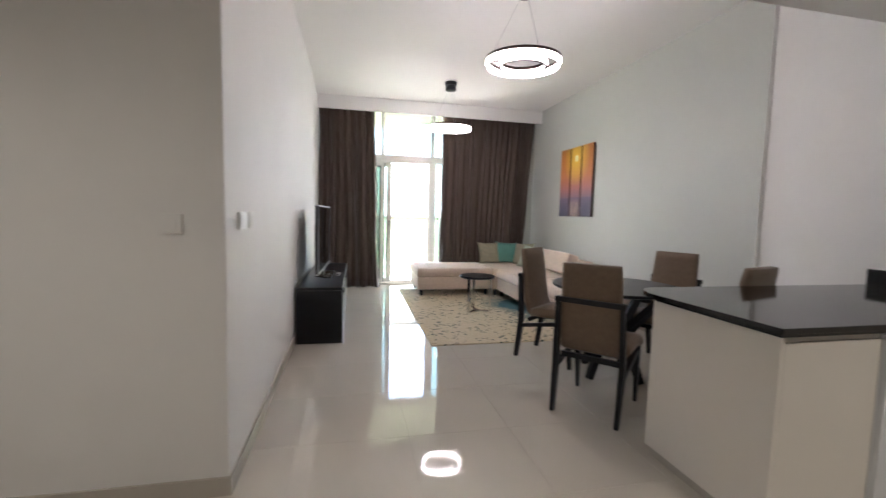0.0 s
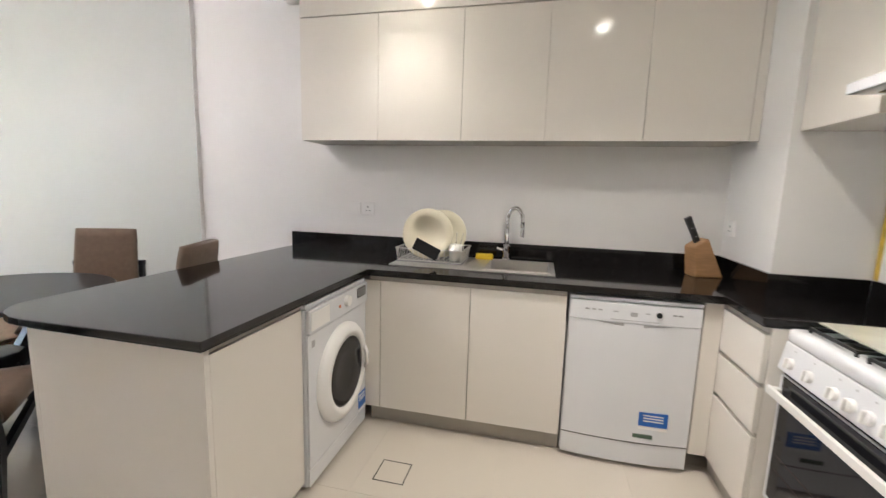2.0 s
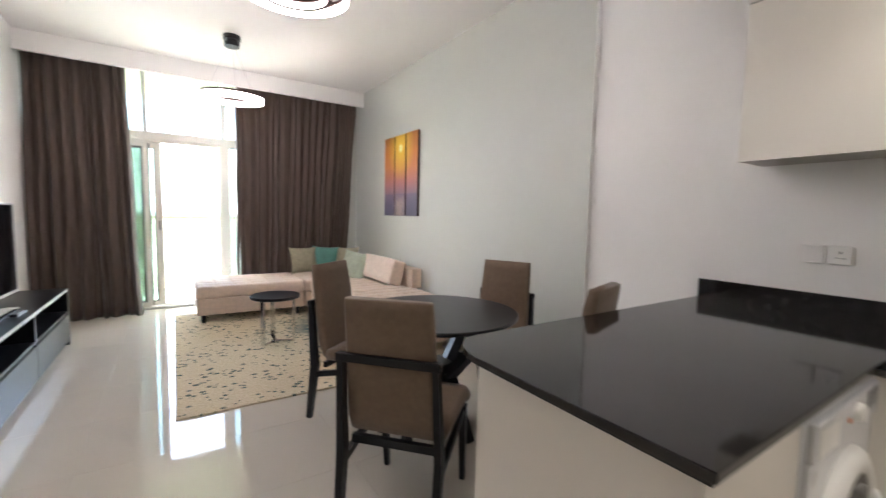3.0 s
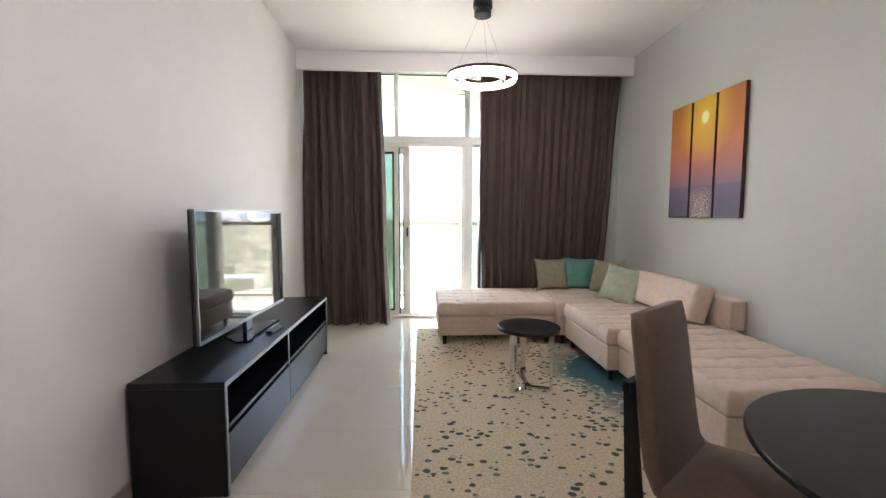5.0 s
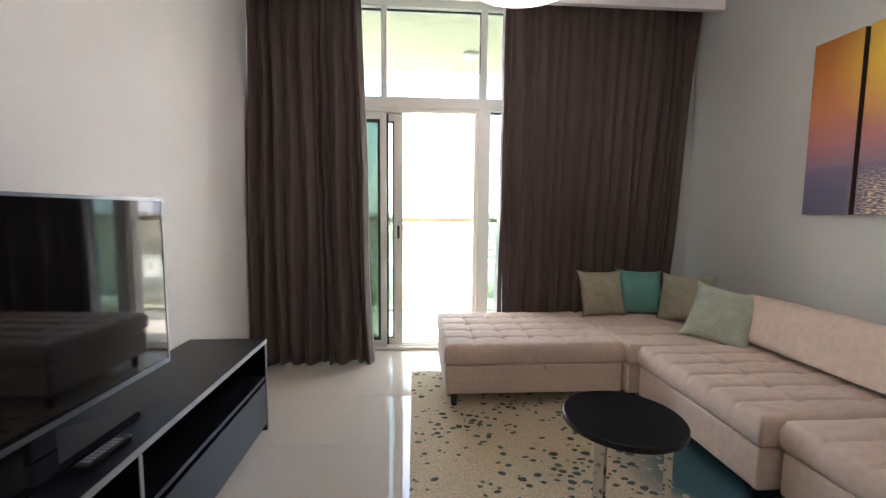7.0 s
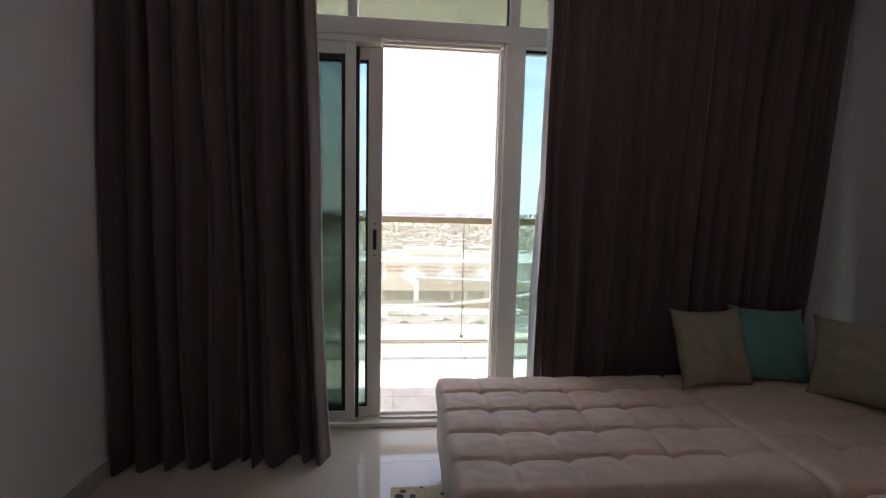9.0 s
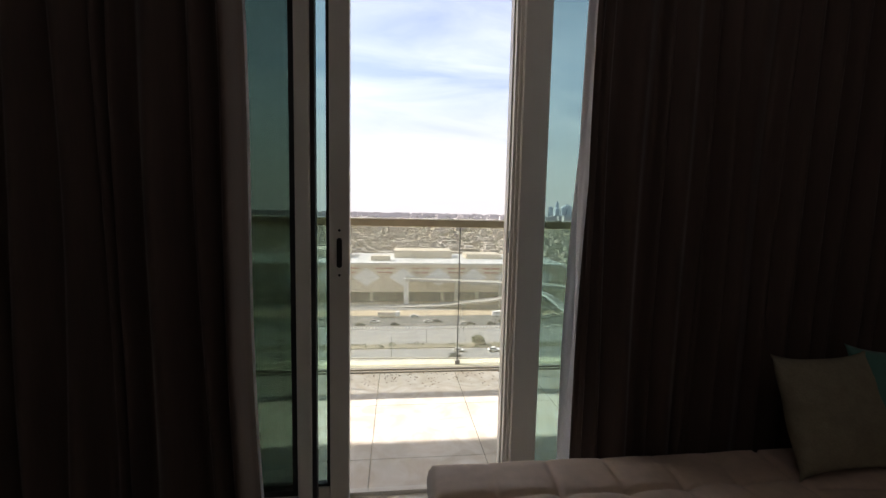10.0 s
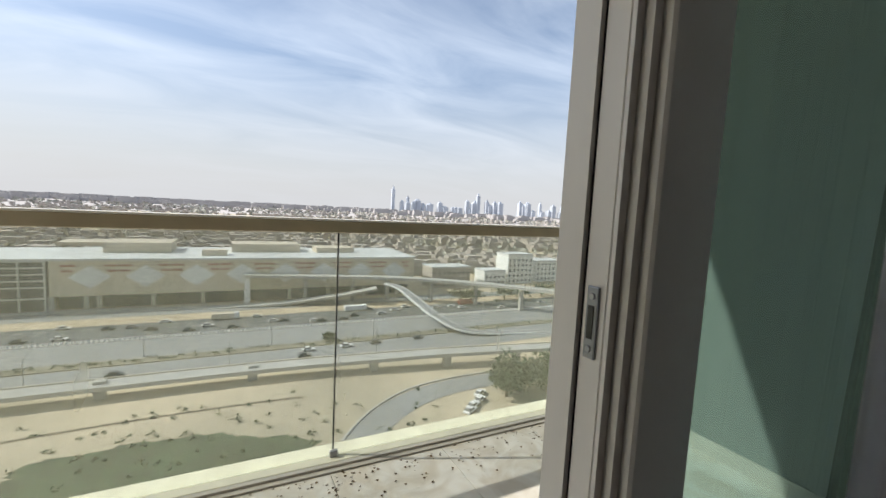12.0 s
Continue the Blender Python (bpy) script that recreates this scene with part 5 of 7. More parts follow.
def sink():
    t = thing("sink", pose(3.335, 1.08, 0.9005), "stainless steel inset kitchen sink with a ribbed drainer", "sink")
    rim = bmesh.new()
    x0, x1, y0, y1 = -0.21, 0.215, -0.31, 0.62
    bx0, bx1, by0, by1, dz = -0.162, 0.167, -0.277, 0.077, -0.155
    for row in ((x0, x1, y0, by0), (x0, bx0, by0, by1), (bx1, x1, by0, by1), (x0, x1, by1, y1)):
        box(rim, *row, 0, 0.004)
    part("rim", rim, M_STEEL, t)
    e = 0.0015
    bowl = boxes((bx0, bx1, by0, by1, dz, dz + e), (bx0, bx0 + e, by0, by1, dz + e, 0.003), (bx1 - e, bx1, by0, by1, dz + e, 0.003), (bx0 + e, bx1 - e, by0, by0 + e, dz + e, 0.003), (bx0 + e, bx1 - e, by1 - e, by1, dz + e, 0.003))
    part("bowl", bowl, M_STEEL, t, "deep steel bowl")
    part("bowl_lip", boxes((bx0 - 0.006, bx0, by0, by1, 0.004, 0.008), (bx1, bx1 + 0.006, by0, by1, 0.004, 0.008), (bx0 - 0.006, bx1 + 0.006, by0 - 0.006, by0, 0.004, 0.008), (bx0 - 0.006, bx1 + 0.006, by1, by1 + 0.006, 0.004, 0.008)), M_STEEL, t)
    for k in range(9):
        part("rib", B(-0.15, 0.14, 0.14 + k * 0.048, 0.152 + k * 0.048, 0.004, 0.0075, bevel=0.0015, seg=1), M_STEEL, t)
    part("drain", lathe([(0, 0.0016), (0.035, 0.0016), (0.035, 0.004), (0, 0.004)], 20), M_CHROME, t).matrix_basis = pose(0, -0.09, dz)
    f = thing("kitchen_tap", pose(3.545, 1.065, 0.9046), "tall curved chrome kitchen tap with a side lever", "tap")
    part("base", lathe([(0, 0), (0.028, 0), (0.028, 0.012), (0.022, 0.018), (0.022, 0.09), (0.014, 0.10), (0, 0.10)], 20), M_CHROME, f, smooth=False)
    arc = [(0, 0, 0.09), (0, 0, 0.22)] + [(-0.075 + 0.075 * math.cos(radians(a)), -0.01 * a / 180, 0.24 + 0.075 * math.sin(radians(a))) for a in range(0, 181, 15)] + [(-0.15, -0.01, 0.20)]
    arc = [(0.32 * x, 0.64 * x, z * 1.05) for x, y, z in arc]
    part("spout", tube(bmesh.new(), arc, 0.0135, 12), M_CHROME, f, smooth=True)
    part("nozzle", lathe([(0, 0), (0.015, 0), (0.014, 0.06), (0, 0.06)], 16), M_CHROME, f).matrix_basis = pose(-0.048, -0.096, 0.155)
    part("lever", tube(bmesh.new(), [(0, 0.015, 0.06), (-0.02, 0.06, 0.075)], 0.008, 8), M_CHROME, f)
    s = part("sponge", B(-0.035, 0.035, -0.055, 0.055, 0, 0.032, bevel=0.005), M_SPONGE)
    s.matrix_basis = pose(3.52, 1.20, 0.9047, 0, 0, 8)
    tagged(s, "yellow sponge beside the tap", "sponge")


sink()


def dish_rack():
    t = thing("dish_rack", pose(3.36, 1.49, 0.9122), "steel wire dish rack beside the sink", "dish rack")
    bm = bmesh.new()
    for z, e in ((0.005, 0.0), (0.075, 0.012)):
        for a, b in (((-0.13 - e, -0.19 - e), (0.13 + e, -0.19 - e)), ((-0.13 - e, 0.19 + e), (0.13 + e, 0.19 + e)), ((-0.13 - e, -0.19 - e), (-0.13 - e, 0.19 + e)), ((0.13 + e, -0.19 - e), (0.13 + e, 0.19 + e))):
            beam(bm, (*a, z), (*b, z), 0.006, 0.006)
    for k in range(13):
        y = -0.19 + k * 0.0317
        for x in (-0.13, 0.13):
            beam(bm, (x, y, 0.005), (x * 1.09, y, 0.075), 0.004, 0.004)
        beam(bm, (-0.13, y, 0.006), (0.13, y, 0.006), 0.004, 0.004)
    for k in range(9):
        x = -0.13 + k * 0.0325
        for y in (-0.19, 0.19):
            beam(bm, (x, y, 0.005), (x, y * 1.06, 0.075), 0.004, 0.004)
    part("wire_basket", bm, M_STEEL, t)
    part("drip_tray", B(-0.15, 0.15, -0.20, 0.20, -0.0035, 0.0, bevel=0.001, seg=1), M_GPLAST, t)

    def plate(r, x, y, z, rx, rz, name, label):
        prof = [(0, 0), (r * 0.50, 0), (r * 0.62, 0.022), (r * 0.70, 0.023), (r * 0.98, 0.031), (r, 0.034), (r * 0.97, 0.037), (r * 0.64, 0.031), (r * 0.52, 0.006), (0, 0.006)]
        ob = part(name, lathe(prof, 40), M_CREAM, smooth=True)
        ob.matrix_basis = pose(x, y, z, rx, 0, rz)
        tagged(ob, label, "plate", "plates in the dish rack")

    plate(0.150, 3.300, 1.515, 1.070, 80, -80, "dinner_plate", "large cream dinner plate with deep rim standing in the dish rack")
    plate(0.145, 3.385, 1.445, 1.066, 78, -80, "dinner_plate", "large cream dinner plate standing in the dish rack")
    b = part("utensil", B(-0.003, 0.003, -0.078, 0.078, -0.037, 0.037, bevel=0.0025, seg=2), M_BLACK)
    b.matrix_basis = pose(3.175, 1.490, 0.995, 0, -8, 0) @ pose(0, 0, 0, 26, 0, 0)
    tagged(b, "black plastic spatula blade in the dish rack", "utensil")
    c = thing("cutlery_cup", pose(3.30, 1.345, 0.9165), "small steel cup for cutlery in the dish rack", "cup")
    part("cup", lathe([(0, 0), (0.035, 0), (0.042, 0.10), (0.039, 0.10), (0.032, 0.004), (0, 0.004)], 20), M_STEEL, c, smooth=True)
    for dx, dy in ((0.012, 0.01), (-0.012, 0.006), (0.0, -0.014)):
        part("fork", tube(bmesh.new(), [(dx * 0.4, dy * 0.4, 0.006), (dx * 1.8, dy * 1.8 - 0.02, 0.17)], 0.0025, 5), M_CHROME, c)


dish_rack()


def knife_block():
    t = thing("knife_block", pose(3.46, -0.03, 0.9005, 0, 0, 195), "slanted light wooden knife block with one black handled knife", "knife block")
    bm = bmesh.new()
    prof = [(0.09, 0), (-0.065, 0), (-0.085, 0.165), (-0.015, 0.215)]
    a = [bm.verts.new((-0.05, y, z)) for y, z in prof]
    b = [bm.verts.new((0.05, y, z)) for y, z in prof]
    n = len(prof)
    for k in range(n):
        bm.faces.new((a[k], a[(k + 1) % n], b[(k + 1) % n], b[k]))
    bm.faces.new(a[::-1]), bm.faces.new(b)
    bmesh.ops.recalc_face_normals(bm, faces=bm.faces)
    bmesh.ops.bevel(bm, geom=list(bm.edges), offset=0.004, segments=2, affect="EDGES")
    part("block", bm, M_WOODL, t, "slanted light wooden block")
    part("knife_handle", beam(bmesh.new(), (0.0, -0.045, 0.188), (0.0, -0.115, 0.325), 0.018, 0.028, 0.02, 0.032), M_BLACK, t, "black riveted knife handle")
    part("rivet", boxes((-0.0105, 0.0105, -0.066, -0.060, 0.217, 0.223), (-0.0105, 0.0105, -0.090, -0.084, 0.262, 0.268)), M_CHROME, t)


knife_block()


def wall_unit(y0, y1, seams):
    x0 = 3.33
    for a, b in zip(seams, seams[1:]):
        t = thing("wall_cabinet", pose(x0, min(a, b), 1.62), "handleless cream gloss wall cabinet", "kitchen cabinet", "wall cabinets")
        w = abs(b - a)
        part("body", B(0.021, KX - x0 - 0.002, 0.0005, w - 0.0005, 0.004, 0.725), M_CAB, t)
        part("door", B(0, 0.019, 0.0015, w - 0.001, 0, 0.722, bevel=0.0005, seg=1), M_CAB, t, "plain handleless cream gloss door")
        part("underside", B(0.03, KX - x0 - 0.002, 0.002, w - 0.002, 0.0005, 0.0035), M_PLINTH, t)
    f = part("wall_cabinet_filler", B(x0, x0 + 0.02, min(seams), max(seams), 2.349, DROP - 0.0005), M_CAB)
    tagged(f, "cream gloss filler panel over the wall cabinets", "kitchen cabinet")


wall_unit(-0.125, 2.37, [2.37, 1.855, 1.342, 0.872, 0.367, -0.125])
f = part("wall_cabinet_filler", B(3.33, 3.35, -0.168, -0.127, 1.62, DROP - 0.0005), M_CAB)
tagged(f, "narrow cream gloss filler beside the wall cabinets", "kitchen cabinet")


def cooker_wall():
    t = thing("wall_cabinet", pose(2.625, -0.558, 1.63), "handleless white gloss wall cabinet beside the extractor hood", "kitchen cabinet")
    part("body", B(0.0, 0.432, 0.001, 0.334, 0.0, 0.915), M_CAB, t)
    part("door", B(0.0, 0.432, 0.336, 0.355, 0, 0.72, bevel=0.0015, seg=1), M_CAB, t)
    t = thing("wall_cabinet", pose(2.028, -0.558, 1.80), "white gloss wall cabinet over the extractor hood", "kitchen cabinet")
    part("body", B(0.0, 0.594, 0.001, 0.334, 0.0, 0.745), M_CAB, t)
    part("door", B(0.001, 0.594, 0.336, 0.355, 0.0, 0.55, bevel=0.0015, seg=1), M_CAB, t)
    t = thing("wall_cabinet", pose(1.30, -0.558, 1.63), "handleless white gloss wall cabinet", "kitchen cabinet")
    part("body", B(0.0, 0.726, 0.001, 0.334, 0.0, 0.915), M_CAB, t)
    part("door", B(0.0, 0.726, 0.336, 0.355, 0, 0.72, bevel=0.0015, seg=1), M_CAB, t)
    h = thing("extractor_hood", pose(2.028, -0.558, 1.675), "white built-in extractor hood with a pull-out visor", "extractor hood")
    part("body", B(0.002, 0.592, 0.001, 0.33, 0.035, 0.124), M_APPL, h)
    part("visor", boxes((0.002, 0.592, 0.05, 0.46, 0.012, 0.030), (0.002, 0.592, 0.44, 0.462, 0.012, 0.048), bevel=0.003), M_APPL, h, "white pull-out visor")
    part("filter", B(0.05, 0.54, 0.08, 0.40, 0.006, 0.0115), M_BRASSL, h, "brown metal grease filter")
    part("badge", boxes((0.30, 0.345, 0.4625, 0.464, 0.018, 0.023), (0.315, 0.33, 0.4625, 0.464, 0.028, 0.040)), M_GPLAST, h)
    y = part("tape", B(3.035, 3.0575, -0.5595, -0.555, 1.004, 1.629), M_YELLOW)
    tagged(y, "yellow masking tape down the corner behind the cooker", "tape")


cooker_wall()


def cooker():
    t = thing("cooker", pose(2.03, -0.54, 0), "white freestanding cooker with black glass oven door and six knobs", "cooker")
    w, d = 0.595, 0.475
    part("body", B(0, w, 0, d, 0.04, 0.835), M_APPL, t)
    part("hob", B(0.0, w, 0.0, d - 0.05, 0.8355, 0.868, bevel=0.006), M_APPL, t, "white enamel hob")
    part("hob_front", move(soft_box(w, 0.085, 0.055, 0.022, 0.0), Matrix.Translation((w / 2, d - 0.015, 0.822))), M_APPL, t, smooth=True)
    part("control_panel", move(B(0, w, -0.012, 0.012, -0.055, 0.055, bevel=0.006), pose(0, d + 0.022, 0.772, 10, 0, 0)), M_APPL, t, "white control panel")
    kn = [0.07, 0.175, 0.295, 0.365, 0.435, 0.505]
    for x in kn:
        k = part("knob", lathe([(0, 0), (0.021, 0), (0.019, 0.018), (0, 0.02)], 18), M_PLAST, t, "round white knob")
        k.matrix_basis = pose(w - x, d + 0.0325, 0.760, -80, 0, 0)
        part("knob_grip", B(-0.004, 0.004, -0.018, 0.018, 0.0185, 0.028, bevel=0.002, seg=1), M_PLAST, k)
        part("mark", B(-0.003, 0.003, -0.0005, 0.0005, -0.003, 0.003), M_GPLAST, t).matrix_basis = pose(w - x, d + 0.0275, 0.808, 10, 0, 0)
    part("oven_door", B(0.004, w - 0.004, d + 0.001, d + 0.028, 0.20, 0.700, bevel=0.004), M_APPL, t, "white framed oven door")
    part("oven_glass", B(0.030, w - 0.030, d + 0.0285, d + 0.031, 0.225, 0.698), M_DGLASS, t, "black oven door glass")
    part("oven_glass", B(0.012, w - 0.012, d + 0.004, d + 0.020, 0.701, 0.712), M_DGLASS, t)
    hb = boxes((0.012, w - 0.012, d + 0.058, d + 0.072, 0.622, 0.655), (0.012, 0.04, d + 0.032, d + 0.058, 0.626, 0.651), (w - 0.04, w - 0.012, d + 0.032, d + 0.058, 0.626, 0.651), bevel=0.004)
    part("handle", hb, M_PLAST, t, "flat white bar handle")
    part("rack_lines", boxes((0.05, w - 0.05, d + 0.0312, d + 0.0318, 0.40, 0.403), (0.05, w - 0.05, d + 0.0312, d + 0.0318, 0.345, 0.348)), M_BROWN, t, "oven rack seen in the glass")
    part("drawer", B(0.004, w - 0.004, d + 0.001, d + 0.022, 0.05, 0.192, bevel=0.004), M_APPL, t)
    for x, y, r in ((0.16, 0.15, 0.05), (0.43, 0.15, 0.04), (0.16, 0.36, 0.035), (0.43, 0.36, 0.055)):
        part("burner", lathe([(0, 0.8685), (r, 0.8685), (r, 0.874), (r * 0.7, 0.882), (0, 0.882)], 20), M_BLACK, t, "black gas burner cap").matrix_basis = pose(x, y, 0)
    for x in (0.16, 0.43):
        bm = bmesh.new()
        for a, b in (((x - 0.11, 0.05), (x - 0.11, 0.46)), ((x + 0.11, 0.05), (x + 0.11, 0.46)), ((x - 0.11, 0.05), (x + 0.11, 0.05)), ((x - 0.11, 0.46), (x + 0.11, 0.46)), ((x - 0.11, 0.255), (x + 0.11, 0.255)), ((x, 0.05), (x, 0.12)), ((x, 0.39), (x, 0.46))):
            beam(bm, (*a, 0.893), (*b, 0.893), 0.008, 0.010)
        for q in ((x - 0.11, 0.05), (x + 0.11, 0.05), (x - 0.11, 0.46), (x + 0.11, 0.46)):
            beam(bm, (*q, 0.868), (*q, 0.893), 0.008, 0.008)
        part("pan_support", bm, M_BLACK, t, "black enamelled pan support")
    # the dirt share here paints the wall's pale reflection into the lid
    part("hob_cover", B(0.012, w - 0.012, 0.02, d - 0.06, 0.902, 0.908, bevel=0.001, seg=1), glass("hob cover glass", (0.62, 0.74, 0.69), 6.0, dirt=0.40), t, "closed glass hob cover with a painted pale reflection")
    part("foot", boxes((0.03, 0.07, 0.03, 0.07, 0, 0.04), (w - 0.07, w - 0.03, 0.03, 0.07, 0, 0.04), (0.03, 0.07, d - 0.07, d - 0.03, 0, 0.04), (w - 0.07, w - 0.03, d - 0.07, d - 0.03, 0, 0.04)), M_BLACK, t)


cooker()


def dishwasher():
    t = thing("dishwasher", pose(FX - 0.005, 0.108, 0), "white freestanding dishwasher with a blue energy sticker", "dishwasher")
    w, h = 0.592, 0.850
    part("body", B(0.02, 0.60, 0, w, 0.03, h - 0.02), M_APPL, t)
    part("top", B(0.0, 0.60, 0, w, h - 0.019, h, bevel=0.004), M_APPL, t)

    def bowed(z0, z1, front, bow=0.020):
        """A slab whose front is bowed towards the room."""
        pts = [(0.019, 0.004), (0.019, w - 0.004)]
        pts += [(front - bow * (1 - (2 * k / 12 - 1) ** 2), w - 0.004 - (w - 0.008) * k / 12) for k in range(13)]
        return prism(pts, z0, z1)

    part("door", bowed(0.138, 0.735, -0.002), M_APPL, t, "bowed white enamel door")
    part("control_panel", bowed(0.737, h - 0.022, -0.004), M_APPL, t, "white control panel")
    at = -0.0235
    part("grip", boxes((at - 0.0008, at + 0.004, 0.19, w - 0.19, 0.748, 0.751)), M_GPLAST, t)
    # flat grey lens stands in for the shade in the grip's hollow
    part("grip_shade", move(prism([(0, -0.17), (0.010, -0.09), (0.017, -0.03), (0.017, 0.03), (0.010, 0.09), (0, 0.17)], 0, 0.003), pose(-0.0215, w / 2, 0.734, 0, 90, 0)), M_GPLAST, t, "grey lens painting the shade of the grip recess")
    part("knob", lathe([(0, 0), (0.014, 0), (0.012, 0.008), (0, 0.008)], 18), M_BLACK, t, "black round start button").matrix_basis = pose(-0.019, 0.19, 0.785, 0, -90, 0)
    part("badge", B(at - 0.0012, at + 0.003, 0.285, 0.315, 0.770, 0.790), M_GPLAST, t)
    part("marks", boxes(*[(-0.0205, -0.006, y, y + 0.018, 0.787, 0.792) for y in (0.09, 0.115, 0.44, 0.47, 0.50)] + [(-0.0265, -0.015, y, y + 0.022, 0.787, 0.791) for y in (0.23, 0.37)]), M_GPLAST, t)
    part("kick_plate", bowed(0.022, 0.130, 0.002), M_APPL, t)
    part("gap", bowed(0.131, 0.137, 0.001), M_BLACK, t)
    part("sticker", B(-0.0215, -0.0125, 0.105, 0.235, 0.230, 0.300), M_BLUE, t, "blue energy sticker")
    part("sticker_text", boxes(*[(-0.0222, -0.0216, 0.125, 0.215, z, z + 0.006) for z in (0.282, 0.268, 0.254)] + [(-0.0210, -0.0130, 0.105, 0.235, 0.213, 0.228)]), M_PLAST, t)
    part("sticker", B(-0.0225, -0.0130, 0.165, 0.255, 0.165, 0.185), mat("dark green sticker", (0.05, 0.09, 0.06), 0.5), t, "small dark green label")


dishwasher()


def washing_machine():
    t = thing("washing_machine", pose(2.389, 1.787, 0), "white front loading washing machine with a dark round door", "washing machine")
    w, h = 0.592, 0.848
    part("body", B(0, w, 0.0, 0.55, 0.015, h - 0.02, bevel=0.01), M_APPL, t)
    part("top", B(-0.001, w + 0.001, -0.005, 0.55, h - 0.019, h, bevel=0.005), M_APPL, t)
    part("control_panel", B(0.004, w - 0.004, -0.022, -0.001, 0.72, h - 0.021, bevel=0.006), M_APPL, t, "white control panel")
    part("front_panel", B(0.004, w - 0.004, -0.012, -0.001, 0.105, 0.715, bevel=0.005), M_APPL, t)
    part("kick_plate", B(0.004, w - 0.004, -0.010, -0.001, 0.02, 0.100, bevel=0.004), M_APPL, t)
    part("drawer", B(0.012, 0.165, -0.026, -0.0225, 0.735, 0.812, bevel=0.001, seg=1), M_PLAST, t, "white detergent drawer")
    part("display", B(0.455, 0.555, -0.0245, -0.0225, 0.765, 0.815), M_BLACK, t, "small black display with buttons")
    part("display_marks", boxes(*[(0.463 + 0.03 * i, 0.483 + 0.03 * i, -0.0255, -0.0246, 0.772 + 0.014 * j, 0.779 + 0.014 * j) for i in range(3) for j in range(3)]), M_GPLAST, t)
    k = part("knob", lathe([(0, 0), (0.028, 0), (0.025, 0.018), (0, 0.020)], 24), M_PLAST, t, "round white dial")
    k.matrix_basis = pose(0.335, -0.0225, 0.785, 90, 0, 0)
    part("button", lathe([(0, 0), (0.008, 0), (0.007, 0.004), (0, 0.004)], 12), mat("orange button", (0.6, 0.18, 0.05), 0.4), t).matrix_basis = pose(0.265, -0.0225, 0.775, 90, 0, 0)
    door = part("door", lathe([(0.240, 0), (0.240, 0.012), (0.230, 0.026), (0.200, 0.040), (0.172, 0.036), (0.172, 0.01), (0.240, 0)], 56), M_PLAST, t, "round white door rim", smooth=True)
    door.matrix_basis = pose(w / 2 + 0.005, -0.0125, 0.44, 90, 0, 0)
    part("door_glass", lathe([(0, 0.020), (0.09, 0.022), (0.16, 0.032), (0.1715, 0.030), (0.1715, 0.004), (0, 0.004)], 48), M_DGLASS, door, "dark door glass", smooth=True)
    part("door_handle", tube(bmesh.new(), [(0.185, -0.055, 0.036), (0.178, -0.02, 0.056), (0.175, 0.03, 0.058), (0.180, 0.065, 0.038)], 0.011, 8), M_PLAST, door, "white curved door grip", smooth=True)
    part("vent_slot", B(0.03, 0.055, -0.0135, -0.0125, 0.655, 0.685), M_GPLAST, t)
    part("sticker", B(0.490, 0.582, -0.0135, -0.0125, 0.125, 0.215), M_BLUE, t, "blue energy sticker")
    part("sticker_text", boxes(*[(0.497, 0.57, -0.0145, -0.0137, z, z + 0.006) for z in (0.195, 0.182, 0.169)] + [(0.490, 0.582, -0.0145, -0.0137, 0.108, 0.122)]), M_PLAST, t)
    part("foot", boxes((0.03, 0.07, 0.03, 0.07, 0, 0.0145), (w - 0.07, w - 0.03, 0.03, 0.07, 0, 0.0145), (0.03, 0.07, 0.46, 0.50, 0, 0.0145), (w - 0.07, w - 0.03, 0.46, 0.50, 0, 0.0145)), M_BLACK, t)


washing_machine()


def wall_plate(m, name, label, kind, half=0.043):
    t = thing(name, m, label, kind)
    part("plate", B(-half, half, -0.014, -0.0002, -0.043, 0.043, bevel=0.003), M_PLAST, t)
    if name == "light_switch":
        part("rocker", B(0.019 - half, half - 0.019, -0.018, -0.014, -0.028, 0.028, bevel=0.001, seg=1), M_PLAST, t)
    else:
        part("pin_hole", boxes((-0.003, 0.003, -0.0146, -0.0138, 0.006, 0.018), (-0.015, -0.008, -0.0146, -0.0138, -0.016, -0.011), (0.008, 0.015, -0.0146, -0.0138, -0.016, -0.011)), M_BLACK, t)
        part("rocker", B(0.018, 0.032, -0.016, -0.014, 0.018, 0.032, bevel=0.001, seg=1), M_PLAST, t)
    return t


wall_plate(pose(KX, 2.135, 1.19, 0, 0, -90), "light_switch", "square white wall switch over the worktop", "switch")
wall_plate(pose(KX, 2.035, 1.19, 0, 0, -90), "wall_socket", "square white wall socket over the worktop", "socket")
wall_plate(pose(3.50, -0.17, 1.17, 0, 0, 180), "wall_socket", "square white wall socket on the column", "socket")
wall_plate(pose(lx(2.77), 2.77, 1.236, 0, 0, 90), "light_switch", "wide white double wall switch beside the living room", "switch", 0.073)
wall_plate(pose(lx(2.94), 2.94, 1.236, 0, 0, 90), "light_switch", "square white wall switch beside the living room", "switch")
wall_plate(pose(-0.47, 2.5, 1.225, 0, 0, 0), "light_switch", "square white wall switch in the hall", "switch")
wall_plate(pose(lx(7.1), 7.16, 0.33, 0, 0, 90), "wall_socket", "square white wall socket low on the living room wall", "socket")

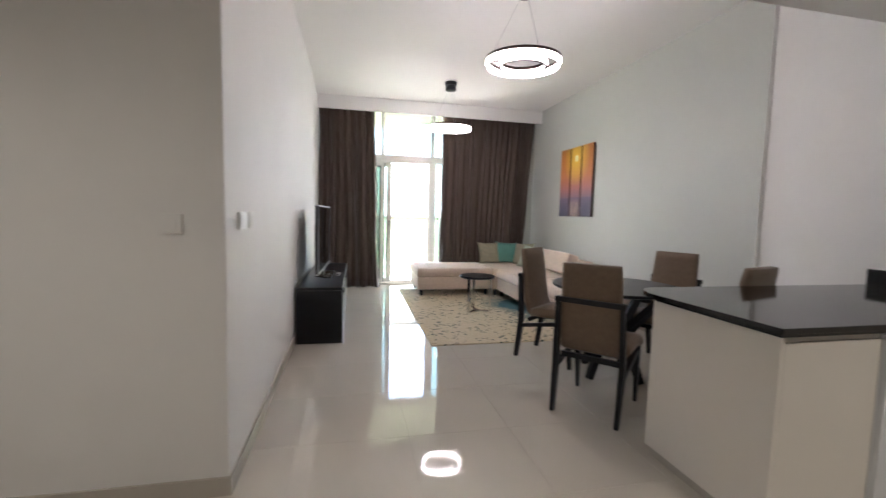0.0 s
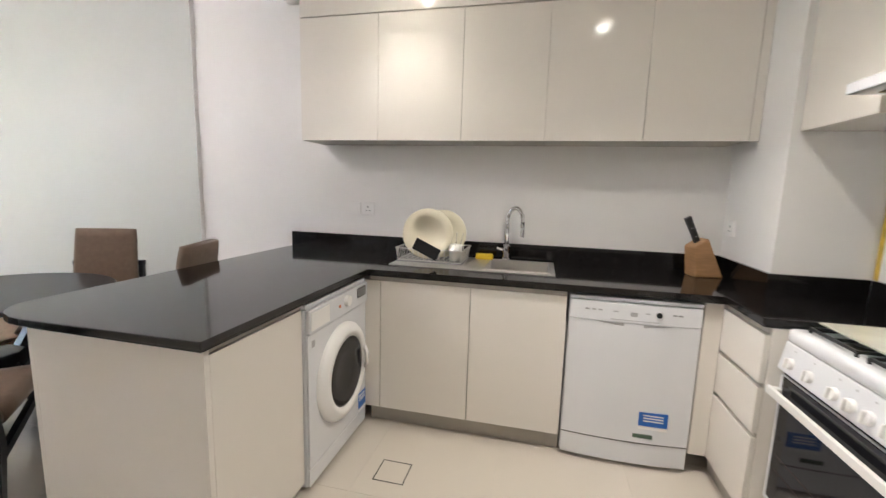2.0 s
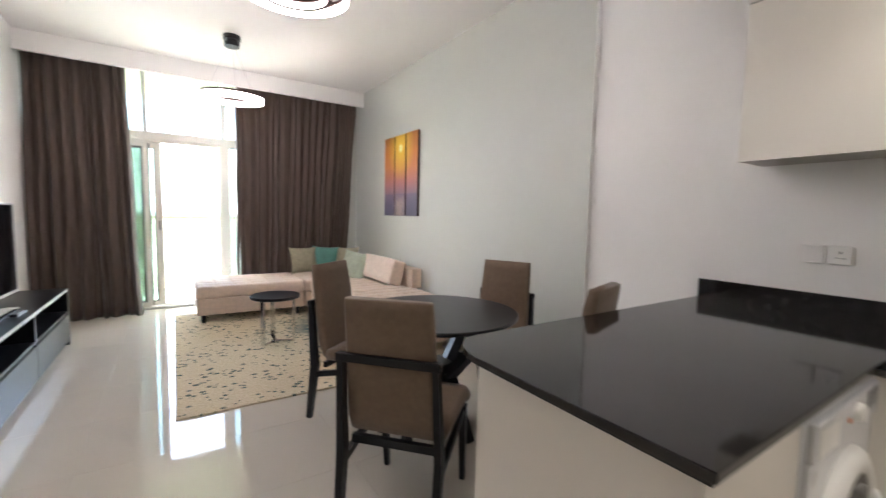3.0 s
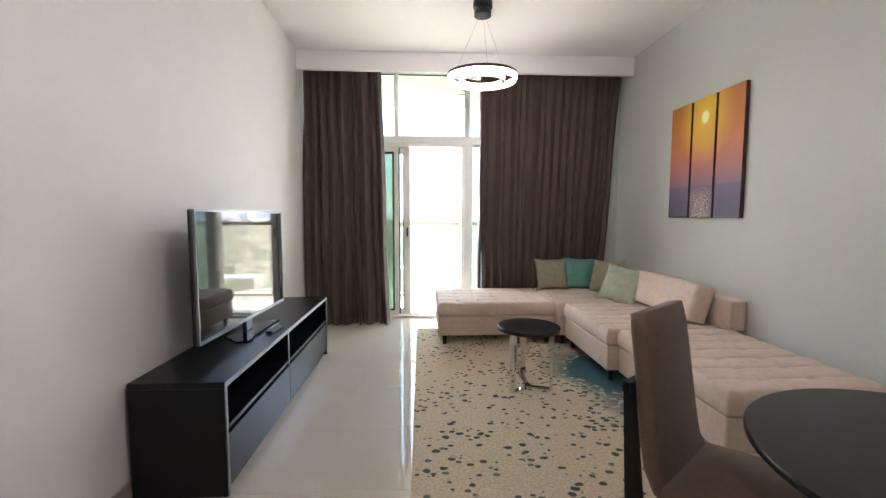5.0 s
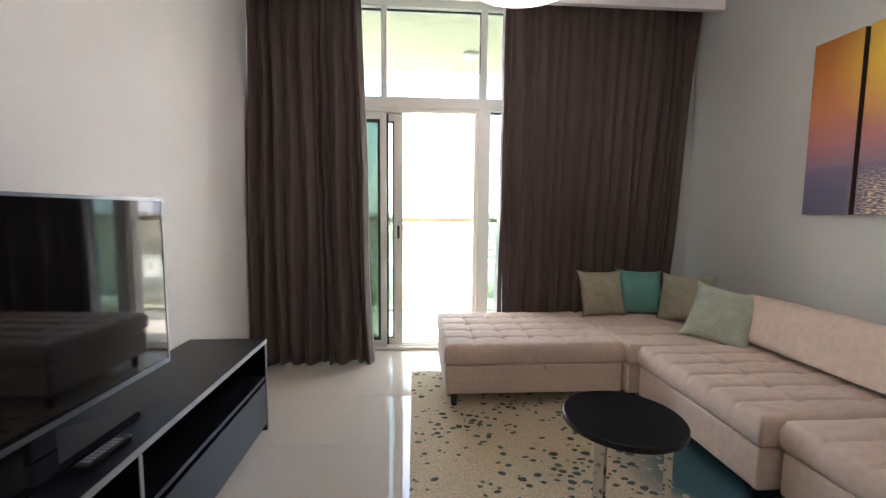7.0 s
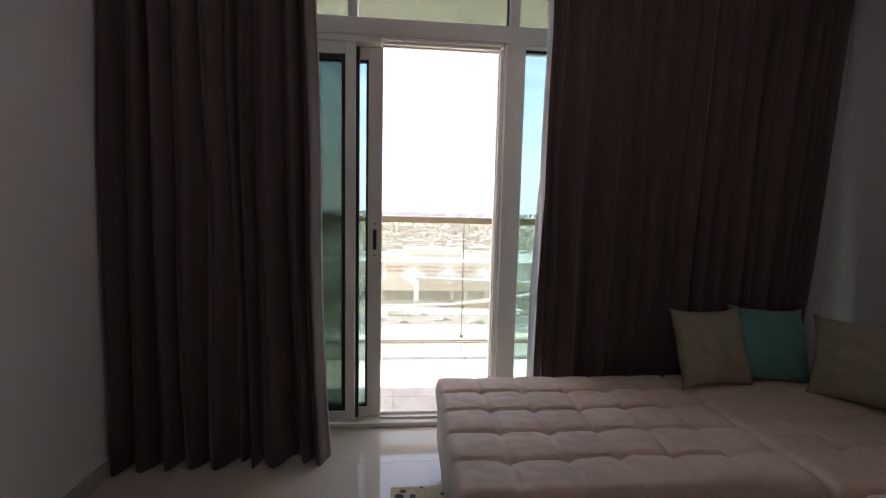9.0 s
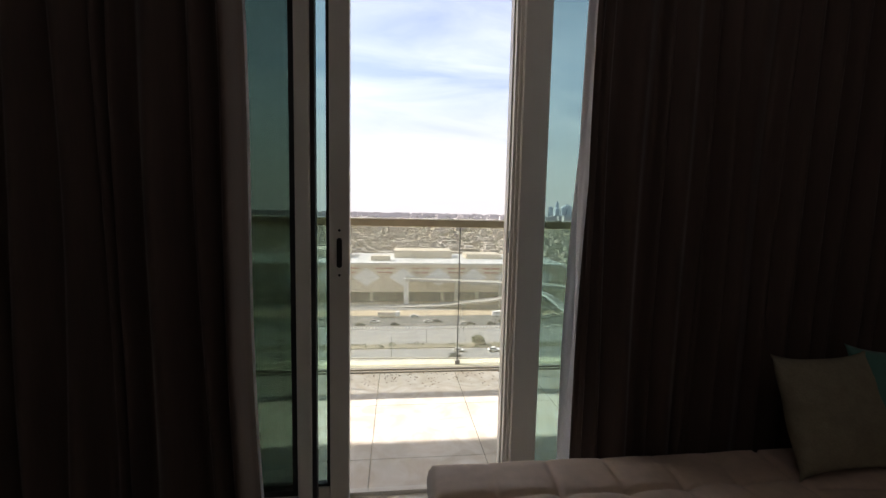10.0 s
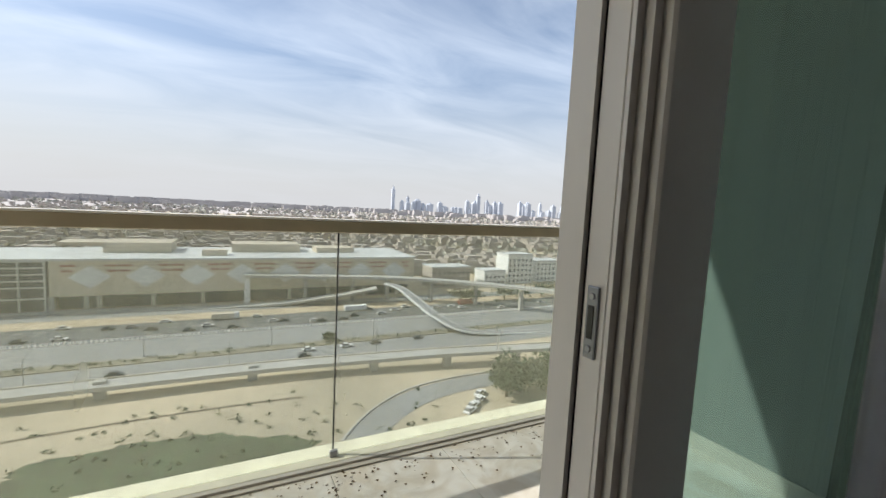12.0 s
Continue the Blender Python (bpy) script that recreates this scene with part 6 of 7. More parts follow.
# floor drain in the kitchen
t = thing("floor_drain", pose(2.615, 1.475, 0, 0, 0, 0), "square tiled floor drain cover with a dark joint", "drain")
part("joint", boxes((-0.075, 0.075, -0.075, -0.069, 0.0003, 0.0015), (-0.075, 0.075, 0.069, 0.075, 0.0003, 0.0015), (-0.075, -0.069, -0.069, 0.069, 0.0003, 0.0015), (0.069, 0.075, -0.069, 0.069, 0.0003, 0.0015)), M_GAP, t)
part("cover", B(-0.0685, 0.0685, -0.0685, 0.0685, 0.0003, 0.001), M_FLOOR, t)


# ---------------------------------------------------------------- the city below
G = -45.0

M_SAND = mat("pale desert sand", (0.50, 0.41, 0.28), 0.95, grain=(0.05, 0.12, (1, 1, 1)))
M_ASPH = mat("grey sun bleached asphalt", (0.115, 0.12, 0.12), 0.9, grain=(0.12, 0.10, (0.1, 1, 1)))
M_ASPH2 = mat("pale dusty asphalt", (0.25, 0.255, 0.25), 0.9, grain=(0.12, 0.08, (0.1, 1, 1)))
M_CONC = mat("pale concrete", (0.42, 0.41, 0.38), 0.85, grain=(0.3, 0.06, (1, 1, 1)))
M_GRASS = mat("dull green scrub", (0.042, 0.062, 0.032), 0.95, grain=(0.35, 0.5, (1, 1, 1)))
M_LEAF = mat("dark green foliage", (0.045, 0.070, 0.035), 0.9, rnd=0.4, island=True)
# distance haze is painted into this pale leaf colour
M_FARLEAF = mat("haze paled far foliage", (0.31, 0.305, 0.26), 0.9, rnd=0.3, island=True)
M_TRUNK = mat("brown bark", (0.12, 0.09, 0.06), 0.9)
M_MALL = mat("beige mall cladding", (0.60, 0.53, 0.42), 0.8, grain=(0.15, 0.04, (1, 1, 1)))
M_ROOFW = mat("white flat roof", (0.60, 0.61, 0.60), 0.8, grain=(0.1, 0.06, (1, 1, 1)))
M_WHITEB = mat("white painted render", (0.76, 0.76, 0.74), 0.8)
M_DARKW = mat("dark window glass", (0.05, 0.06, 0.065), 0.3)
M_HOUSE = mat("beige village render", (0.385, 0.345, 0.305), 0.9, rnd=0.12, island=True)
M_MARK = mat("white road paint", (0.65, 0.65, 0.62), 0.8)
# skyline colours: air haze mixed into the blue grey and pale grey
M_TOWER = mat("haze tinted distant towers", (0.45, 0.48, 0.53), 0.7, rnd=0.08)
M_FARB = mat("haze greyed far render", (0.40, 0.38, 0.37), 0.9, rnd=0.08, island=True)
M_LORRY = mat("dull red lorry cover", (0.30, 0.09, 0.06), 0.6)


def ground_material():
    m = mat("desert ground", (0.52, 0.43, 0.31), 0.95)
    nt = m.node_tree
    N, L = nt.nodes.new, nt.links.new
    b = nt.nodes["Principled BSDF"]
    g = N("ShaderNodeNewGeometry")
    mp = N("ShaderNodeMapping")
    mp.inputs["Scale"].default_value = (0.012, 0.012, 0.012)
    L(g.outputs["Position"], mp.inputs[0])
    a, c = N("ShaderNodeTexNoise"), N("ShaderNodeTexVoronoi")
    a.inputs["Scale"].default_value, a.inputs["Detail"].default_value = 1.2, 9
    c.inputs["Scale"].default_value = 9.0
    L(mp.outputs[0], a.inputs["Vector"])
    L(mp.outputs[0], c.inputs["Vector"])
    d = N("ShaderNodeTexNoise")
    d.inputs["Scale"].default_value, d.inputs["Detail"].default_value = 25.0, 6
    L(mp.outputs[0], d.inputs["Vector"])
    cr = N("ShaderNodeValToRGB")
    e = cr.color_ramp.elements
    e[0].position, e[0].color = 0.30, (0.42, 0.37, 0.27, 1)
    e[1].position, e[1].color = 0.52, (0.64, 0.54, 0.38, 1)
    L(a.outputs["Fac"], cr.inputs[0])
    mx = N("ShaderNodeMixRGB")
    mx.blend_type = "MULTIPLY"
    mx.inputs[0].default_value = 0.35
    L(cr.outputs[0], mx.inputs[1])
    L(d.outputs["Fac"], mx.inputs[2])
    L(mx.outputs[0], b.inputs["Base Color"])
    return m


gr = part("ground", prism([(4900 * math.cos(2 * math.pi * k / 96), 4900 * math.sin(2 * math.pi * k / 96)) for k in range(96)], G - 2, G), ground_material())
structure(gr, "flat sandy desert ground reaching the horizon")


# far ring of ground, its colour paled to stand in for haze
structure(part("backdrop", prism([(4880 * math.cos(2 * math.pi * k / 96), 4880 * math.sin(2 * math.pi * k / 96)) for k in range(49)] + [(1500 * math.cos(2 * math.pi * k / 96), 1500 * math.sin(2 * math.pi * k / 96)) for k in range(48, -1, -1)], G, G + 0.3), mat("haze paled far desert", (0.48, 0.44, 0.41), 0.95, grain=(0.004, 0.12, (1, 1, 1)))), "far desert plain with haze painted in")


def ribbon(points, width, z_off=0.0, thick=0.05):
    """A flat strip along (x, y, z) points."""
    bm = bmesh.new()
    pts = [Vector(p) for p in points]
    dense = []
    for i in range(len(pts) - 1):
        p0, p1, p2, p3 = pts[max(i - 1, 0)], pts[i], pts[i + 1], pts[min(i + 2, len(pts) - 1)]
        for k in range(8):
            t = k / 8
            dense.append(0.5 * ((2 * p1) + (-p0 + p2) * t + (2 * p0 - 5 * p1 + 4 * p2 - p3) * t * t + (-p0 + 3 * p1 - 3 * p2 + p3) * t ** 3))
    dense.append(pts[-1])
    rows = []
    for i, p in enumerate(dense):
        t = (dense[min(i + 1, len(dense) - 1)] - dense[max(i - 1, 0)])
        t.z = 0
        t.normalize()
        s = Vector((-t.y, t.x, 0)) * width / 2
        up = Vector((0, 0, z_off))
        rows.append([bm.verts.new(p - s + up), bm.verts.new(p + s + up), bm.verts.new(p + s + up - Vector((0, 0, thick))), bm.verts.new(p - s + up - Vector((0, 0, thick)))])
    for a, b in zip(rows, rows[1:]):
        for k in range(4):
            bm.faces.new((a[k], a[(k + 1) % 4], b[(k + 1) % 4], b[k]))
    bm.faces.new(rows[0])
    bm.faces.new(rows[-1][::-1])
    bmesh.ops.recalc_face_normals(bm, faces=bm.faces)
    return bm, dense


def road(y0, y1, material, z=0.08, label="pale asphalt road"):
    structure(part("road", B(-420, 620, y0, y1, G, G + z), material), label)


road(188, 197, M_SAND, 0.05, "strip of bare sand beside the motorway")
road(197.5, 208, M_ASPH2, 0.08, "pale service road before the mall")
road(169.5, 187, M_ASPH, 0.08, "dark asphalt motorway carriageway")
road(148, 166, M_ASPH2, 0.08, "pale asphalt carriageway")
road(127, 142.5, M_ASPH2, 0.08, "pale asphalt carriageway")
road(166.2, 169, M_CONC, 0.12, "concrete motorway median")
structure(part("verge", B(-420, 620, 143, 147.5, G, G + 0.25), mat("scrubby verge earth", (0.24, 0.22, 0.16), 0.95, grain=(0.3, 0.25, (0.2, 1, 1)))), "sandy verge with low scrub")
marks = bmesh.new()
for k in range(240):
    x = -90 + k * 1.3
    box(marks, x, x + 0.6, 166.6, 166.9, G + 0.1, G + 1.0)
tagged(part("median_posts", marks, M_WHITEB), "row of pale posts along the motorway median", "road marking", kind="stuff")
dash = bmesh.new()
for y in (173.8, 178.2, 182.6, 152.4, 156.8, 161.2, 132.0, 137.0):
    for k in range(60):
        x = -110 + k * 6
        box(dash, x, x + 2.4, y, y + 0.16, G + 0.08, G + 0.1)
tagged(part("lane_marks", dash, M_MARK), "dashed white lane marks", "road marking", kind="stuff")

bm, line = ribbon([(-60, 122.5, -41.5), (5, 121.5, -41.5), (37, 117.5, -41.0), (60, 113.5, -40.5), (100, 104, -39.8), (160, 84, -39)], 5.2, thick=1.0)
v = part("viaduct", bm, M_CONC)
structure(v, "low concrete viaduct crossing the sand")
structure(part("viaduct_parapet", ribbon([(-60, 124.9, -41.2), (5, 123.9, -41.2), (37, 119.9, -40.7), (60, 115.9, -40.2), (100, 106.4, -39.5), (160, 86.4, -38.7)], 0.3, thick=0.6)[0], M_MALL), "beige parapet of the viaduct")
for x, y in ((-57, 122.4), (-26, 122.3), (5.4, 121.4), (36.6, 117.5), (58, 113.8), (80, 109)):
    structure(part("viaduct_pillar", B(x - 1.1, x + 1.1, y - 0.9, y + 0.9, G, -40.9), M_CONC), "square concrete viaduct pillar")
bm, line = ribbon([(6, 210, -31.6), (40, 206, -32.4), (73, 200, -33), (105, 184, -33.6), (130, 158, -33.2), (150, 128, -33)], 6.0, thick=1.2)
structure(part("flyover", bm, M_CONC), "high pale concrete flyover")
structure(part("flyover_pillar", B(5, 7.4, 208.6, 211, G, -31.7), M_WHITEB), "white square flyover pillar")
for k in (6, 11, 15, 20, 25, 30):
    p = line[k]
    structure(part("flyover_pillar", B(p.x - 0.8, p.x + 0.8, p.y - 0.8, p.y + 0.8, G, p.z - 1.1), M_CONC), "square concrete flyover pillar")
structure(part("road", ribbon([(68, 198, -35.43), (71, 186, -35.93), (71.5, 168, -37.93), (73, 150, -40.43), (82, 138, -43.43), (112, 134, -44.78)], 3.0, thick=0.06)[0], M_ASPH2), "grey lane of the curved ramp")
structure(part("flyover", ribbon([(68, 198, -35.5), (71, 186, -36), (71.5, 168, -38), (73, 150, -40.5), (82, 138, -43.5), (112, 134, -44.85)], 4.4, thick=0.6)[0], M_ROOFW), "curved pale ramp leading off the flyover")
structure(part("road", ribbon([(-110, 216, G + 0.3), (0, 205, G + 0.5), (40, 200, G + 4), (62, 196, G + 8)], 6, thick=0.8)[0], M_CONC), "rising concrete ramp")
structure(part("road", ribbon([(5, 119.5, G + 0.16), (20, 118, G + 0.16)], 3, thick=0.05)[0], M_SAND), "sandy track")
structure(part("road", ribbon([(18, 66, G), (24, 84, G), (42, 97.5, G), (67, 100.5, G), (92, 96, G), (120, 84, G)], 7.5, 0.10)[0], M_ASPH2), "curved asphalt slip road")
structure(part("road", ribbon([(14.6, 66, G), (21, 86, G), (40, 101.8, G), (67, 105, G), (94, 100.2, G)], 0.5, 0.35, 0.3)[0], M_CONC), "curved kerb of the slip road")
structure(part("track", ribbon([(-70, 104, G), (-30, 107.5, G), (0, 108, G), (16, 107, G)], 0.9, 0.07)[0], M_TRUNK), "thin dirt track on the sand")

# scrub hollow in the sand
pts = []
for k in range(110):
    a = 2 * math.pi * k / 110
    r = 1 + 0.16 * noise.noise(Vector((math.cos(a) * 2, math.sin(a) * 2, 3))) + 0.14 * noise.noise(Vector((math.cos(a) * 11, math.sin(a) * 11, 7)))
    pts.append((-9 + 24 * r * math.cos(a) + 0 * math.sin(a), 88 + 9.5 * r * math.sin(a) - 0.16 * 24 * r * math.cos(a)))
tagged(part("scrub", prism(pts, G, G + 0.07), M_GRASS), "dull green scrub in a hollow of the sand", "grass", kind="stuff")


def clump(bm, x, y, z, r, n, rnd, leaf=0.35):
    for _ in range(n):
        u, v, w = rnd.gauss(0, 0.5), rnd.gauss(0, 0.5), rnd.gauss(0, 0.42)
        c = Vector((x + u * r, y + v * r, z + w * r * 0.8))
        a, b = Vector((rnd.uniform(-1, 1), rnd.uniform(-1, 1), rnd.uniform(-1, 1))).normalized(), Vector((rnd.uniform(-1, 1), rnd.uniform(-1, 1), rnd.uniform(-1, 1)))
        b = (b - a * a.dot(b)).normalized()
        s = leaf * rnd.uniform(0.6, 1.3)
        q = [bm.verts.new(c + a * s), bm.verts.new(c + b * s * 0.7), bm.verts.new(c - a * s), bm.verts.new(c - b * s * 0.7)]
        bm.faces.new(q)


def tree(x, y, h, r, seedv, n=420, leaf=0.5):
    rnd = random.Random(seedv)
    t = thing("tree", pose(x, y, G), "broad dark green tree on the sandy ground", "tree", "trees beside the roads")
    bm = beam(bmesh.new(), (0, 0, 0), (0.1, 0, h * 0.5), 0.6, 0.6, 0.35, 0.35)
    for k in range(5):
        a = k * 1.26 + seedv
        beam(bm, (0.1, 0, h * 0.42), (math.cos(a) * r * 0.6, math.sin(a) * r * 0.6, h * 0.78), 0.25, 0.25, 0.08, 0.08)
    part("trunk", bm, M_TRUNK, t)
    cr = bmesh.new()
    for k in range(7):
        a = k * 0.9 + seedv
        q = r * (0.0 if k == 0 else 0.62)
        clump(cr, math.cos(a) * q, math.sin(a) * q, h * rnd.uniform(0.55, 0.85), r * 0.62, n // 7, rnd, leaf)
    part("crown", cr, M_LEAF, t)


for k, (x, y, h, r) in enumerate(((68, 91, 8.5, 6.5), (76, 88, 9, 6), (63, 90, 6.5, 4), (84, 92, 8, 5), (103, 186, 7, 5), (110, 184, 7, 5), (131, 188, 7.5, 6), (141, 187, 7, 6), (158, 190, 7, 6), (170, 188, 7, 5), (30, 146, 2.6, 1.9))):
    tree(x, y, h, r, k + 1, 1100 if k < 4 else 420, 0.55)

rnd = random.Random(11)
bm = bmesh.new()
for _ in range(170):
    x, y = rnd.uniform(-70, 45), rnd.uniform(84, 112)
    if abs(y - (98 - 0.12 * x)) > 9 and rnd.random() < 0.5:
        continue
    clump(bm, x, y, G + 0.25, rnd.uniform(0.4, 1.0), 14, rnd, 0.28)
for _ in range(220):
    clump(bm, rnd.uniform(-90, 160), rnd.uniform(143.5, 147), G + 0.5, rnd.uniform(0.4, 0.9), 8, rnd, 0.3)
tagged(part("bushes", bm, M_LEAF), "low dry bushes scattered over the sand and verge", "bushes", kind="stuff")


def mall():
    t = thing("mall", pose(0, 213, G), "long beige shopping mall with white diamond panels", "building")
    part("wall", B(-62, 88, 0, 45, 5.6, 19.6), M_MALL, t)
    # solid dark block in place of the shade inside the open ground floor
    part("undercroft", B(-60, 86, 3, 44, 0, 5.59), M_DARKW, t, "dark block painting the shade of the open ground floor")
    part("roof", B(-63, 89, -0.6, 46, 19.61, 20.4), M_ROOFW, t, "white flat roof")
    for k in range(8):
        x = -49.5 + k * 18.0
        d = prism([(-6.8, 0), (0, -4.6), (6.8, 0), (0, 4.6)], 0, 0.5)
        ob = part("diamond_panel", d, M_WHITEB, t, "white diamond shaped panel")
        ob.matrix_basis = pose(x, -0.01, 13.2, 90, 0, 0)
        part("window_band", boxes((x - 9, x - 5.4, -0.15, 0.1, 15.2, 15.9), (x - 9, x - 4.4, -0.15, 0.1, 17.3, 18.0), (x + 4.4, x + 8.4, -0.15, 0.1, 17.3, 18.0), (x + 5.4, x + 8.4, -0.15, 0.1, 15.2, 15.9)), M_LORRY, t, "brown slotted window band")
    for x in (-62.5, -52, -48, -30, -12, 6, 24, 42, 60, 78):
        part("column", B(x, x + 1.6, 0.5, 2, 0, 5.59), M_CONC, t)
    for x0, x1, y0, y1, z in ((-50, -25, 20, 40, 25), (-12, -2, 8, 14, 23), (0, 32, 22, 40, 24.5), (-75, -35, 52, 70, 22), (40, 60, 20, 34, 23)):
        part("roof_plant_room", B(x0, x1, y0, y1, 20.41, z), M_MALL, t)
    g = thing("mall_hall", pose(-62.6, 212.5, G), "glazed mall hall behind a pale steel grid", "building")
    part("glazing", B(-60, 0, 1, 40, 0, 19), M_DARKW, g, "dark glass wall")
    bars = bmesh.new()
    for k in range(9):
        box(bars, -60 + k * 7.4, -59.5 + k * 7.4, 0, 0.9, 0, 19.5)
    for z in (5.2, 9.5, 12, 14.5, 17, 19.5):
        box(bars, -60, 0, 0.0, 0.9, z - 0.25, z + 0.25)
    part("steel_grid", bars, M_ROOFW, g, "pale steel grid")
    part("roof", B(-61, 0.5, 0, 42, 19.6, 20.5), M_ROOFW, g)


mall()


def block(x, y, w, d, h, material=M_WHITEB, label="white apartment block with rows of dark windows"):
    t = thing("apartment_building", pose(x, y, G), label, "building", "buildings beyond the motorway")
    part("wall", B(-w / 2, w / 2, -d / 2, d / 2, 0, h), material, t)
    part("roof", B(-w / 2 - 0.3, w / 2 + 0.3, -d / 2 - 0.3, d / 2 + 0.3, h + 0.01, h + 0.8), M_ROOFW, t)
    n, f = max(2, int(w / 3.2)), max(1, int(h / 3.4))
    me = None
    for j in range(f):
        for i in range(n):
            if me is None:
                ob = part("window", B(-0.7, 0.7, -0.12, 0.06, 0, 1.6), M_DARKW, t)
                me = ob.data
            else:
                ob = new("window", me)
                ob.parent = t
            ob.matrix_basis = pose(-w / 2 + (i + 0.5) * w / n, -d / 2, 1.2 + j * 3.4)


block(172, 236, 20, 14, 19)
block(150, 232, 16, 12, 9)
block(118, 232, 26, 14, 12, M_HOUSE, "long beige apartment block with rows of dark windows")
block(200, 240, 24, 16, 14)

rnd = random.Random(5)
hb, hl = bmesh.new(), bmesh.new()


def quick_box(bm, x0, x1, y0, y1, z0, z1):
    v = [bm.verts.new(p) for p in ((x0, y0, z0), (x1, y0, z0), (x1, y1, z0), (x0, y1, z0), (x0, y0, z1), (x1, y0, z1), (x1, y1, z1), (x0, y1, z1))]
    for f in ((0, 1, 5, 4), (1, 2, 6, 5), (2, 3, 7, 6), (3, 0, 4, 7), (4, 5, 6, 7)):
        bm.faces.new([v[k] for k in f])


for _ in range(5200):
    y = 275 * math.exp(rnd.random() * 2.45)
    x = y * rnd.uniform(-0.75, 1.7)
    if y < 330 and x < 100 and rnd.random() < 0.6:
        continue
    if noise.noise(Vector((x * 0.004, y * 0.004, 0))) < -0.12:
        continue
    w, d, h = rnd.uniform(7, 16), rnd.uniform(7, 14), rnd.uniform(5, 10)
    quick_box(hb, x - w / 2, x + w / 2, y - d / 2, y + d / 2, G, G + h)
    if rnd.random() < 0.5:
        quick_box(hb, x - w / 4, x + w / 5, y - d / 4, y + d / 4, G + h, G + h + 2.5)
tagged(part("village_houses", hb, M_HOUSE), "far rows of small beige and white village houses", "houses", kind="stuff")
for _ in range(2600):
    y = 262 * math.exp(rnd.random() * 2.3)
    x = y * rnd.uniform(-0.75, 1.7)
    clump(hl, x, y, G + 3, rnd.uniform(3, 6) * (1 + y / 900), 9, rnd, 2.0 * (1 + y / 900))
tagged(part("village_trees", hl, M_FARLEAF), "far trees between the village houses, paled by painted haze", "trees", kind="stuff")

rnd = random.Random(21)
for k in range(64):
    if k == 0:
        x, w, h = 1632, 34, 300
    elif k == 1:
        x, w, h = 2520, 40, 262
    else:
        x, w, h = 1720 + 2500 * rnd.random(), rnd.uniform(28, 60), rnd.uniform(70, 190) * (1.0 if rnd.random() < 0.8 else 1.25)
    y = rnd.uniform(4300, 4700) if k > 1 else 4700
    if math.hypot(x, y) > 4850:
        y = math.sqrt(max(1, 4850 ** 2 - x * x))
    t = thing("tower", pose(x, y, G), "far slender high-rise tower on the skyline", "building", "towers on the skyline")
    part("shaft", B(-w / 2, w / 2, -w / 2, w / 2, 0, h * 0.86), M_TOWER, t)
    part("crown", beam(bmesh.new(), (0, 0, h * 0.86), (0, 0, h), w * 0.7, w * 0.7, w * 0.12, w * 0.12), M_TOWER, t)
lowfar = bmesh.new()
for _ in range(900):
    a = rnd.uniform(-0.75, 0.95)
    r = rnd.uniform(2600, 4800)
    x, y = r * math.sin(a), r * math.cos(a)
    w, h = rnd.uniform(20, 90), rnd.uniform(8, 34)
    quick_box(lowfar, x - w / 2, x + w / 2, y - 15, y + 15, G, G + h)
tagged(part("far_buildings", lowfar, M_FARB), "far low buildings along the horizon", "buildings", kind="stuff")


def car(x, y, ang, colour, big=False):
    t = thing("car", pose(x, y, G + 0.08, 0, 0, ang), f"{colour[0]} car on the motorway", "car", "cars on the motorway")
    L_, W_, H_ = (4.0, 1.7, 0.80) if not big else (7.5, 2.3, 2.4)
    part("body", B(-L_ / 2, L_ / 2, -W_ / 2, W_ / 2, 0.3, H_, bevel=0.15), colour[1], t)
    if not big:
        bm = beam(bmesh.new(), (-0.3, 0, H_), (-0.3, 0, 1.30), 2.2, 1.55, 1.5, 1.3)
        part("cabin", bm, M_DARKW, t)
        part("roof", B(-1.0, 0.4, -0.62, 0.62, 1.305, 1.345), colour[1], t)
    else:
        part("cabin", B(L_ / 2 + 0.2, L_ / 2 + 2.2, -W_ / 2, W_ / 2, 0.4, 2.6, bevel=0.2), M_WHITEB, t)
    for sx in (-1, 1):
        for sy in (-1, 1):
            part("wheel", lathe([(0, -0.12), (0.33, -0.12), (0.33, 0.12), (0, 0.12)], 12), M_BLACK, t).matrix_basis = pose(sx * L_ * 0.3, sy * (W_ / 2 - 0.05), 0.33, 90, 0, 0)


WHITE, SILVER, DARK, RED, GOLD = ("white", M_WHITEB), ("silver grey", M_GPLAST), ("dark", M_DARKW), ("dull red", M_LORRY), ("tan", M_MALL)
rnd = random.Random(9)
lanes = (171.6, 176.0, 180.4, 184.8)
for k in range(34):
    x = -72 + k * 6.6 + rnd.uniform(-2.4, 2.4)
    car(x, lanes[rnd.randrange(4)] + rnd.uniform(-0.3, 0.3), 0 if rnd.random() < 0.9 else 0, (WHITE, WHITE, SILVER, DARK, DARK, WHITE)[rnd.randrange(6)])
for x, y, c, b in ((-3, 185, GOLD, True), (104, 183, RED, True), (48, 185, WHITE, True), (-26, 135, DARK, False), (22, 139, WHITE, False), (34, 139, WHITE, False), (20, 134, DARK, False), (60, 140, DARK, False), (-50, 131, WHITE, False), (44, 139.5, DARK, False)):
    car(x, y, 0, c, b)
for x, y in ((57, 93), (52, 88), (50, 86), (55, 90)):
    car(x, y, 30, WHITE)
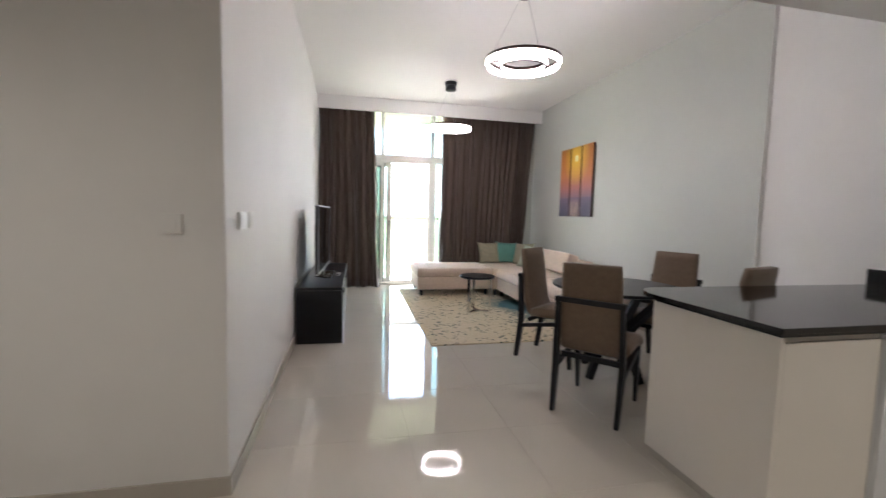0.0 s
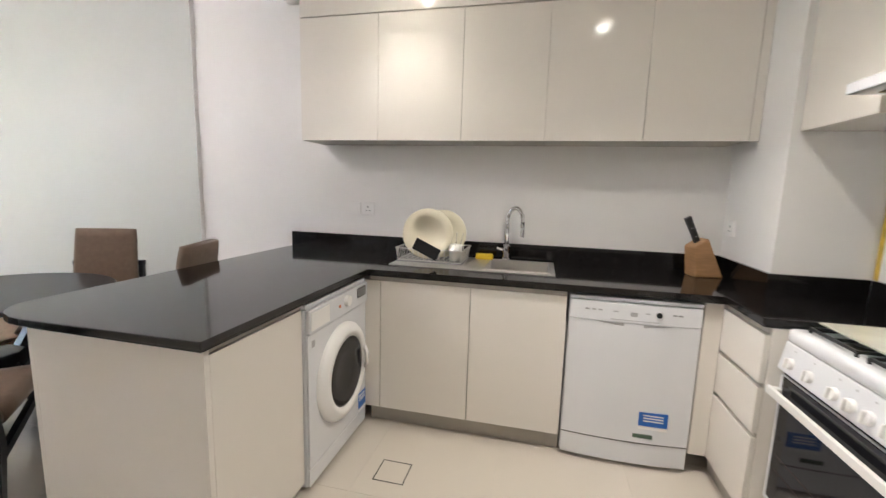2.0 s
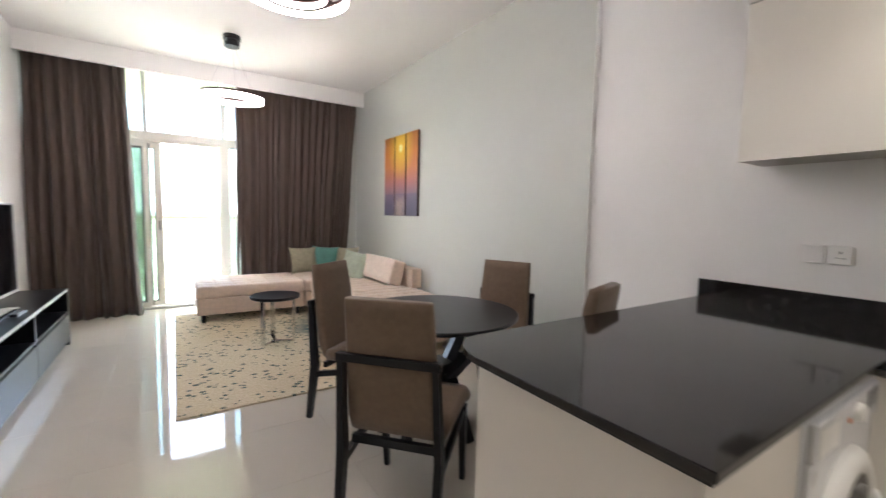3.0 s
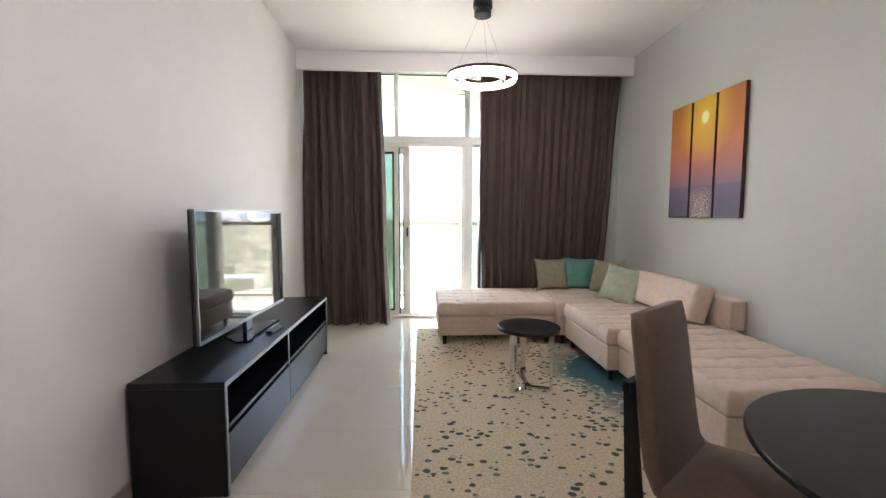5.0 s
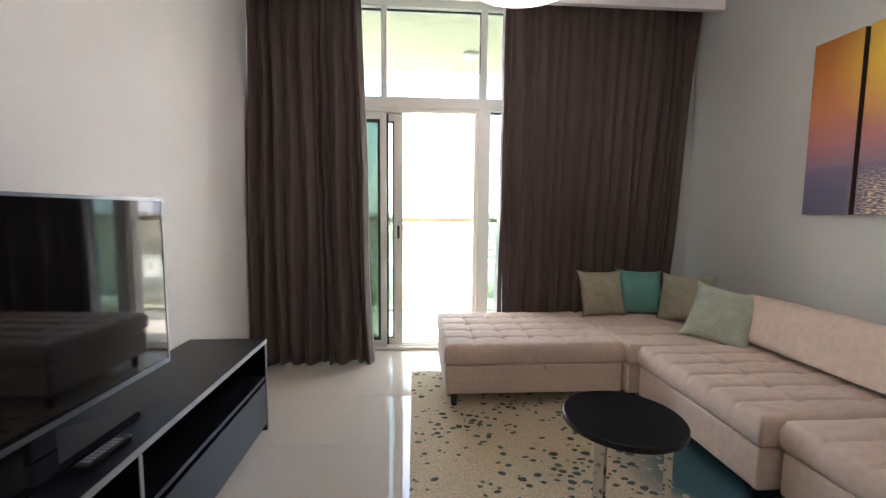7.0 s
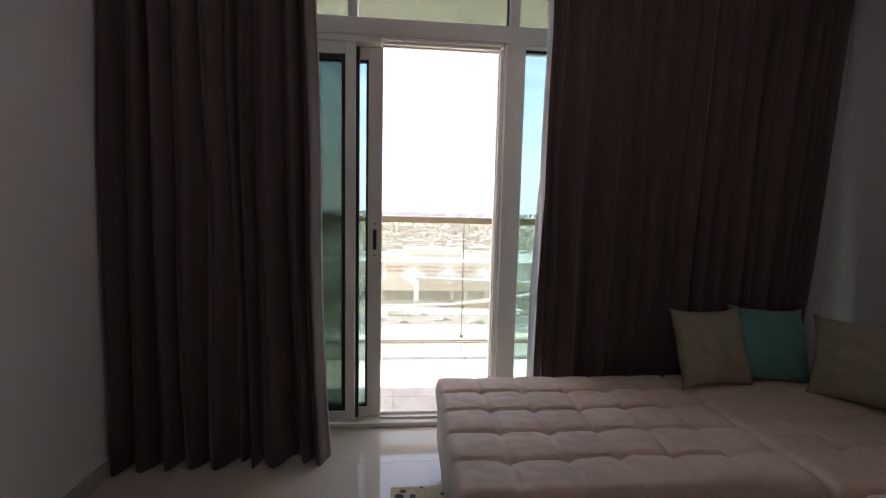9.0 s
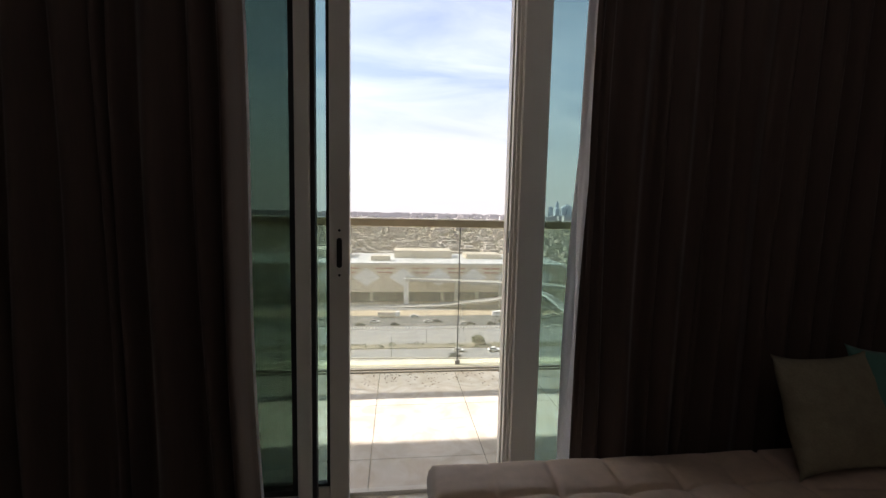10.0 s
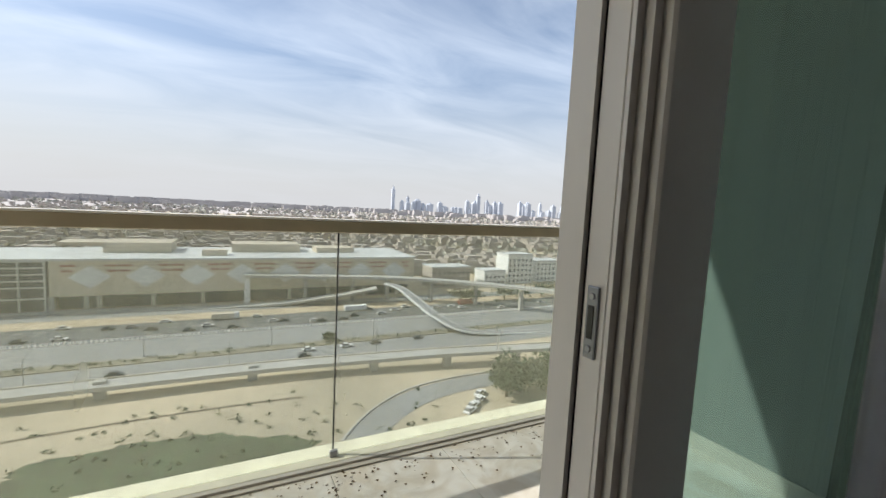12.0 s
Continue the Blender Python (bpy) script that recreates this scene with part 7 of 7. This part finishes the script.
for x, y in ((-60, 148.5), (-22, 148.2), (12, 148.2), (46, 148.2), (-40, 126), (0, 126), (40, 126), (92, 148)):
    lp = thing("street_lamp", pose(x, y, G), "tall thin grey street lamp beside the road", "street lamp", "street lamps along the roads")
    part("post", beam(bmesh.new(), (0, 0, 0), (0, 0, 9.5), 0.22, 0.22, 0.12, 0.12), M_CONC, lp)
    part("arm", beam(bmesh.new(), (0, 0, 9.5), (0, 2.0, 9.8), 0.1, 0.1), M_CONC, lp)
    part("lamp_head", B(-0.15, 0.15, 1.9, 2.7, 9.72, 9.84), M_GPLAST, lp)

# dirt swept against the balcony curb
rnd = random.Random(4)
bm = bmesh.new()
for _ in range(420):
    cx = rnd.choice((1.5, 1.7, 1.1, 0.6, 2.3, 2.9, 0.0, 3.4))
    x, y = cx + rnd.gauss(0, 0.22), CY - 0.115 - abs(rnd.gauss(0, 0.13))
    if not (-3.9 < x < 3.62 and y > 9.2):
        continue
    s, a = rnd.uniform(0.002, 0.009), rnd.uniform(0, 6.28)
    c, d = math.cos(a) * s, math.sin(a) * s
    z = -0.0185
    vs = [bm.verts.new((x + c, y + d, z)), bm.verts.new((x - d, y + c, z + s * 0.5)), bm.verts.new((x - c, y - d, z)), bm.verts.new((x + d, y - c, z + s * 0.4))]
    bm.faces.new(vs)
tagged(part("dry_leaves", bm, M_DIRT), "dry leaf crumbs and dirt along the balcony curb", "debris", kind="stuff")


# ---------------------------------------------------------------- floor tiles
def tile_mesh(w, d, material, name):
    bm = bmesh.new()
    e = 0.0005
    lo = [bm.verts.new(p) for p in ((0, 0, -0.008), (w, 0, -0.008), (w, d, -0.008), (0, d, -0.008))]
    mid = [bm.verts.new(p) for p in ((0, 0, -e), (w, 0, -e), (w, d, -e), (0, d, -e))]
    hi = [bm.verts.new(p) for p in ((e, e, 0), (w - e, e, 0), (w - e, d - e, 0), (e, d - e, 0))]
    for a, b in ((lo, mid), (mid, hi)):
        for k in range(4):
            bm.faces.new((a[k], a[(k + 1) % 4], b[(k + 1) % 4], b[k]))
    bm.faces.new(hi)
    me = mesh_of(bm, name)
    me.materials.append(material)
    return me


def lay(parent, x0, x1, y0, y1, ox, oy, p, gap, z, material):
    made = {}
    i0, i1 = math.floor((x0 - ox) / p), math.ceil((x1 - ox) / p)
    j0, j1 = math.floor((y0 - oy) / p), math.ceil((y1 - oy) / p)
    for i in range(i0, i1):
        for j in range(j0, j1):
            a, b = max(ox + i * p + gap / 2, x0), min(ox + (i + 1) * p - gap / 2, x1)
            c_, d_ = max(oy + j * p + gap / 2, y0), min(oy + (j + 1) * p - gap / 2, y1)
            if b - a < 0.02 or d_ - c_ < 0.02:
                continue
            if d_ > 2.5 and a < -0.36 and z > -0.01:
                if b < -0.36:
                    continue
            key = (round(b - a, 4), round(d_ - c_, 4))
            if key not in made:
                made[key] = tile_mesh(key[0], key[1], material, "tile")
            ob = new("tile", made[key])
            ob.parent = parent
            ob.location = (a, c_, z)


floor = bpy.data.objects["floor"]
lay(floor, -2.3, KX, -2.3, 8.128, 2.445, 1.005, 0.6165, 0.0014, 0.0, M_FLOOR)
lay(bpy.data.objects["balcony_slab"], -4.2, 3.648, BY - 0.035, CY - 0.112, 1.62, 9.20, 0.6165, 0.003, -0.02, M_MARBLE)
